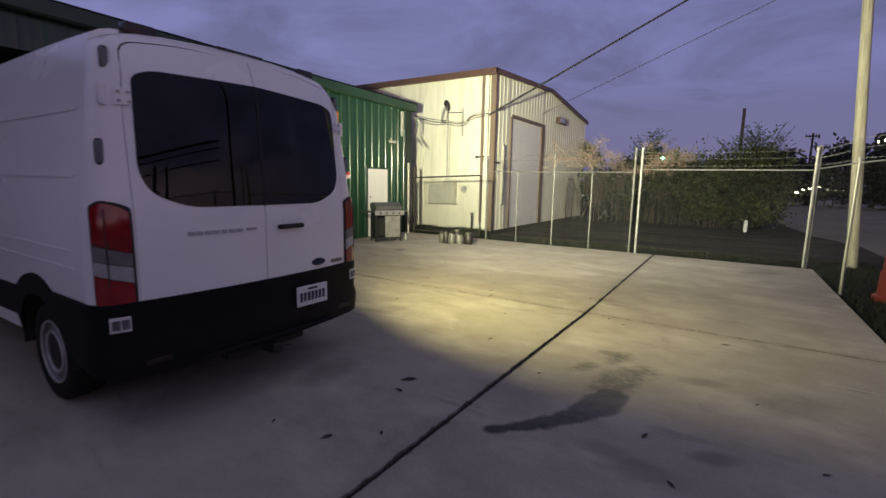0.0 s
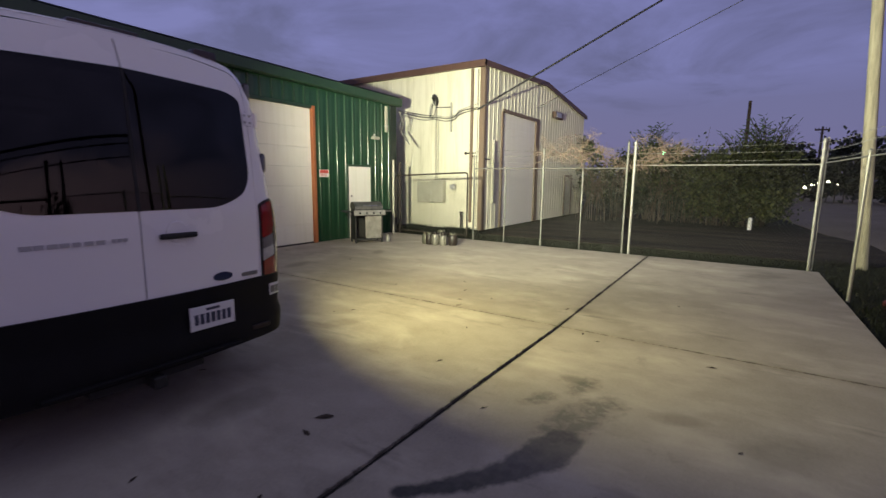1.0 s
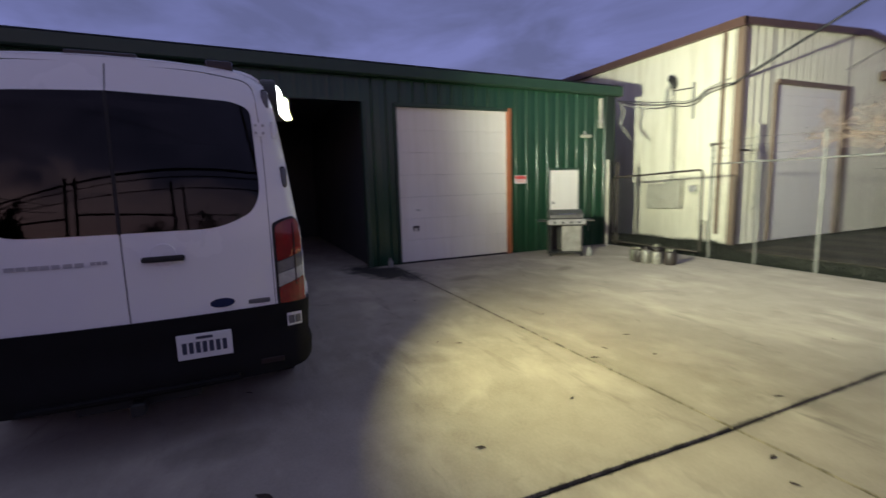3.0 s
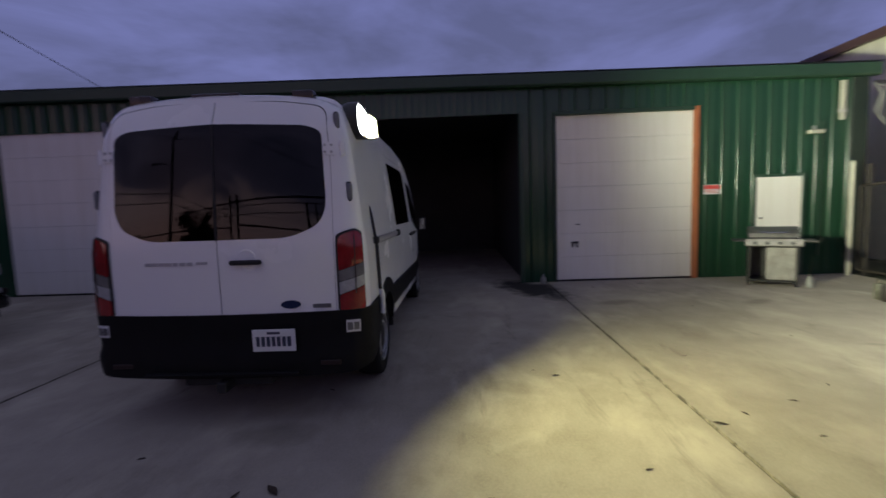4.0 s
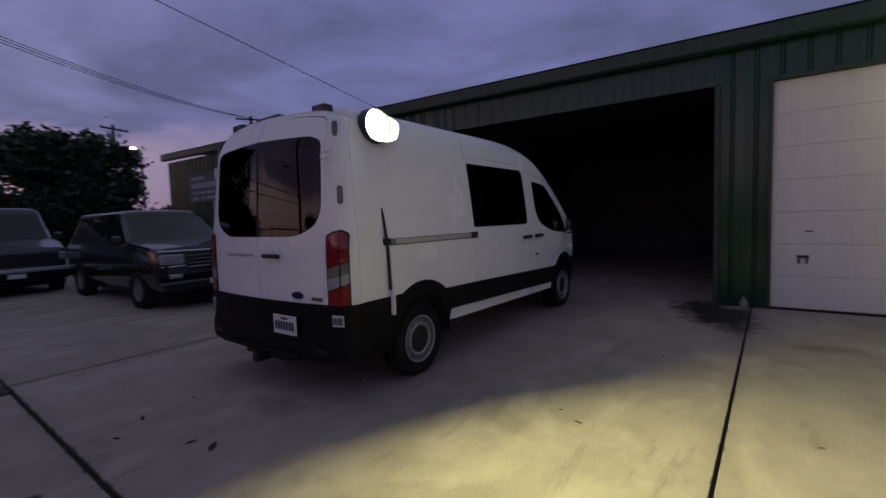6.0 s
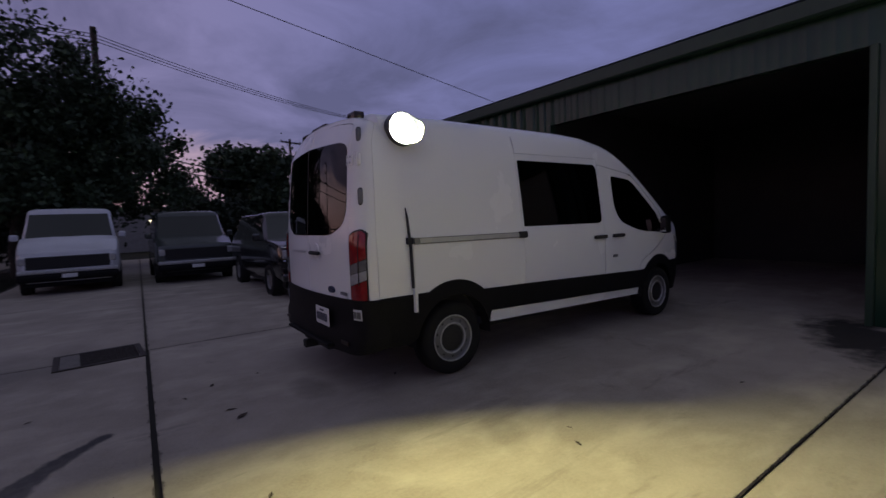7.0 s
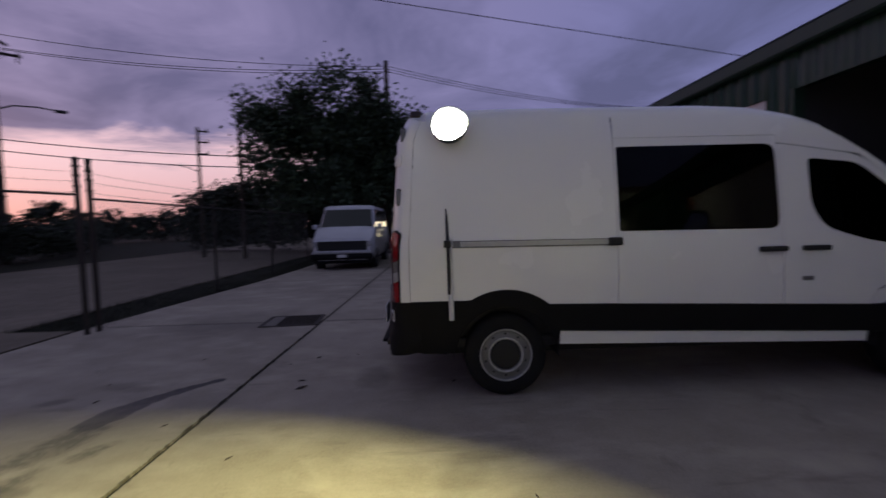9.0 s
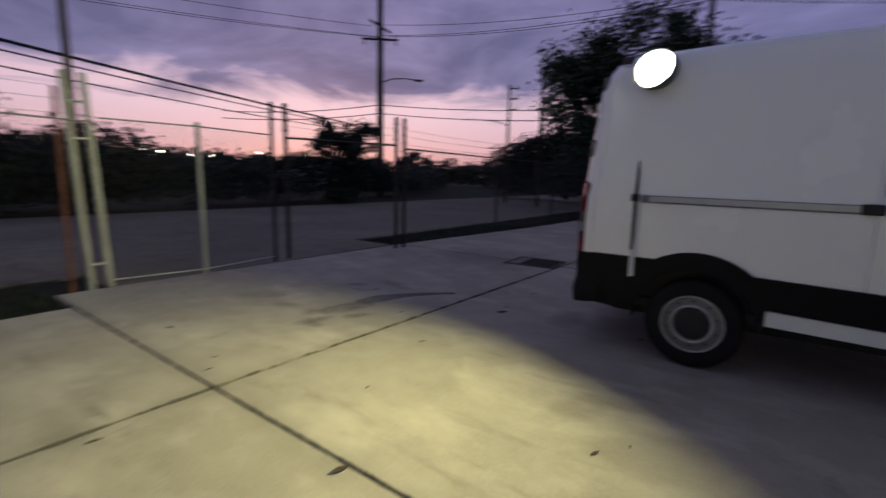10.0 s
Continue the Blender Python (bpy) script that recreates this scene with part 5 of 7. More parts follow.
# plate with bars in place of its characters
plate = new("number_plate")
plate.parent = VAN
plate.matrix_basis = pose(V0X - 0.058, VCY + 0.405, 0.665)
tagged(plate, "white number plate with dark bars")
part("plate_board", boxed(-0.01, -0.165, -0.085, 0.0, 0.165, 0.085, bevel=0.003), PLATE, plate)
for k in range(7):
    part("text_bar", boxed(0.0, -0.135 + k * 0.040, -0.045, 0.003, -0.108 + k * 0.040, 0.030), INK, plate)
part("text_bar", boxed(0.0, -0.05, 0.048, 0.003, 0.05, 0.066), INK, plate)

# rear trim: handle, oval badge, name bars
bm = boxed(-0.01, -0.12, -0.018, 0.03, 0.12, 0.018, bevel=0.012, seg=2)
part("rear_handle", shift(bm, Matrix.Translation(rear_place(0.22, 1.262, -0.014))), SEAL, VAN, "black rear door handle")
part("handle_cup", shift(lathe(bmesh.new(), [(0.075, -0.004), (0.07, 0.006), (0.0, 0.002)], "x", (0, 0, 0), 24), Matrix.Translation(rear_place(0.22, 1.285, -0.001))), VANWHITE, VAN, "white handle recess", 40)
bm = lathe(bmesh.new(), [(0.045, -0.006), (0.043, 0.006), (0.0, 0.008)], "x", (0, 0, 0), 24)
bmesh.ops.scale(bm, vec=(1, 1.75, 0.72), verts=bm.verts[:])
part("oval_badge", shift(bm, Matrix.Translation(rear_place(0.53, 0.925, -0.004))), BLUEOVAL, VAN, "dark oval badge with chrome rim", 40)
part("type_badge", shift(boxed(-0.003, -0.075, -0.016, 0.004, 0.075, 0.016, bevel=0.003), Matrix.Translation(rear_place(0.76, 0.905, -0.004))), GREYINK, VAN, "small grey type badge")
for k, wbar in enumerate((0.05, 0.045, 0.05, 0.045, 0.04, 0.045, 0.045)):
    part("name_bar", shift(boxed(-0.003, 0, -0.013, 0.004, wbar, 0.013), Matrix.Translation(rear_place(-0.58 + k * 0.056, 1.26, -0.003))), PALEINK, VAN)
for k in range(3):
    part("name_bar", shift(boxed(-0.003, 0, -0.010, 0.004, 0.024, 0.010), Matrix.Translation(rear_place(-0.165 + k * 0.03, 1.264, -0.003))), PALEINK, VAN)
# roof marker lamps
def roof_z(u, v):
    zt = lerp_list(TOP, u)
    k = 1 - min(1.0, abs(v) / hw(u, TOPZ)) ** 2.6
    return TOPZ + (zt - TOPZ) * k ** 0.7


for v, w, tall in ((-0.67, 0.092, 0.058), (-0.02, 0.190, 0.034), (0.64, 0.085, 0.050)):
    bm = boxed(-0.05, -w, -0.03, 0.055, w, tall, bevel=0.014, seg=2)
    part("clearance_lamp", shift(bm, Matrix.Translation(Vector(rear_place(v, 2.515, 0.075)) + Vector((0, 0, 0.012)))), AMBERLENS, VAN, "dark roof clearance lamp", 40)
for v in (-0.62, 0.72):
    part("clearance_lamp", shift(boxed(-0.07, -0.04, -0.02, 0.07, 0.04, 0.05, bevel=0.014, seg=2), Matrix.Translation(van_xyz(2.95, v, roof_z(2.95, v)))), AMBERLENS, VAN, "dark roof clearance lamp")

# nose: windscreen, bonnet, grille face
def loft(rows, mat, name, label, smooth=50):
    bm = bmesh.new()
    g = []
    for pts in rows:
        g.append([bm.verts.new(p) for p in pts])
    for a, b in zip(g, g[1:]):
        for i in range(len(a) - 1):
            bm.faces.new((a[i], b[i], b[i + 1], a[i + 1]))
    return part(name, bm, mat, VAN, label, smooth)


def cross_row(u, z, bulge, inset=0.0, n=9):
    w = hw(u, z) - inset
    return [van_xyz(u + bulge * (1 - f * f), f * w, z) for f in (-1 + 2 * k / (n - 1) for k in range(n))]


ws = loft([cross_row(4.0 + (5.25 - 4.0) * t, 2.305 - (2.305 - 1.45) * t, 0.16 + 0.10 * t, 0.03) for t in (0, 0.2, 0.4, 0.6, 0.8, 1.0)], TINTED, "windscreen", "dark windscreen")
ws.visible_shadow = False
loft([cross_row(5.22, 1.46, 0.26, 0.0), cross_row(5.42, 1.36, 0.24), cross_row(5.60, 1.23, 0.2), cross_row(5.72, 1.06, 0.18), cross_row(5.74, 0.96, 0.18)], VANWHITE, "bonnet", "white sloping bonnet")
loft([cross_row(5.74, 0.96, 0.18), cross_row(5.76, 0.88, 0.18), cross_row(5.76, 0.62, 0.17)], SEAL, "grille", "black grille")
loft([cross_row(5.74, 0.62, 0.19), cross_row(5.76, 0.50, 0.19), cross_row(5.70, 0.34, 0.17), cross_row(5.55, 0.32, 0.15)], VANBLACK, "front_bumper", "black front bumper")
for s_ in (-1, 1):
    pl = side_place(s_)
    part("headlamp", skin(rounded([(5.42, 1.18), (5.70, 0.98), (5.70, 0.86), (5.50, 0.90)], 0.03), [], lambda u, z, d, pl=pl: pl(u, z, d - 0.010), 0.06, 0.02, s_ < 0), CLEARLENS, VAN, "clear headlamp", 50)
    mir = new("wing_mirror")
    mir.parent = VAN
    mir.matrix_basis = Matrix.Translation(van_xyz(4.90, s_ * 1.06, 1.27)) @ Matrix.Scale(0.78, 4)
    tagged(mir, "black and white wing mirror")
    part("mirror_shell", boxed(-0.10, -0.05 + s_ * 0.14, -0.06, 0.07, 0.05 + s_ * 0.14 + 0.03 * s_, 0.26, bevel=0.035, seg=3), VANBLACK, mir, "", 50)
    part("mirror_glass", boxed(0.071, -0.045 + s_ * 0.14, -0.03, 0.074, 0.06 + s_ * 0.14, 0.22), CHROME, mir, "mirror glass")
    part("mirror_arm", boxed(-0.05, min(-0.08 * s_, s_ * 0.11), -0.04, 0.03, max(-0.08 * s_, s_ * 0.11), 0.02, bevel=0.01), SEAL, mir, "black mirror arm")

# dark cabin and load space behind the glass
bm = bmesh.new()
box(bm, V0X - 5.2, VCY - 0.95, 0.42, V0X - 0.35, VCY + 0.95, 0.50)
part("load_floor", bm, INTERIOR, VAN, "dark load floor")
part("underbody", boxed(V0X - 5.6, VCY - 0.58, 0.26, V0X - 0.4, VCY + 0.58, 0.42), SEAL, VAN, "dark underbody")
part("bulkhead", boxed(V0X - 3.62, VCY - 0.90, 0.5, V0X - 3.58, VCY + 0.90, 2.3), INTERIOR, VAN, "dark bulkhead behind the seats")
part("dashboard", boxed(V0X - 5.25, VCY - 0.88, 0.6, V0X - 4.72, VCY + 0.88, 1.36, bevel=0.06, seg=2), INTERIOR, VAN, "dark dashboard")
for s_ in (-1, 1):
    part("seat", joined(boxed(V0X - 4.35, VCY + s_ * 0.5 - 0.25, 0.6, V0X - 3.85, VCY + s_ * 0.5 + 0.25, 1.0, bevel=0.05), boxed(V0X - 3.95, VCY + s_ * 0.5 - 0.25, 0.9, V0X - 3.78, VCY + s_ * 0.5 + 0.25, 1.65, bevel=0.06), boxed(V0X - 3.93, VCY + s_ * 0.5 - 0.13, 1.68, V0X - 3.83, VCY + s_ * 0.5 + 0.13, 1.88, bevel=0.04)), INTERIOR, VAN, "dark seat")
    part("shelf", boxed(V0X - 3.4, VCY + s_ * 0.72 - 0.18, 0.5, V0X - 0.6, VCY + s_ * 0.72 + 0.18, 1.3, bevel=0.01), INTERIOR, VAN, "dark shelving in load space")

# the lit work lamp on the side, with an added beam-shaping hood, and its hanging lead
lamp = thing("work_light", "round lit work light on the side of the van", "work light", tuple(LAMP_AT))
part("housing", lathe(bmesh.new(), [(0.06, -0.10), (0.13, -0.06), (0.15, -0.02), (0.155, 0.02), (0.147, 0.02), (0.14, 0.0), (0.0, 0.0)], "y", (0, 0, 0), 28), GRILLBLACK, lamp, "black lamp housing", 40)
# lip depth by angle of an added hood, set where the light should stop
lip = [(-180, 0.206), (-150, 0.210), (-135, 0.220), (-122, 0.222), (-106, 0.192), (-90, 0.163), (-75, 0.144), (-60, 0.121), (-48, 0.106), (-25, 0.100), (45, 0.098), (90, 0.082), (125, 0.096), (145, 0.130), (158, 0.182), (168, 0.202), (180, 0.206)]
bm = bmesh.new()
beam_hood = []
for k in range(36):
    a = -math.pi + 2 * math.pi * k / 36
    d = lerp_list(lip, math.degrees(a))
    beam_hood.append([bm.verts.new((r * math.cos(a), y, r * math.sin(a))) for r, y in ((0.150, 0.0), (0.150, d), (0.157, d), (0.157, 0.0))])
for k in range(36):
    p, q = beam_hood[k], beam_hood[(k + 1) % 36]
    for i in range(3):
        bm.faces.new((p[i], q[i], q[i + 1], p[i + 1]))
part("beam_hood", bm, GRILLBLACK, lamp, "added black hood with a lip cut to shape the light")
# oversized dome: the lamp's round glare is put into the lens shape
lens = part("lens", lathe(bmesh.new(), [(0.148, 0.030), (0.145, 0.065), (0.128, 0.100), (0.095, 0.126), (0.05, 0.142), (0.0, 0.146)], "y", (0, 0, 0), 28), LAMPGLOW, lamp, "glowing white lens, dome bulged to stand in for glare", 60)
lens.visible_shadow = False
part("bracket", boxed(-0.03, -0.16, -0.03, 0.03, -0.08, 0.03, bevel=0.006), GRILLBLACK, lamp, "black mounting bracket")
lead = thing("lamp_lead", "dark cable hanging down the white van side", "cable", (0, 0, 0))
sp = side_place(1)
part("cable", tube(bmesh.new(), [Vector(sp(0.650, 1.66, -0.012)), Vector(sp(0.655, 1.58, -0.016)), Vector(sp(0.660, 1.3, -0.018)), Vector(sp(0.664, 0.93, -0.022))], [0.004, 0.011, 0.014, 0.014], 8), CABLE, lead)
part("cord", tube(bmesh.new(), [Vector(sp(0.690, 1.40, -0.010)), Vector(sp(0.688, 1.1, -0.014)), Vector(sp(0.680, 0.9, -0.03))], 0.010, 8), PLATE, lead, "white cord beside the cable")
part("plug_end", tube(bmesh.new(), [Vector(sp(0.672, 0.93, -0.032)), Vector(sp(0.676, 0.88, -0.036)), Vector(sp(0.678, 0.71, -0.040))], [0.012, 0.022, 0.022], 8), PLATE, lead, "white plug end")
part("clip", shift(boxed(-0.03, -0.02, -0.03, 0.03, 0.03, 0.03, bevel=0.006), Matrix.Translation(sp(0.655, 1.36, -0.01))), SEAL, lead, "black clip")


# ---- fences ----
def wires_mesh(segs, r):
    """Thin three-sided wires from a list of end pairs, as one mesh."""
    verts, faces = [], []
    for a, b in segs:
        a, b = Vector(a), Vector(b)
        d = (b - a).normalized()
        s1 = d.orthogonal().normalized()
        s2 = d.cross(s1)
        k = len(verts)
        for p in (a, b):
            for t in range(3):
                w = 2 * math.pi * t / 3
                verts.append(tuple(p + (s1 * math.cos(w) + s2 * math.sin(w)) * r))
        faces += [(k + t, k + (t + 1) % 3, k + 3 + (t + 1) % 3, k + 3 + t) for t in range(3)]
    return verts, faces


def chain_link(p0, p1, z0, z1, pitch):
    p0, p1 = Vector((*p0, 0)), Vector((*p1, 0))
    L, h = (p1 - p0).length, z1 - z0
    d = (p1 - p0) / L
    segs = []
    n = int((L + h) / pitch)
    for i in range(n + 1):
        s0 = -h + i * pitch
        a, b = max(0.0, s0), min(L, s0 + h)
        if b - a > 0.01:
            segs.append((p0 + d * a + Vector((0, 0, z0 + a - s0)), p0 + d * b + Vector((0, 0, z0 + b - s0))))
            segs.append((p0 + d * a + Vector((0.004, 0.004, z1 - a + s0)), p0 + d * b + Vector((0.004, 0.004, z1 - b + s0))))
    return segs


def fence_run(name, label, pts, heights, rail=2.0, barbs=(), mat=None, post_r=0.038, mesh=True, dark=(), bare=(), rail_r=0.018, low_rail=0.0, wire=0.0014, pitch=0.075):
    """A run of chain-link: a post at each point, rails, mesh and barbed strands."""
    f = thing(name, label, "fence")
    mat = mat or GALV
    for i, ((x, y), h) in enumerate(zip(pts, heights)):
        pm = RUST if i in dark else mat
        if i in bare:
            continue
        p = part("post", tube(bmesh.new(), [(x, y, -0.08), (x, y, h)], post_r if h > 2.1 else post_r * 0.8, 10), pm, f)
        part("cap", lathe(bmesh.new(), [(post_r * 1.15, -0.02), (post_r * 1.15, 0.02), (0.0, 0.05)], "z", (x, y, h), 10), pm, p)
        if h > rail + 0.3:
            for z in (rail + 0.12, rail + 0.28, rail + 0.42):
                part("wire_clip", lathe(bmesh.new(), [(post_r * 1.35, -0.018), (post_r * 1.35, 0.018)], "z", (x, y, z), 8), mat, p)
    for (a, b) in zip(pts, pts[1:]):
        if low_rail:
            part("bottom_rail", tube(bmesh.new(), [(*a, low_rail), (*b, low_rail)], rail_r, 8), mat, f)
        part("top_rail", tube(bmesh.new(), [(*a, rail), (*b, rail)], rail_r, 8), mat, f)
        if mesh:
            v, fc = wires_mesh(chain_link(a, b, 0.03, rail, pitch), wire)
            me = bpy.data.meshes.new("chain_link_mesh")
            me.from_pydata(v, [], fc)
            me.materials.append(CHAIN)
            ob = new("chain_link_mesh", me)
            ob.parent = f
            tagged(ob, "diamond chain-link wire", kind="stuff")
    for z in barbs:
        segs = []
        for a, b in zip(pts, pts[1:]):
            run = sag((*a, z), (*b, z), 0.03, 8)
            segs += list(zip(run, run[1:]))
            n = int((Vector(b) - Vector(a)).length / 0.14)
            for i in range(n):
                c = Vector((*a, z)).lerp(Vector((*b, z)), (i + 0.5) / n) - Vector((0, 0, 0.02))
                segs.append((c - Vector((0.012, 0.0, 0.02)), c + Vector((0.012, 0.0, 0.02))))
        v, fc = wires_mesh(segs, 0.0028)
        me = bpy.data.meshes.new("barbed_strand")
        me.from_pydata(v, [], fc)
        me.materials.append(mat)
        ob = new("barbed_strand", me)
        ob.parent = f
    return f


BARBS = (2.14, 2.30, 2.44)
NY = 11.98
fence_run("chain_link_fence", "galvanised chain-link fence with barbed wire before the cream building", [(-5.45, NY), (-4.5, NY), (-3.46, NY), (-2.46, NY), (-1.46, NY)], [2.31, 1.98, 2.42, 2.06, 2.52], 1.97, BARBS, FENCEGREY, 0.024, rail_r=0.014, wire=0.0017, pitch=0.062)
leaf = thing("wire_gate", "dark pipe gate with chain-link, closed before the cream wall", "gate")
part("end_post", tube(bmesh.new(), [(-8.12, NY + 0.06, -0.06), (-8.12, NY + 0.06, 2.17)], 0.042), RUST, leaf)
part("pipe_frame", tube(bmesh.new(), [(-8.22, NY, 0.10), (-8.22, NY, 1.70), (-8.20, NY, 1.75), (-8.14, NY, 1.77), (-5.76, NY, 1.86), (-5.69, NY, 1.845), (-5.66, NY, 1.78), (-5.66, NY, 0.10)], 0.024), RUST, leaf)
part("bottom_rail", tube(bmesh.new(), [(-8.2, NY, 0.10), (-5.68, NY, 0.10)], 0.02), RUST, leaf)
v, fc = wires_mesh(chain_link((-8.2, NY), (-5.68, NY), 0.10, 1.77, 0.062), 0.0017)
me = bpy.data.meshes.new("chain_link_mesh")
me.from_pydata(v, [], fc)
me.materials.append(CHAIN)
ob = new("chain_link_mesh", me)
ob.parent = leaf
tagged(ob, "diamond chain-link wire", kind="stuff")
fence_run("chain_link_gate", "galvanised chain-link gate, closed, between tall posts", [(-1.31, NY), (2.0, NY + 0.18)], [2.52, 2.48], 2.03, BARBS, GATESTEEL, 0.028, rail_r=0.014, wire=0.0013)
fence_run("chain_link_fence", "chain-link fence with leaning pale posts beside the slab edge", [(2.05, 12.22), (2.22, 9.60), (2.62, 7.3), (2.93, 5.36)], [2.5, 2.12, 2.12, 2.1], 2.06, BARBS, GATESTEEL, 0.025, bare=(3,), rail_r=0.012, wire=0.0008)
hframe = thing("gate_post_frame", "pair of pale braced steel gate posts", "gate post")
for y in (5.46, 5.26):
    part("post", tube(bmesh.new(), [(2.97, y, -0.08), (3.06, y + 0.07, 2.64)], 0.038, 12), GALVDULL, hframe)
    for z in (0.9, 1.5, 2.05, 2.4):
        part("clip", lathe(bmesh.new(), [(0.046, -0.014), (0.046, 0.014)], "z", (2.97 + 0.034 * z, y + 0.026 * z, z), 10), GALV, hframe)
part("rusty_post", tube(bmesh.new(), [(3.10, 5.63, -0.08), (3.13, 5.60, 2.45)], 0.026, 10), RUSTRED, hframe, "rusty red-brown post")
for z in (0.3, 1.86, 2.3):
    part("hinge_bracket", boxed(2.95 + z * 0.034, 5.24 + z * 0.026, z - 0.014, 3.0 + z * 0.034, 5.48 + z * 0.026, z + 0.014, bevel=0.006), GALVDULL, hframe)
fence_run("chain_link_gate", "chain-link driveway gate with a pale middle post", [(2.97, 5.24), (2.80, 4.12), (3.0, 2.82)], [2.1, 2.14, 2.62], 2.12, (), GALVDULL, 0.032, dark=(2,), bare=(0,), rail_r=0.011, low_rail=0.07)
fence_run("chain_link_fence", "dark weathered chain-link fence along the road", [(3.05, 2.52), (2.42, 0.38)], [2.64, 2.62], 2.1, BARBS, RUST, mesh=False)
fence_run("chain_link_fence", "dark weathered chain-link fence along the grass strip", [(2.40, 0.16), (2.55, -4.0), (2.66, -8.2), (2.8, -13.0)], [2.62, 2.1, 2.1, 2.1], 2.05, BARBS, RUST)


# ---- poles and overhead lines ----
def utility_pole(label, x, y, h, r, mat, arms=(), turn=0.0, lean=(0, 0)):
    p = thing("utility_pole", label, "utility pole", (x, y, -0.06), turn)
    part("pole_shaft", tube(bmesh.new(), [(0, 0, 0), (lean[0] * 0.5, lean[1] * 0.5, h * 0.5), (lean[0], lean[1], h)], [r, r * 0.88, r * 0.72], 14), mat, p, smooth=50)
    for z, w in arms:
        a = part("crossarm", boxed(-w, r * 0.7, z - 0.07, w, r * 0.7 + 0.11, z + 0.07, bevel=0.01), mat, p)
        part("arm_brace", joined(tube(bmesh.new(), [(-w * 0.5, r, z - 0.05), (0, r * 0.9, z - 0.6)], 0.015, 5), tube(bmesh.new(), [(w * 0.5, r, z - 0.05), (0, r * 0.9, z - 0.6)], 0.015, 5)), GRILLBLACK, p)
        for k in (-0.9, -0.45, 0.45, 0.9):
            part("insulator", lathe(bmesh.new(), [(0.02, 0), (0.05, 0.04), (0.03, 0.08), (0.045, 0.11), (0.0, 0.16)], "z", (w * k, r * 0.7 + 0.055, z + 0.07), 8), GRILLBLACK, a)
    return p


utility_pole("thick weathered wooden pole lit from below, beside the gate", 2.95, 13.15, 11.0, 0.108, WOODPOLE, lean=(-0.72, 0.0))
utility_pole("slim dark pole standing beside the road fence", 3.72, 5.28, 9.5, 0.048, DARKPOLE)
tall_pole = utility_pole("tall dark wooden pole with crossarm", 20.2, -17.4, 14.5, 0.27, DARKPOLE, ((11.1, 1.28),), 42)
part("tilted_arm", shift(boxed(-0.86, 0.16, -0.07, 0.86, 0.27, 0.07, bevel=0.01), pose(0, 0, 11.98, 0, -29, 0)), DARKPOLE, tall_pole)
for x in (-1.12, 1.12):
    part("hanging_insulator", lathe(bmesh.new(), [(0.02, 0.0), (0.06, -0.08), (0.03, -0.14), (0.06, -0.2), (0.03, -0.3), (0.0, -0.34)], "z", (x, 0.2, 11.03), 8), GRILLBLACK, tall_pole)
utility_pole("thin dark pole behind the hedge", 0.75, 33.0, 6.4, 0.11, DARKPOLE)
utility_pole("dark pole rising out of the big tree", -0.42, -18.6, 10.7, 0.17, DARKPOLE)
side_pole = utility_pole("far dark pole with short side arms", 10.0, -18.2, 7.2, 0.10, DARKPOLE, (), -135)
for z in (7.0, 6.4, 5.75):
    part("side_arm", boxed(0.0, -0.04, z - 0.04, 0.55, 0.04, z + 0.04, bevel=0.008), DARKPOLE, side_pole)
    part("insulator", lathe(bmesh.new(), [(0.02, 0), (0.05, 0.04), (0.03, 0.08), (0.045, 0.11), (0.0, 0.16)], "z", (0.48, 0, z + 0.04), 8), GRILLBLACK, side_pole)
part("lamp_arm", tube(bmesh.new(), [(0, 0, 4.75), (-0.5, 0, 4.95), (-1.1, 0, 5.05), (-1.5, 0, 5.03)], 0.025, 6), GRILLBLACK, side_pole, "thin lamp arm")
utility_pole("far dark pole beside the tree", 6.9, -16.2, 7.2, 0.11, DARKPOLE)
utility_pole("far dark pole with crossarm", -10.9, -43.5, 9.8, 0.17, DARKPOLE, ((9.5, 1.3),), 10)
utility_pole("far dark pole with crossarm", -16.2, -42.5, 10.9, 0.17, DARKPOLE, ((10.5, 1.3),), 20)
utility_pole("far dark pole with crossarm past the building", -24.6, -33.9, 11.6, 0.2, DARKPOLE, ((11.3, 1.3), (10.2, 1.2)), -30)
utility_pole("far thin pole to the north-east", 7.0, 60.0, 7.4, 0.13, DARKPOLE, ((7.1, 0.6),), 0)

ARM = thing("street_lamp", "curved street lamp arm on the tall pole", "street lamp", (20.2, -17.4, 8.1), -135)
part("arm", tube(bmesh.new(), [(0, 0, 0), (0.8, 0, 0.35), (1.8, 0, 0.42), (2.6, 0, 0.35)], 0.04, 6), GRILLBLACK, ARM)
part("lamp_head", boxed(2.5, -0.14, 0.25, 3.1, 0.14, 0.40, bevel=0.05), GRILLBLACK, ARM)
sl = thing("street_lamp", "lit street lamp on a far pole", "street lamp", (-16.0, -36.3, -0.06))
part("column", tube(bmesh.new(), [(0, 0, 0), (0, 0, 7.8), (0.5, 0.2, 8.0)], 0.08, 8), DARKPOLE, sl)
part("lamp_glow", lathe(bmesh.new(), [(0.0, -0.14), (0.22, -0.06), (0.22, 0.04), (0.0, 0.14)], "z", (0.7, 0.3, 7.95), 12), FARLIGHT, sl, "glowing lamp head")


def line_span(label, a, b, drop, r):
    c = thing("overhead_line", label, "overhead line")
    part("span", tube(bmesh.new(), sag(a, b, drop, 20), r, 5), CABLE, c)


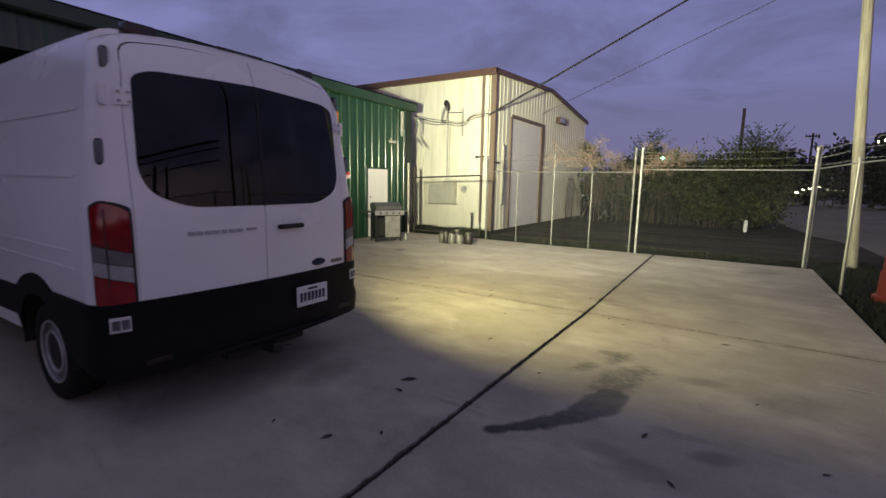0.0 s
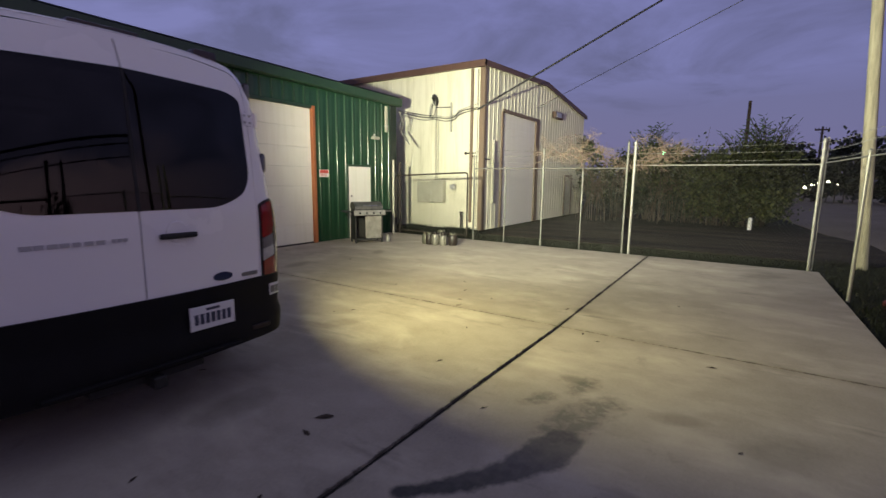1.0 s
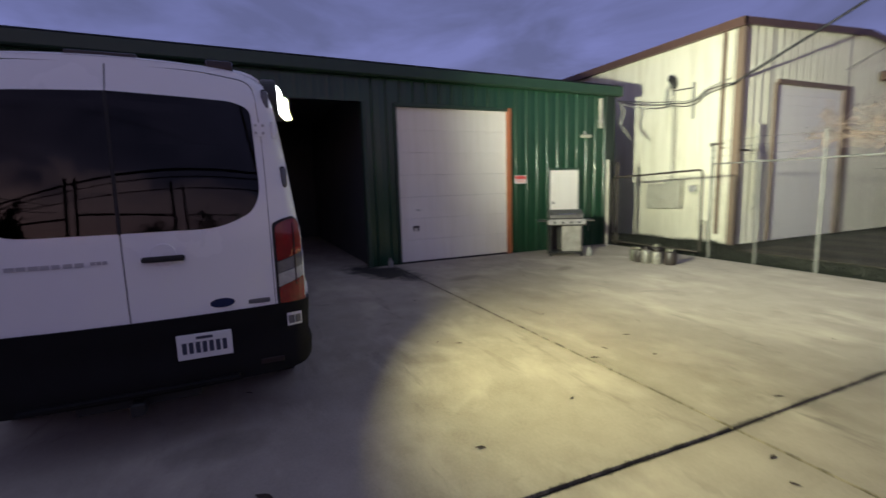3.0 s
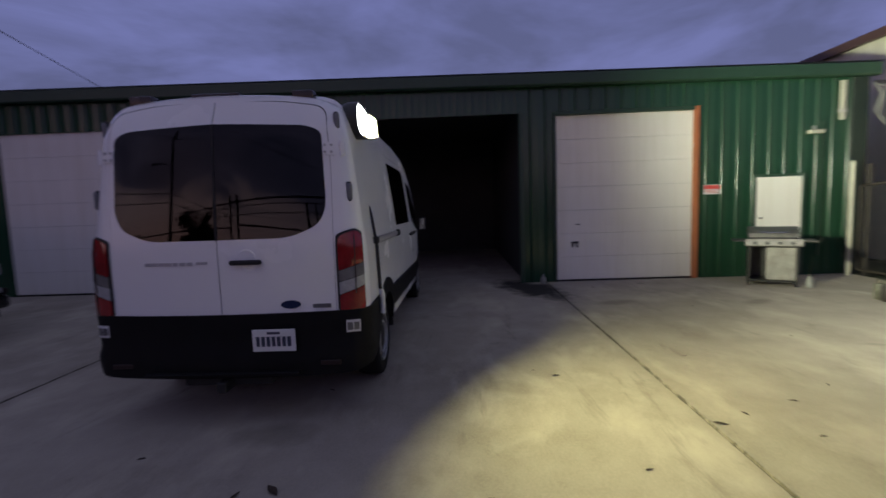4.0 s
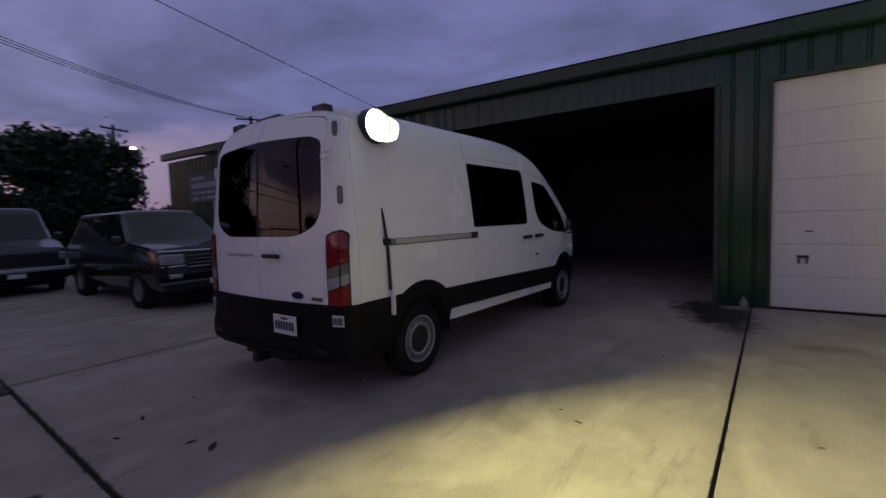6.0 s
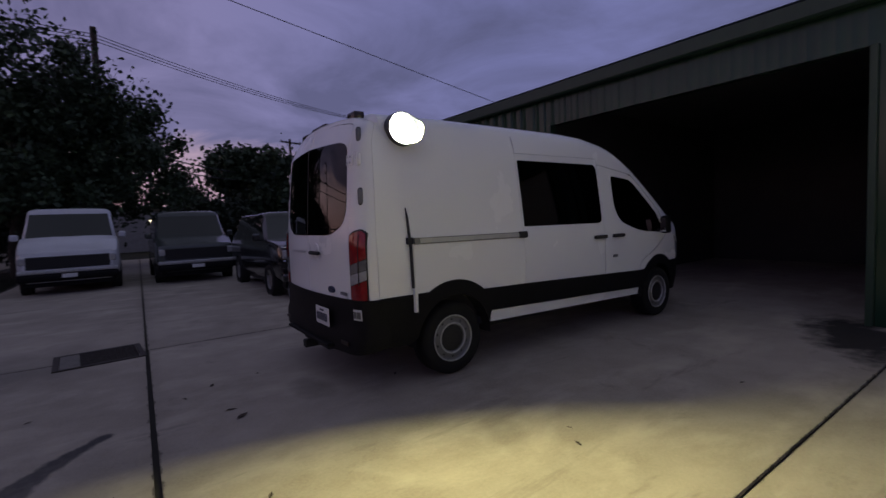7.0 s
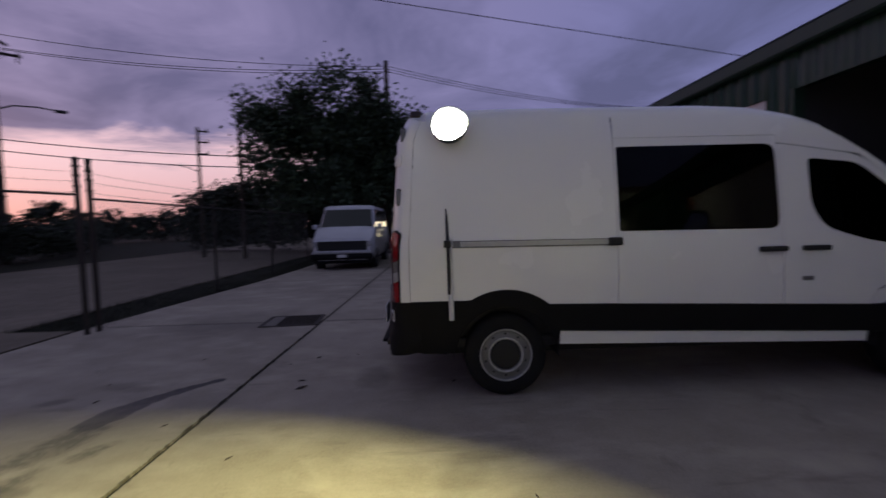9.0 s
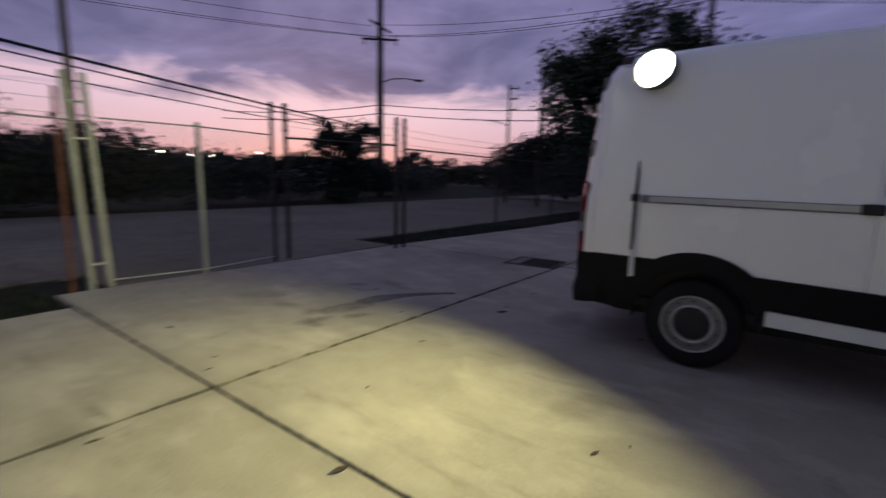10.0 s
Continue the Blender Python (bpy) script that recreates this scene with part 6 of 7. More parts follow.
line_span("black overhead cable bundle along the road", (17.0, 11.0, 6.25), (36, -30, 7.2), 0.15, 0.075)
line_span("black overhead cable along the road", (17.0, 11.0, 5.9), (36, -30, 7.0), 0.25, 0.04)
line_span("black overhead cable along the road", (17.0, 11.0, 5.3), (36, -30, 6.5), 0.3, 0.035)
for z in (6.0, 6.6):
    line_span("black overhead cable beside tree", (36, -14, z + 0.2), (20.2, -17.4, z), 0.3, 0.035)
    line_span("black overhead cable beside tree", (20.2, -17.4, z), (-0.42, -18.6, z - 1.2), 0.4, 0.03)
    line_span("black overhead cable past the tree", (-0.42, -18.6, z - 1.0), (-16.2, -42.5, z + 0.4), 0.5, 0.04)
for k, z in enumerate((11.2, 11.35, 12.15)):
    line_span("thin high power line", (19.5 + k * 0.5, -17.4, z), (-0.42, -19.0 - k * 0.3, 10.2 + k * 0.25), 0.5, 0.018)
    line_span("thin high power line", (-0.42, -19.0 - k * 0.3, 10.2 + k * 0.25), (-24.0 - k * 0.5, -34.0, 11.4), 0.6, 0.018)
    line_span("thin high power line", (20.0 + k * 0.5, -17.4, z), (40, 8 + k, z + 1.5), 0.5, 0.018)
line_span("black cable crossing high over the parked cars", (22.0, -7.0, 12.25), (-30.0, -13.77, 6.75), 0.0, 0.016)


# ---- trees and hedges ----
def leaf_cloud(rng, centres, count, size, spread, mat_name, aspect=0.6):
    """Many small leaf quads scattered round clump centres: arrays for from_pydata."""
    c = np.array(centres, float)
    pick = rng.integers(0, len(c), count)
    pos = c[pick, :3] + rng.normal(0, 1, (count, 3)) * (c[pick, 3:4] * spread)
    a = rng.normal(0, 1, (count, 3))
    a /= np.linalg.norm(a, axis=1, keepdims=True)
    b = rng.normal(0, 1, (count, 3))
    b -= a * (a * b).sum(1, keepdims=True)
    b /= np.linalg.norm(b, axis=1, keepdims=True)
    s_ = size * rng.uniform(0.6, 1.4, (count, 1))
    v = np.empty((count, 4, 3))
    v[:, 0] = pos - a * s_
    v[:, 1] = pos + b * s_ * aspect
    v[:, 2] = pos + a * s_
    v[:, 3] = pos - b * s_ * aspect
    f = np.arange(count * 4).reshape(count, 4)
    me = bpy.data.meshes.new(mat_name)
    me.from_pydata(v.reshape(-1, 3).tolist(), [], f.tolist())
    return me


def tree(label, x, y, h, crown_r, base, seed, leaves, size, mat, trunk_r=0.22, limbs=9):
    rng = np.random.default_rng(seed)
    t = thing("tree", label, "tree", (x, y, -0.06))
    bm = bmesh.new()
    top = h * 0.62
    spine = [(rng.normal(0, 0.12) * k, rng.normal(0, 0.12) * k, top * k / 5) for k in range(6)]
    tube(bm, spine, [trunk_r * (1 - 0.13 * k) for k in range(6)], 9)
    clumps = []
    for i in range(limbs):
        k = 0.30 + 0.70 * i / limbs
        p = Vector(spine[0]).lerp(Vector(spine[-1]), k)
        ang = i * 2.4 + rng.uniform(-0.4, 0.4)
        reach = crown_r * rng.uniform(0.65, 1.0) * (1 - 0.35 * abs(k - 0.5))
        rise = (h - p.z) * rng.uniform(0.25, 0.8)
        e = p + Vector((math.cos(ang) * reach, math.sin(ang) * reach, rise))
        m = p.lerp(e, 0.5) + Vector((0, 0, rise * 0.18))
        tube(bm, [p, m, e], [trunk_r * 0.42, trunk_r * 0.25, trunk_r * 0.08], 6)
        for j in range(5):
            q = m.lerp(e, rng.uniform(0.0, 1.0))
            g = q + Vector((rng.normal(0, 0.9), rng.normal(0, 0.9), rng.uniform(-0.7, 1.1))) * (crown_r * 0.24)
            tube(bm, [q, q.lerp(g, 0.5) + Vector((0, 0, 0.1)), g], [trunk_r * 0.14, trunk_r * 0.09, trunk_r * 0.03], 5)
            clumps.append((g.x, g.y, max(base, g.z), rng.uniform(0.55, 1.0)))
        clumps.append((e.x, e.y, max(base, e.z), rng.uniform(0.6, 1.1)))
    for j in range(limbs * 6):
        a, rr = rng.uniform(0, 2 * math.pi), crown_r * math.sqrt(rng.uniform(0, 0.95))
        clumps.append((rr * math.cos(a), rr * math.sin(a), base + (h * 0.75 - base) * rng.uniform(0, 1), rng.uniform(0.5, 1.0)))
    if h > 5:
        for j in range(30):
            c = clumps[rng.integers(0, len(clumps))]
            if c[2] > h * 0.6:
                p = Vector(c[:3])
                e = p + Vector((rng.normal(0, 0.4), rng.normal(0, 0.4), rng.uniform(0.7, 1.5)))
                tube(bm, [p, p.lerp(e, 0.5) + Vector((0.06, -0.04, 0)), e], [0.02, 0.012, 0.005], 4)
    part("trunk", bm, BARK, t, "dark trunk and limbs", 60)
    me = leaf_cloud(rng, clumps, leaves, size, crown_r * 0.13, "crown")
    me.materials.append(mat)
    ob = new("crown", me)
    ob.parent = t
    return t


tree("large dark leafy tree behind the parked vans", 2.5, -17.0, 9.6, 3.9, 2.5, 3, 34000, 0.105, LEAFDARK, 0.28, 13)
tree("large dark leafy tree beside the driveway", -0.35, -17.2, 8.0, 3.3, 2.6, 11, 21000, 0.105, LEAFDARK, 0.2, 9)
tree("round dark leafy tree beyond the parked cars", -10.8, -33.0, 8.4, 4.0, 1.4, 5, 16000, 0.24, LEAFDARK, 0.25, 10)
tree("bare-topped dark shrub tree beyond the road", 15.3, -9.7, 4.7, 1.55, 0.25, 8, 11000, 0.085, FOLIAGEFAR, 0.09, 9)
tree("round dark bush across the road", 17.2, 2.0, 3.25, 2.6, 0.4, 9, 9000, 0.10, FOLIAGEFAR, 0.09, 8)


def hedge(name, label, pts, height, depth, count, size, mat, seed, stems=0, lump=0.35, twig=TWIG, per=45, low=0.12):
    rng = np.random.default_rng(seed)
    hd = thing(name, label, "hedge", kind="stuff")
    cl = []
    total = len(pts) - 1
    for i in range(int(count / per)):
        k = rng.uniform(0, total)
        a, b = Vector(pts[int(k)]), Vector(pts[min(int(k) + 1, total)])
        p = a.lerp(b, k - int(k))
        hh = height * (1 + lump * noise.noise(Vector((p.x * 0.35, p.y * 0.35, seed))) * 1.6)
        cl.append((p.x + rng.normal(0, depth * 0.4), p.y + rng.normal(0, depth * 0.4), hh * rng.uniform(low, 0.98) ** 0.8, rng.uniform(0.6, 1.0)))
    me = leaf_cloud(rng, cl, count, size, 0.28 * height / 3 + 0.05, name + "_leaves")
    me.materials.append(mat)
    ob = new("foliage", me)
    ob.parent = hd
    if stems:
        bm = bmesh.new()
        for i in range(stems):
            k = rng.uniform(0, total)
            a, b = Vector(pts[int(k)]), Vector(pts[min(int(k) + 1, total)])
            p = a.lerp(b, k - int(k))
            tube(bm, [(p.x, p.y, -0.06), (p.x + rng.normal(0, 0.2), p.y + rng.normal(0, 0.2), height * 0.5), (p.x + rng.normal(0, 0.5), p.y + rng.normal(0, 0.5), height * rng.uniform(0.85, 1.15))], [0.035, 0.022, 0.006], 5, False)
        part("stems", bm, twig, hd, "bare stems")
    return hd


hedge("hedge", "tall olive-green overgrown hedge behind the gate", [(-5.3, 24.5), (-2.5, 23.6), (0.5, 23.4), (1.7, 23.7)], 2.6, 1.4, 27000, 0.055, LEAFPALE, 21, 60, 0.40, TWIGDARK, per=60, low=0.42)
# darker leaves fill the lower hedge, its shade put into their colour
hedge("hedge", "dark undergrowth with the hedge's inner shade in its leaf colour", [(-5.3, 24.6), (-2.5, 23.8), (0.5, 23.6), (1.7, 23.8)], 1.5, 1.0, 14000, 0.06, FOLIAGEFAR, 44, 0, 0.2, per=40)


def twig_shrub(label, pts, height, stems, seed, mat, bend=0.9):
    """Arching bare stems with thin side twigs, as one tangle of wires."""
    rng = np.random.default_rng(seed)
    sh = thing("dry_shrub", label, "shrub", kind="stuff")
    thick, thin = [], []
    for i in range(stems):
        k = rng.uniform(0, len(pts) - 1)
        p = Vector(pts[int(k)]).lerp(Vector(pts[int(k) + 1]), k - int(k)).to_3d()
        a = rng.uniform(0, 2 * math.pi)
        h, out = height * rng.uniform(0.6, 1.12), bend * rng.uniform(0.3, 1.2)
        run = [p + Vector((math.cos(a) * out * t * t, math.sin(a) * out * t * t, -0.06 + h * (t - 0.16 * t ** 3) / 0.84)) for t in (j / 6 for j in range(7))]
        thick += list(zip(run, run[1:]))
        for j in range(9):
            q = run[2 + j % 5].lerp(run[3 + j % 4], rng.uniform(0, 1))
            d = Vector(rng.normal(0, 1, 3)) * 0.28 + Vector((0, 0, 0.12))
            m = q + d
            thin += [(q, m), (m, m + d * 0.6 + Vector(rng.normal(0, 0.1, 3)) - Vector((0, 0, 0.08)))]
    for nm, segs, r in (("stems", thick, 0.011), ("twigs", thin, 0.006)):
        v, fc = wires_mesh(segs, r)
        me = bpy.data.meshes.new(nm)
        me.from_pydata(v, [], fc)
        me.materials.append(mat)
        ob = new(nm, me)
        ob.parent = sh


twig_shrub("dry reddish twiggy shrub beside the cream building", [(-5.3, 21.0), (-4.4, 21.6), (-3.0, 22.4)], 2.7, 22, 22, DULLTWIG)
twig_shrub("pale bare twigs arching out of the hedge", [(-2.6, 22.8), (-0.8, 22.9), (0.4, 22.9)], 2.7, 26, 27, DULLTWIG, 1.5)
for k, (x, y, h, sd) in enumerate(((-3.3, 24.2, 4.0, 31), (-2.1, 24.4, 3.7, 32), (-6.3, 25.5, 4.4, 35))):
    tree("spiky dark shrub standing over the hedge", x, y, h, 1.0, 0.9, sd, 3200, 0.085, LEAFDARK, 0.07, 8)
hedge("hedge", "rounded olive-green bush at the end of the hedge", [(-0.6, 22.5), (0.8, 22.4), (1.9, 22.9)], 2.75, 0.9, 17000, 0.06, LEAFPALE, 41, 12, 0.25, BARK, per=60)


def frond_shrub(label, x, y, h, stems, seed):
    """A shrub of arching fronds: curved stems with paired long leaflets, as one tangle."""
    rng = np.random.default_rng(seed)
    sh = thing("frond_shrub", label, "shrub", (x, y, -0.06), kind="stuff")
    wood, verts = [], []
    for i in range(stems):
        a = rng.uniform(0, 2 * math.pi)
        out, top = rng.uniform(0.25, 1.15), h * rng.uniform(0.72, 1.05)
        z0 = top * rng.uniform(0.2, 0.45)
        run = [Vector((math.cos(a) * out * t ** 1.7, math.sin(a) * out * t ** 1.7, z0 + (top - z0) * (t - 0.18 * t ** 3) / 0.82)) for t in (j / 9 for j in range(10))]
        wood += list(zip(run, run[1:]))
        for j in range(2, 10):
            d = (run[j] - run[j - 1]).normalized()
            for side in (-1, 1):
                w = (d.cross(Vector((0, 0, 1))).normalized() * side + d * 0.9 + Vector(rng.normal(0, 0.25, 3))).normalized()
                L = 0.26 * rng.uniform(0.7, 1.2)
                b = w.orthogonal().normalized() * 0.026
                verts += [run[j], run[j] + w * L * 0.5 + b, run[j] + w * L - Vector((0, 0, 0.03)), run[j] + w * L * 0.5 - b]
    v, fc = wires_mesh(wood, 0.008)
    me = bpy.data.meshes.new("stems")
    me.from_pydata(v, [], fc)
    me.materials.append(BARK)
    new("stems", me).parent = sh
    me = bpy.data.meshes.new("leaflets")
    me.from_pydata([tuple(p) for p in verts], [], np.arange(len(verts)).reshape(-1, 4).tolist())
    me.materials.append(LEAFDARK)
    new("leaflets", me).parent = sh


frond_shrub("dark feathery shrub rising over the hedge end", 1.5, 23.3, 4.1, 60, 61)
frond_shrub("dark feathery shrub rising over the hedge end", 0.7, 23.6, 3.7, 45, 62)
frond_shrub("dark feathery shrub over the gate hedge", -2.9, 23.8, 4.0, 45, 63)


def dry_vine(label, x0, x1, y, low, high, runs, seed):
    """Dead vine wound through the barbed strands: looping runners with curled side shoots."""
    rng = np.random.default_rng(seed)
    vine = thing("dry_vine", label, "vine", kind="stuff")
    thick, thin = [], []
    for i in range(runs):
        x = x0 + (x1 - x0) * min(max(rng.normal(0.5, 0.28), 0), 1)
        p = Vector((x, y + rng.normal(0, 0.08), low + (high - low) * 0.6 * rng.uniform(0, 1)))
        d = Vector((rng.choice((-1.0, 1.0)), 0.0, rng.uniform(0.1, 0.9)))
        for j in range(9):
            q = p + d.normalized() * 0.10
            d += Vector((rng.normal(0, 0.3), rng.normal(0, 0.3), rng.normal(-0.13, 0.25)))
            q.z = min(max(q.z, low - 0.05), high + 0.15)
            q.y = y + (q.y - y) * 0.9
            thick.append((p, q))
            for s in range(3):
                e = q + Vector(rng.normal(0, 1, 3)) * 0.085
                thin += [(q, e), (e, e + Vector(rng.normal(0, 1, 3)) * 0.05 - Vector((0, 0, 0.02)))]
            p = q
    for nm, segs, r in (("runners", thick, 0.0045), ("shoots", thin, 0.003)):
        v, fc = wires_mesh(segs, r)
        me = bpy.data.meshes.new(nm)
        me.from_pydata(v, [], fc)
        me.materials.append(VINEDRY)
        ob = new(nm, me)
        ob.parent = vine


dry_vine("tan dead vine wound in the barbed wire", -3.45, -1.6, NY, 2.08, 2.60, 24, 51)
dry_vine("tan dead vine beside the gate posts", -1.25, -0.15, NY, 2.06, 2.46, 13, 52)
hedge("hedge", "dark hedge along the far side of the road", [(17, 60), (16.8, 30), (16.6, 10), (16.6, 2), (18.0, -8), (21, -22), (32, -40)], 2.2, 1.6, 60000, 0.10, FOLIAGEFAR, 23, 0, 0.25, per=12)
hedge("treeline", "far dark line of trees", [(70, 60), (62, 20), (60, -10), (55, -40), (35, -60), (10, -70), (-15, -75), (-45, -60)], 3.7, 3.0, 60000, 0.30, FOLIAGEFAR, 24, 0, 0.45, per=14)
hedge("treeline", "far dark trees north of the road", [(3.5, 62), (12, 55), (25, 58), (45, 60), (70, 60)], 4.6, 3.0, 24000, 0.26, FOLIAGEFAR, 25, 0, 0.5, per=14)
hedge("bushes", "dark roadside bushes below the big tree", [(14, -25), (9.5, -24), (6.0, -22.0), (0.6, -21.5)], 4.0, 1.4, 26000, 0.13, FOLIAGEFAR, 26, 0, 0.35, per=14)
hedge("bushes", "dark bushes beyond the parked cars", [(-4.2, -24.5), (-7.5, -29), (-14, -38)], 3.4, 1.2, 14000, 0.14, FOLIAGEFAR, 28, 0, 0.35, per=14)

far_b = thing("far_building", "low pale building far across the road", "building", (48, -26, -0.06), 25)
part("wall", boxed(-9, -4, 0, 9, 4, 2.6), BUILDINGFAR, far_b)
part("roof", boxed(-9.3, -4.3, 2.6, 9.3, 4.3, 2.85, bevel=0.05), ROOFING, far_b)
far_c = thing("far_house", "low pale lit shopfront glimpsed between the parked cars", "building", (-3.3, -40.0, -0.06), 4)
part("wall", boxed(-4.5, -3, 0, 4.5, 3, 3.4), BUILDINGFAR, far_c)
part("roof", boxed(-4.8, -3.3, 3.4, 4.8, 3.3, 3.6, bevel=0.05), ROOFING, far_c)
for x0, z0, x1, z1 in ((-0.75, 2.25, -0.05, 2.75), (0.1, 2.1, 0.75, 2.55), (-1.2, 1.45, -0.55, 1.75), (-0.3, 1.1, 0.1, 1.6), (0.5, 1.0, 0.7, 1.3)):
    part("lit_window", boxed(x0, 3.0, z0, x1, 3.03, z1, bevel=0.01), SHOPLIGHT, far_c, "lit shop window")
for k, (x, y, z) in enumerate(((50, -12.5, 3.7), (50, -14.5, 3.6), (50, -17.5, 3.4), (46, -18.0, 3.3), (46, -23.5, 3.9), (44, -29.0, 4.0))):
    lm = thing("distant_lamp", "small distant lit lamp across the road", "street lamp", (x, y, -0.06), group="distant lamps across the road")
    part("column", tube(bmesh.new(), [(0, 0, 0), (0, 0, z)], 0.05, 6), DARKPOLE, lm)
    part("lamp_glow", lathe(bmesh.new(), [(0.0, -0.12), (0.24, -0.05), (0.24, 0.05), (0.0, 0.12)], "z", (0, 0, z), 10), FARLIGHT, lm)
for k, (x, y, z) in enumerate(((6.05, 58, 1.4), (6.6, 58, 1.7), (7.1, 58, 1.8), (7.75, 58, 1.95), (8.35, 58, 1.75), (9.0, 58, 1.65), (9.7, 58, 1.6), (12.0, 58, 2.0))):
    lm = thing("distant_lamp", "small distant lit lamp north along the road", "street lamp", (x, y, -0.06), group="distant lamps north of the yard")
    part("column", tube(bmesh.new(), [(0, 0, 0), (0, 0, z)], 0.05, 6), DARKPOLE, lm)
    part("lamp_glow", lathe(bmesh.new(), [(0.0, -0.09), (0.14, -0.04), (0.14, 0.04), (0.0, 0.09)], "z", (0, 0, z), 10), FARLIGHT, lm)
wlm = thing("street_lamp", "warm lit street lamp far along the road", "street lamp", (12.3, 60, -0.06))
part("column", tube(bmesh.new(), [(0, 0, 0), (0, 0, 6.3)], 0.07, 8), DARKPOLE, wlm)
part("lamp_glow", lathe(bmesh.new(), [(0.0, -0.3), (0.42, -0.12), (0.42, 0.1), (0.0, 0.26)], "z", (0, 0, 6.4), 14), WARMLIGHT, wlm, "warm glowing lamp head")
gl = thing("distant_lamp", "small green lamp seen through the hedge", "signal lamp", (-2.05, 21.6, -0.06))
part("column", tube(bmesh.new(), [(0, 0, 0), (0, 0, 2.85)], 0.02, 6), DARKPOLE, gl)
part("lamp_glow", lathe(bmesh.new(), [(0.0, -0.08), (0.09, 0.0), (0.0, 0.08)], "z", (0, 0, 2.9), 10), FARGREEN, gl, "green glow")
bol = thing("bollard", "short white marker post beyond the gate", "bollard", (1.15, 21.2, -0.06))
part("tube", lathe(bmesh.new(), [(0.065, 0), (0.065, 0.42), (0.05, 0.46), (0.0, 0.47)], "z", (0, 0, 0), 14), PLATE, bol)

# grass along the slab edges
rng = np.random.default_rng(77)


def grass_strip(name, label, spots, n, h):
    pos = []
    for x0, y0, x1, y1, w in spots:
        k = int(n * w)
        pos.append(np.stack([rng.uniform(x0, x1, k), rng.uniform(y0, y1, k)], 1))
    pos = np.concatenate(pos)
    m = len(pos)
    ang, hh = rng.uniform(0, 2 * math.pi, m), h * rng.uniform(0.4, 1.3, m)
    v = np.zeros((m, 3, 3))
    wx, wy = np.cos(ang) * 0.008, np.sin(ang) * 0.008
    v[:, 0, 0], v[:, 0, 1] = pos[:, 0] - wx, pos[:, 1] - wy
    v[:, 1, 0], v[:, 1, 1] = pos[:, 0] + wx, pos[:, 1] + wy
    v[:, 2, 0], v[:, 2, 1] = pos[:, 0] + rng.normal(0, 0.05, m), pos[:, 1] + rng.normal(0, 0.05, m)
    v[:, :2, 2], v[:, 2, 2] = -0.065, hh - 0.06
    me = bpy.data.meshes.new(name)
    me.from_pydata(v.reshape(-1, 3).tolist(), [], np.arange(m * 3).reshape(m, 3).tolist())
    me.materials.append(GRASS)
    tagged(new(name, me), label, "grass", "", "stuff")


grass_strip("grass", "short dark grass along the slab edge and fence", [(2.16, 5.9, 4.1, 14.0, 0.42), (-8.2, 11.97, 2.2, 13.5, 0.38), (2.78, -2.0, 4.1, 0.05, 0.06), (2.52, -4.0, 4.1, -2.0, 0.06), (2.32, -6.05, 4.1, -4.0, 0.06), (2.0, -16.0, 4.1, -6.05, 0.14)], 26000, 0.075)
grass_strip("weeds", "taller weeds at the foot of the cream wall", [(-9.8, 12.6, -6.2, 14.1, 0.7), (-9.2, 13.5, -8.5, 14.1, 0.25), (-7.7, 13.6, -6.6, 14.1, 0.35)], 3000, 0.15)


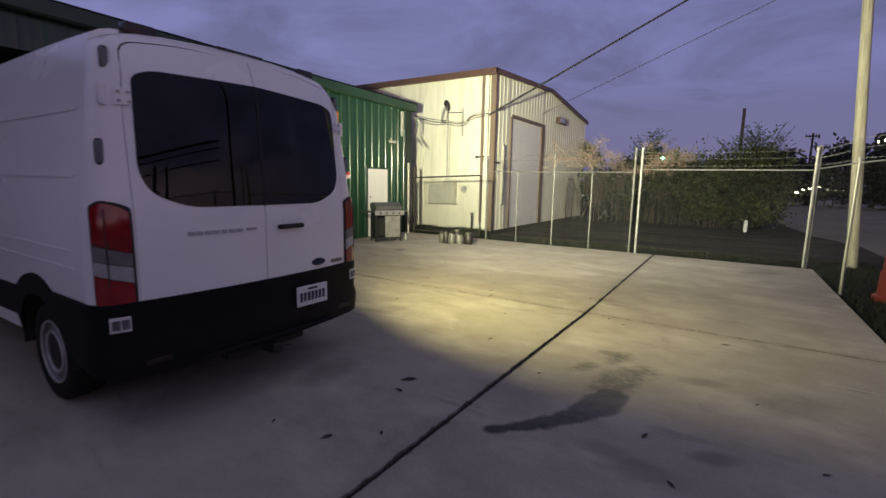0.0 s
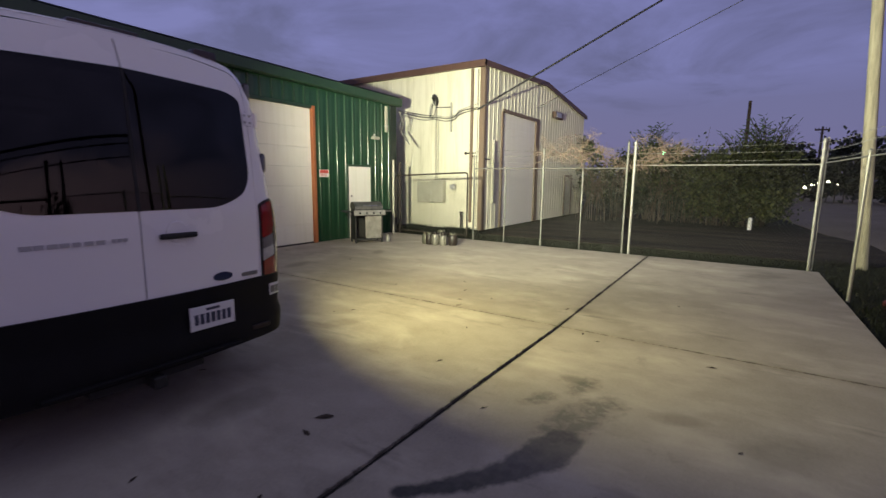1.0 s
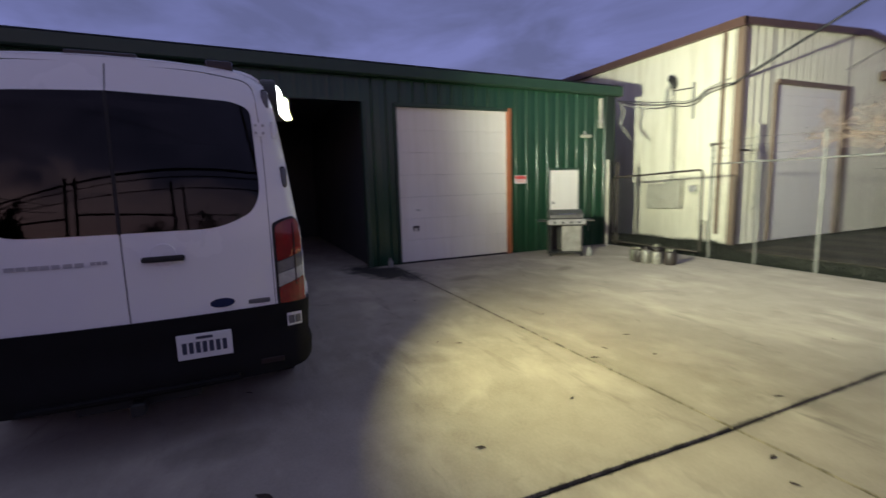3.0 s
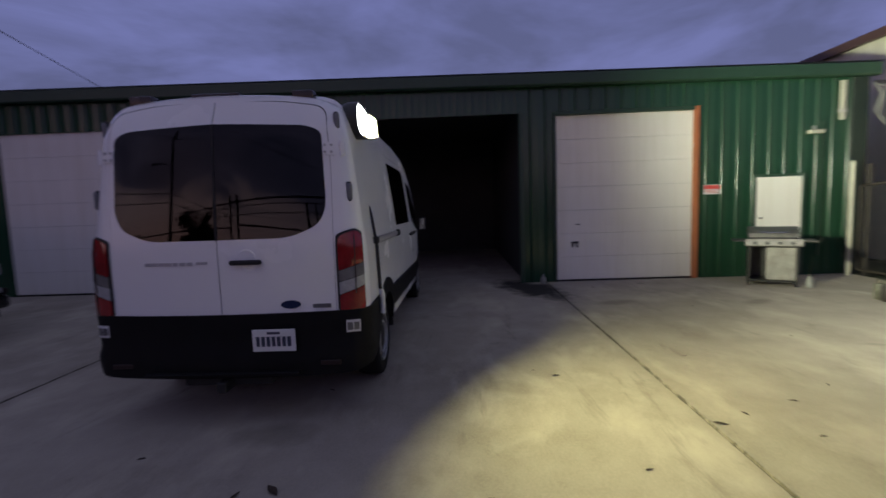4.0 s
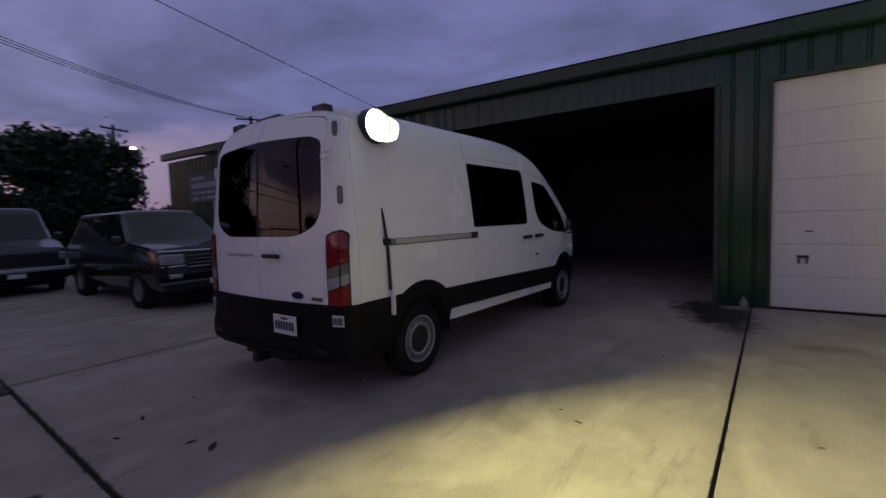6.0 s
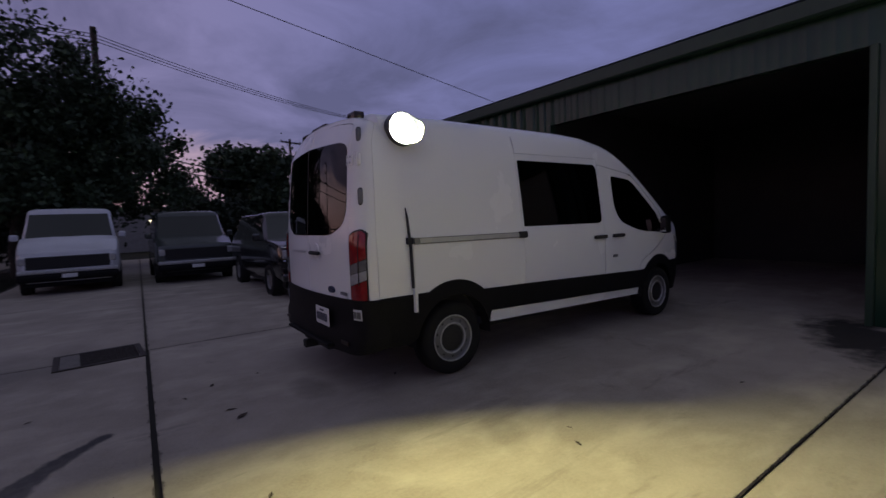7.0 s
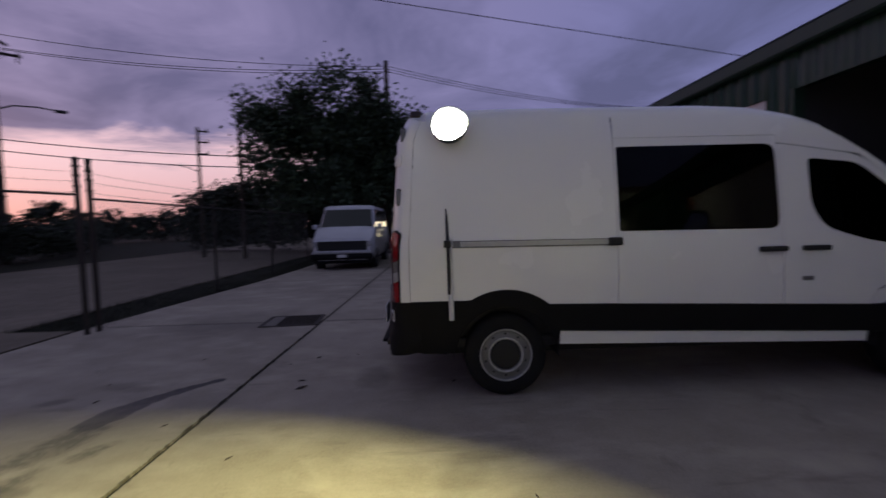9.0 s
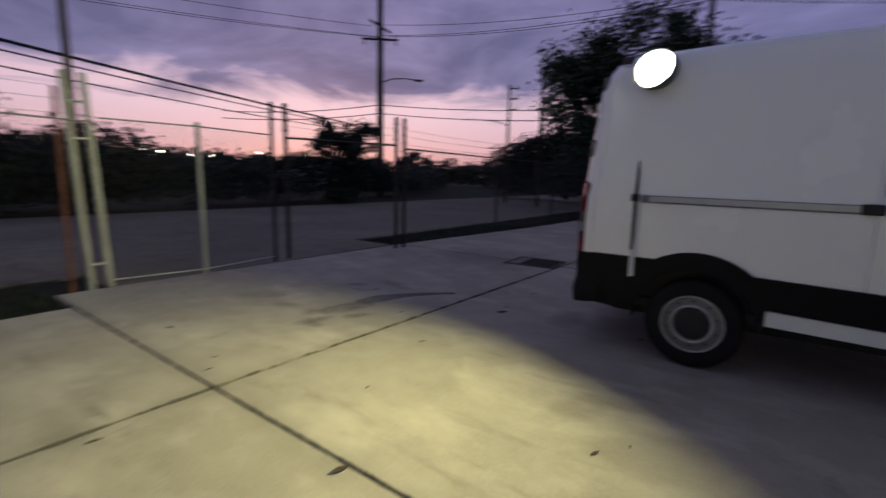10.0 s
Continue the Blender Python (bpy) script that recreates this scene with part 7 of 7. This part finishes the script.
# ---- parked vehicles ----
def vehicle(name, label, category, at, turn, paint, L, W, H, nose, cowl, belt, cowl_at, roof_at, chrome=False, lit=False, tail=0.25, rear_lean=0.35, taper=0.24):
    """A parked vehicle: local front at y=0, length towards -y."""
    car = thing(name, label, category, at, turn)
    hwid = W / 2
    st = [(0.02, nose - 0.14, 0.86), (-0.06, nose - 0.02, 0.93), (-0.22, nose, 0.98), (-cowl_at * 0.6, (nose + cowl) / 2 + 0.02, 1.0), (-cowl_at, cowl, 1.0), (-cowl_at - 0.3, belt, 1.0), (-L * 0.6, belt, 1.0), (-L + 0.15, belt, 0.98), (-L, belt - 0.08, 0.92)]
    bm = bmesh.new()
    rows = []
    for y, zt, k in st:
        w = hwid * k
        prof = [(w * 0.90, 0.34), (w * 0.985, 0.45), (w, 0.62), (w, zt - 0.14), (w * 0.965, zt - 0.03), (w * 0.90, zt), (w * 0.5, zt + 0.02), (0, zt + 0.025)]
        prof = prof + [(-a, b) for a, b in reversed(prof[:-1])]
        rows.append([bm.verts.new((a, y, b)) for a, b in prof])
    for a, b in zip(rows, rows[1:]):
        for i in range(len(a) - 1):
            bm.faces.new((a[i], b[i], b[i + 1], a[i + 1]))
        bm.faces.new((a[0], a[-1], b[-1], b[0]))
    bm.faces.new(rows[0])
    bm.faces.new(rows[-1][::-1])
    part("body", bm, paint, car, smooth=35)
    # cabin: rings from belt to roof; pillars and roof in paint, panes between them
    wb, wr = hwid - 0.05, hwid - taper
    yb0, yb1, yr0, yr1 = -cowl_at - 0.02, -L + 0.12, -roof_at, -L + rear_lean
    sides = (0.0, 0.30, 0.335, 0.64, 0.675, 0.96, 1.0)

    def ring(k, z, inset=0.0):
        w, yf, yr = wb + (wr - wb) * k - inset, yb0 + (yr0 - yb0) * k - inset, yb1 + (yr1 - yb1) * k + inset
        front = [(w * 0.93 * (j / 4 - 1), yf - 0.13 * (j / 4 - 1) ** 2 + 0.10, z) for j in range(9)]
        ys, ye = yf - 0.16, yr + 0.14
        right = [(w, ys + (ye - ys) * t, z) for t in sides]
        back = [(w * 0.93 * (1 - j / 2), yr, z) for j in range(5)]
        left = [(-x, y, zz) for x, y, zz in reversed(right)]
        return front + right + back + left

    kinds = ["windscreen"] * 8 + ["paint"] + ["side_window", "paint", "side_window", "paint", "side_window", "paint"] + ["paint"] + ["rear_window"] * 4 + ["paint"] + ["paint", "side_window", "paint", "side_window", "paint", "side_window"] + ["paint"]
    zt = H - 0.17
    levels = [ring(0.0, belt - 0.03), ring(0.04, belt + 0.03), ring(0.5, (belt + zt) / 2), ring(0.94, zt), ring(1.0, H - 0.10), ring(1.0, H - 0.05, 0.04), ring(1.0, H - 0.015, 0.14), ring(1.0, H, 0.34)]
    shell, groups = bmesh.new(), {}
    sv = [[shell.verts.new(p) for p in lv] for lv in levels]
    m = len(kinds)
    for a in range(len(levels) - 1):
        for q in range(m):
            r_ = (q + 1) % m
            if a in (1, 2) and kinds[q] != "paint":
                key = (kinds[q], q if kinds[q] == "side_window" else 0)
                groups.setdefault(key, []).append((levels[a][q], levels[a][r_], levels[a + 1][r_], levels[a + 1][q]))
            else:
                shell.faces.new((sv[a][q], sv[a][r_], sv[a + 1][r_], sv[a + 1][q]))
    shell.faces.new(sv[-1])
    part("cabin", shell, paint, car, smooth=38)
    for (nm, q), quads in groups.items():
        bm = bmesh.new()
        for quad in quads:
            bm.faces.new([bm.verts.new(p) for p in quad])
        bmesh.ops.remove_doubles(bm, verts=bm.verts[:], dist=1e-4)
        part(nm, bm, DARKGLASS, car, "dark glass", 50)
    for s_ in (-1, 1):
        # lamps, mirrors, wheels
        part("headlamp", boxed(min(s_ * hwid * (0.55 if chrome else 0.70), s_ * hwid * 0.93), -0.10, nose - 0.32, max(s_ * hwid * (0.55 if chrome else 0.70), s_ * hwid * 0.93), 0.035, nose - 0.13, bevel=0.03, seg=2), CLEARLENS, car, "clear headlamp")
        part("door_mirror", boxed(s_ * (hwid + 0.10) - 0.09, -cowl_at - 0.30, belt + 0.0, s_ * (hwid + 0.10) + 0.09, -cowl_at - 0.16, belt + 0.17, bevel=0.04, seg=2), paint, car, "door mirror")
        for yw in (-0.92, -L + 1.0):
            w = new("wheel")
            w.parent = car
            w.matrix_basis = pose(s_ * (hwid - 0.10), yw, 0.36, 0, 0, -90 * s_)
            part("tyre", lathe(bmesh.new(), [(0.22, 0.10), (0.31, 0.115), (0.355, 0.09), (0.36, -0.12), (0.22, -0.12)], "y", (0, 0, 0), 26, False), RUBBER, w, smooth=50)
            part("rim", lathe(bmesh.new(), [(0.225, 0.10), (0.20, 0.07), (0.08, 0.085), (0.0, 0.09)], "y", (0, 0, 0), 18, False), STEELRIM, w, "silver rim", 40)
            part("arch_liner", lathe(bmesh.new(), [(0.40, 0.104), (0.40, -0.12)], "y", (0, 0, 0.01), 26, False), SEAL, w, "dark wheel arch")
    gw = hwid * (0.50 if chrome else 0.80)
    part("grille", boxed(-gw, -0.02, nose - 0.44, gw, 0.045, nose - 0.12, bevel=0.02), SEAL, car, "black grille")
    if chrome:
        for k in range(4):
            part("grille_bar", boxed(-hwid * 0.50, 0.04, nose - 0.40 + k * 0.072, hwid * 0.50, 0.062, nose - 0.372 + k * 0.072, bevel=0.006), CHROME, car, "chrome grille bar")
        arc = [(hwid * 0.95 * t, 0.075 - 0.12 * t ** 4, nose - 0.085 + 0.012 * abs(t)) for t in (-1, -0.9, -0.75, -0.5, 0, 0.5, 0.75, 0.9, 1)]
        part("brow_strip", tube(bmesh.new(), arc, 0.016, 8), CHROME, car, "chrome strip over grille and lamps", 50)
        for s_ in (-1, 1):
            low = [(s_ * hwid * t, 0.065 - 0.13 * t ** 4, nose - 0.34 - 0.02 * t) for t in (0.54, 0.66, 0.8, 0.92)]
            part("lamp_strip", tube(bmesh.new(), low, 0.013, 6), CHROME, car, "chrome strip under the lamp")
            part("fog_lamp", boxed(min(s_ * hwid * 0.62, s_ * hwid * 0.84), 0.02, 0.60, max(s_ * hwid * 0.62, s_ * hwid * 0.84), 0.115, 0.68, bevel=0.02, seg=2), CLEARLENS, car, "small fog lamp")
    part("front_bumper", boxed(-hwid * 0.97, -0.12, 0.36, hwid * 0.97, 0.11, 0.56, bevel=0.06, seg=2), VANBLACK if not chrome else paint, car, "front bumper")
    part("bumper_strip", boxed(-hwid * 0.96, -0.10, 0.562, hwid * 0.96, 0.09, 0.66, bevel=0.03, seg=2), VANBLACK if chrome else RIMEDGE, car, "worn bumper strip")
    part("lower_valance", boxed(-hwid * 0.90, -0.3, 0.22, hwid * 0.90, -0.02, 0.358, bevel=0.02), VANBLACK, car, "black lower valance")
    part("number_plate", boxed(-0.16, 0.11, 0.44, 0.16, 0.118, 0.54), PLATE, car, "pale front plate")
    part("underside", boxed(-hwid * 0.8, -L + 0.3, 0.2, hwid * 0.8, -0.3, 0.36), SEAL, car, "dark underside")
    return car


DARKGLASS = simple("dark_car_glass", (0.010, 0.012, 0.012), 0.06, 0, 0.1, 2.0, 30.0, 0.0, 0.6)
vehicle("suv", "black sport utility vehicle with chrome grille, parked", "car", (-4.50, -2.72, 0), 0, BLACKPAINT, 5.2, 2.06, 1.92, 1.17, 1.27, 1.22, 1.25, 2.05, True)
vehicle("parked_suv", "grey-green older utility vehicle parked on the slab", "car", (-2.62, -8.3, 0), 0, GREYPAINT, 4.8, 2.08, 2.16, 1.14, 1.36, 1.32, 1.0, 1.55, taper=0.16)
vehicle("old_van", "old white passenger van with dark grille, parked", "van", (0.34, -8.45, 0), 0, OLDWHITE, 5.4, 2.16, 2.30, 1.12, 1.48, 1.42, 0.85, 1.45, taper=0.15)

# ---- clutter in the yard ----
grill = thing("barbecue_grill", "steel and black gas barbecue grill beside the side door", "barbecue", (-7.46, 9.80, 0.0), 60)
part("firebox", boxed(-0.36, -0.24, 0.72, 0.36, 0.24, 0.88, bevel=0.02), GRILLBLACK, grill, "black firebox")
bm = bmesh.new()
pts = [(-0.25, 0.88), (-0.235, 0.95), (-0.09, 1.045), (-0.03, 1.06), (0.10, 1.06), (0.17, 1.04), (0.235, 0.96), (0.25, 0.88)]
lo = [bm.verts.new((-0.37, *p)) for p in pts]
hi = [bm.verts.new((0.37, *p)) for p in pts]
for k in range(len(pts)):
    q = (k + 1) % len(pts)
    bm.faces.new((lo[k], hi[k], hi[q], lo[q]))
bm.faces.new(lo[::-1])
bm.faces.new(hi)
bmesh.ops.recalc_face_normals(bm, faces=bm.faces)
part("lid", bm, LIDGREY, grill, "domed dark grey lid", 40)
part("lid_handle", joined(tube(bmesh.new(), [(-0.2, -0.30, 0.97), (0.2, -0.30, 0.97)], 0.014, 8), boxed(-0.2, -0.30, 0.96, -0.18, -0.22, 0.98), boxed(0.18, -0.30, 0.96, 0.2, -0.22, 0.98)), CHROME, grill, "chrome lid handle")
part("control_panel", shift(boxed(-0.42, -0.03, -0.065, 0.42, 0.03, 0.065, bevel=0.01), pose(0, -0.29, 0.79, -20)), STAINLESS, grill, "steel control panel")
for x in (-0.27, -0.09, 0.09, 0.27):
    part("knob", lathe(bmesh.new(), [(0.028, 0), (0.026, -0.03), (0.0, -0.032)], "y", (x, -0.315, 0.785), 12), GRILLBLACK, grill, "black control knob")
for s_ in (-1, 1):
    part("side_shelf", boxed(min(s_ * 0.42, s_ * 0.62), -0.24, 0.80, max(s_ * 0.42, s_ * 0.62), 0.22, 0.83, bevel=0.008), LIDGREY if s_ > 0 else GRILLBLACK, grill, "side shelf")
    for y in (-0.2, 0.2):
        part("leg", boxed(s_ * 0.35 - 0.02, y - 0.02, 0.0, s_ * 0.35 + 0.02, y + 0.02, 0.72, bevel=0.004), GRILLBLACK, grill)
part("cabinet_door", boxed(-0.10, -0.235, 0.12, 0.33, -0.222, 0.70, bevel=0.004), STAINLESS, grill, "steel cabinet panel")
part("side_panel", boxed(-0.365, -0.22, 0.11, -0.35, 0.22, 0.72, bevel=0.004), GRILLBLACK, grill, "black side panel")
part("back_panel", boxed(-0.35, 0.205, 0.11, 0.35, 0.218, 0.72, bevel=0.004), GRILLBLACK, grill, "black back panel")
part("bottom_shelf", boxed(-0.36, -0.22, 0.08, 0.36, 0.22, 0.11, bevel=0.004), GRILLBLACK, grill, "black bottom shelf")
bott = thing("bottle", "small grey plastic bottle beside the grill", "bottle", (-7.07, 10.2, 0.0))
part("bottle_body", lathe(bmesh.new(), [(0.05, 0), (0.055, 0.02), (0.055, 0.12), (0.026, 0.16), (0.024, 0.20), (0.0, 0.205)], "z", (0, 0, 0), 16), COILGREY, bott, smooth=50)
part("bottle_cap", lathe(bmesh.new(), [(0.029, 0.197), (0.029, 0.222), (0.0, 0.226)], "z", (0, 0, 0), 12), GRILLBLACK, bott)

for k, (x, y, r, h, m, tilt) in enumerate(((-6.02, 10.48, 0.105, 0.31, 3, 3), (-5.86, 10.42, 0.09, 0.33, 2, -4), (-5.69, 10.44, 0.10, 0.34, 1, 2), (-5.50, 10.52, 0.10, 0.31, 1, -2), (-5.70, 10.74, 0.13, 0.38, 2, 0), (-5.30, 10.66, 0.125, 0.33, 2, 4))):
    h *= 0.9
    can = thing("canister", ("dented beige", "pale dented", "dark brown", "olive streaked")[m] + " metal canister on the slab edge", "canister", (x, y, 0.0), k * 50, "canisters by the fence")
    part("shell", lathe(bmesh.new(), [(r * 0.86, 0.0), (r * 0.9, 0.03), (r, 0.06), (r, h * 0.72), (r * 0.85, h * 0.86), (r * 0.45, h * 0.93), (r * 0.4, h), (0.0, h)], "z", (0, 0, 0), 18), CANS[m], can, smooth=40)
    part("collar", lathe(bmesh.new(), [(r * 0.62, h * 0.88), (r * 0.62, h * 1.06), (r * 0.57, h * 1.06), (r * 0.57, h * 0.88)], "z", (0, 0, 0), 16), CANS[(m + 1) % 4], can)
    part("valve", boxed(-0.02, -0.02, h, 0.02, 0.02, h + 0.035, bevel=0.004), GRILLBLACK, can)

barrier = thing("traffic_barrel", "dull red plastic barrel on the grass", "barrel", (2.95, 9.55, -0.06))
part("barrel_body", lathe(bmesh.new(), [(0.36, 0), (0.36, 0.07), (0.31, 0.09), (0.30, 0.45), (0.28, 0.47), (0.27, 0.85), (0.25, 0.88), (0.24, 1.26), (0.0, 1.30)], "z", (0, 0, 0), 20), REDPLASTIC, barrier, smooth=40)
part("barrel_band", lathe(bmesh.new(), [(0.254, 1.02), (0.250, 1.18)], "z", (0, 0, 0), 20, False), PLATE, barrier, "pale reflective band")

# drain grate let into the slab
drain = thing("drain_grate", "dark iron drain grate in the slab", "drain grate", (-0.52, -0.15, 0.002), 4)
part("rim", joined(boxed(-0.44, -0.40, 0, 0.46, -0.35, 0.012), boxed(-0.44, 0.35, 0, 0.46, 0.40, 0.012), boxed(-0.44, -0.35, 0, -0.38, 0.35, 0.012), boxed(0.40, -0.35, 0, 0.46, 0.35, 0.012)), RUST, drain, "iron rim")
part("cover_plate", boxed(0.21, -0.345, 0, 0.395, 0.345, 0.010, bevel=0.002), DULLPLATE, drain, "dull plain cover plate")
# no hole below the bars: a flat black plate gives the pit's darkness
part("pit", boxed(-0.375, -0.345, 0.0, 0.205, 0.345, 0.003), SEAL, drain, "flat black plate for the darkness of the pit")
for k in range(11):
    part("bar", boxed(-0.37, -0.33 + k * 0.064, 0.003, 0.20, -0.305 + k * 0.064, 0.011), RUST, drain)

# fallen leaves and bits on the concrete
rng2 = random.Random(5)
spots = [(-1.54, 2.95, 0.11), (-1.49, 2.75, 0.075), (0.68, 5.51, 0.075), (-0.68, 3.70, 0.055), (0.25, 3.15, 0.065), (-1.46, 1.97, 0.07), (0.45, 2.7, 0.06), (-1.43, 4.24, 0.06), (-3.24, 4.97, 0.06), (-3.38, 4.78, 0.04), (-2.25, 5.94, 0.09), (-0.55, 5.75, 0.06), (-0.35, 5.6, 0.05), (-1.7, 5.2, 0.05), (-3.0, 2.9, 0.06), (-1.9, 1.9, 0.05), (-1.2, 2.2, 0.05), (-4.3, 7.9, 0.05), (-2.9, 7.2, 0.05), (0.9, 4.1, 0.04), (1.2, 3.3, 0.05), (-2.6, 6.7, 0.06), (-2.05, 6.5, 0.05), (-2.4, 6.2, 0.06), (-3.7, 6.4, 0.05), (-1.0, 6.6, 0.07), (-5.2, 5.2, 0.05), (-0.1, 1.9, 0.05), (-5.9, 7.6, 0.06), (-7.6, 6.6, 0.08), (-7.9, 7.6, 0.07), (0.2, 7.6, 0.05), (-1.5, 8.4, 0.04)]
for x, y, s in spots:
    s *= 0.62
    lf = thing("fallen_leaf", "curled dead brown leaf lying on concrete", "leaf", (x, y, 0.0), rng2.uniform(0, 360), "fallen leaves")
    bm = bmesh.new()
    rows = []
    for i in range(6):
        t = i / 5
        w = s * 0.30 * math.sin(math.pi * min(0.97, t + 0.04)) * rng2.uniform(0.8, 1.2)
        z = 0.003 + s * 0.16 * (t - 0.5) ** 2
        rows.append([bm.verts.new((s * (t - 0.5) * 2, -w, z + w * 0.5)), bm.verts.new((s * (t - 0.5) * 2, 0, z)), bm.verts.new((s * (t - 0.5) * 2, w, z + w * 0.35))])
    for a, b in zip(rows, rows[1:]):
        for i in range(2):
            bm.faces.new((a[i], b[i], b[i + 1], a[i + 1]))
    part("blade", bm, DEADLEAF, lf)
jug = thing("jug", "small grey plastic jug at the foot of the pier", "jug", (-8.18, 5.78, 0.0))
part("jug_body", lathe(bmesh.new(), [(0.05, 0), (0.055, 0.02), (0.055, 0.12), (0.02, 0.16), (0.02, 0.19), (0.0, 0.19)], "z", (0, 0, 0), 14), COILGREY, jug, smooth=50)
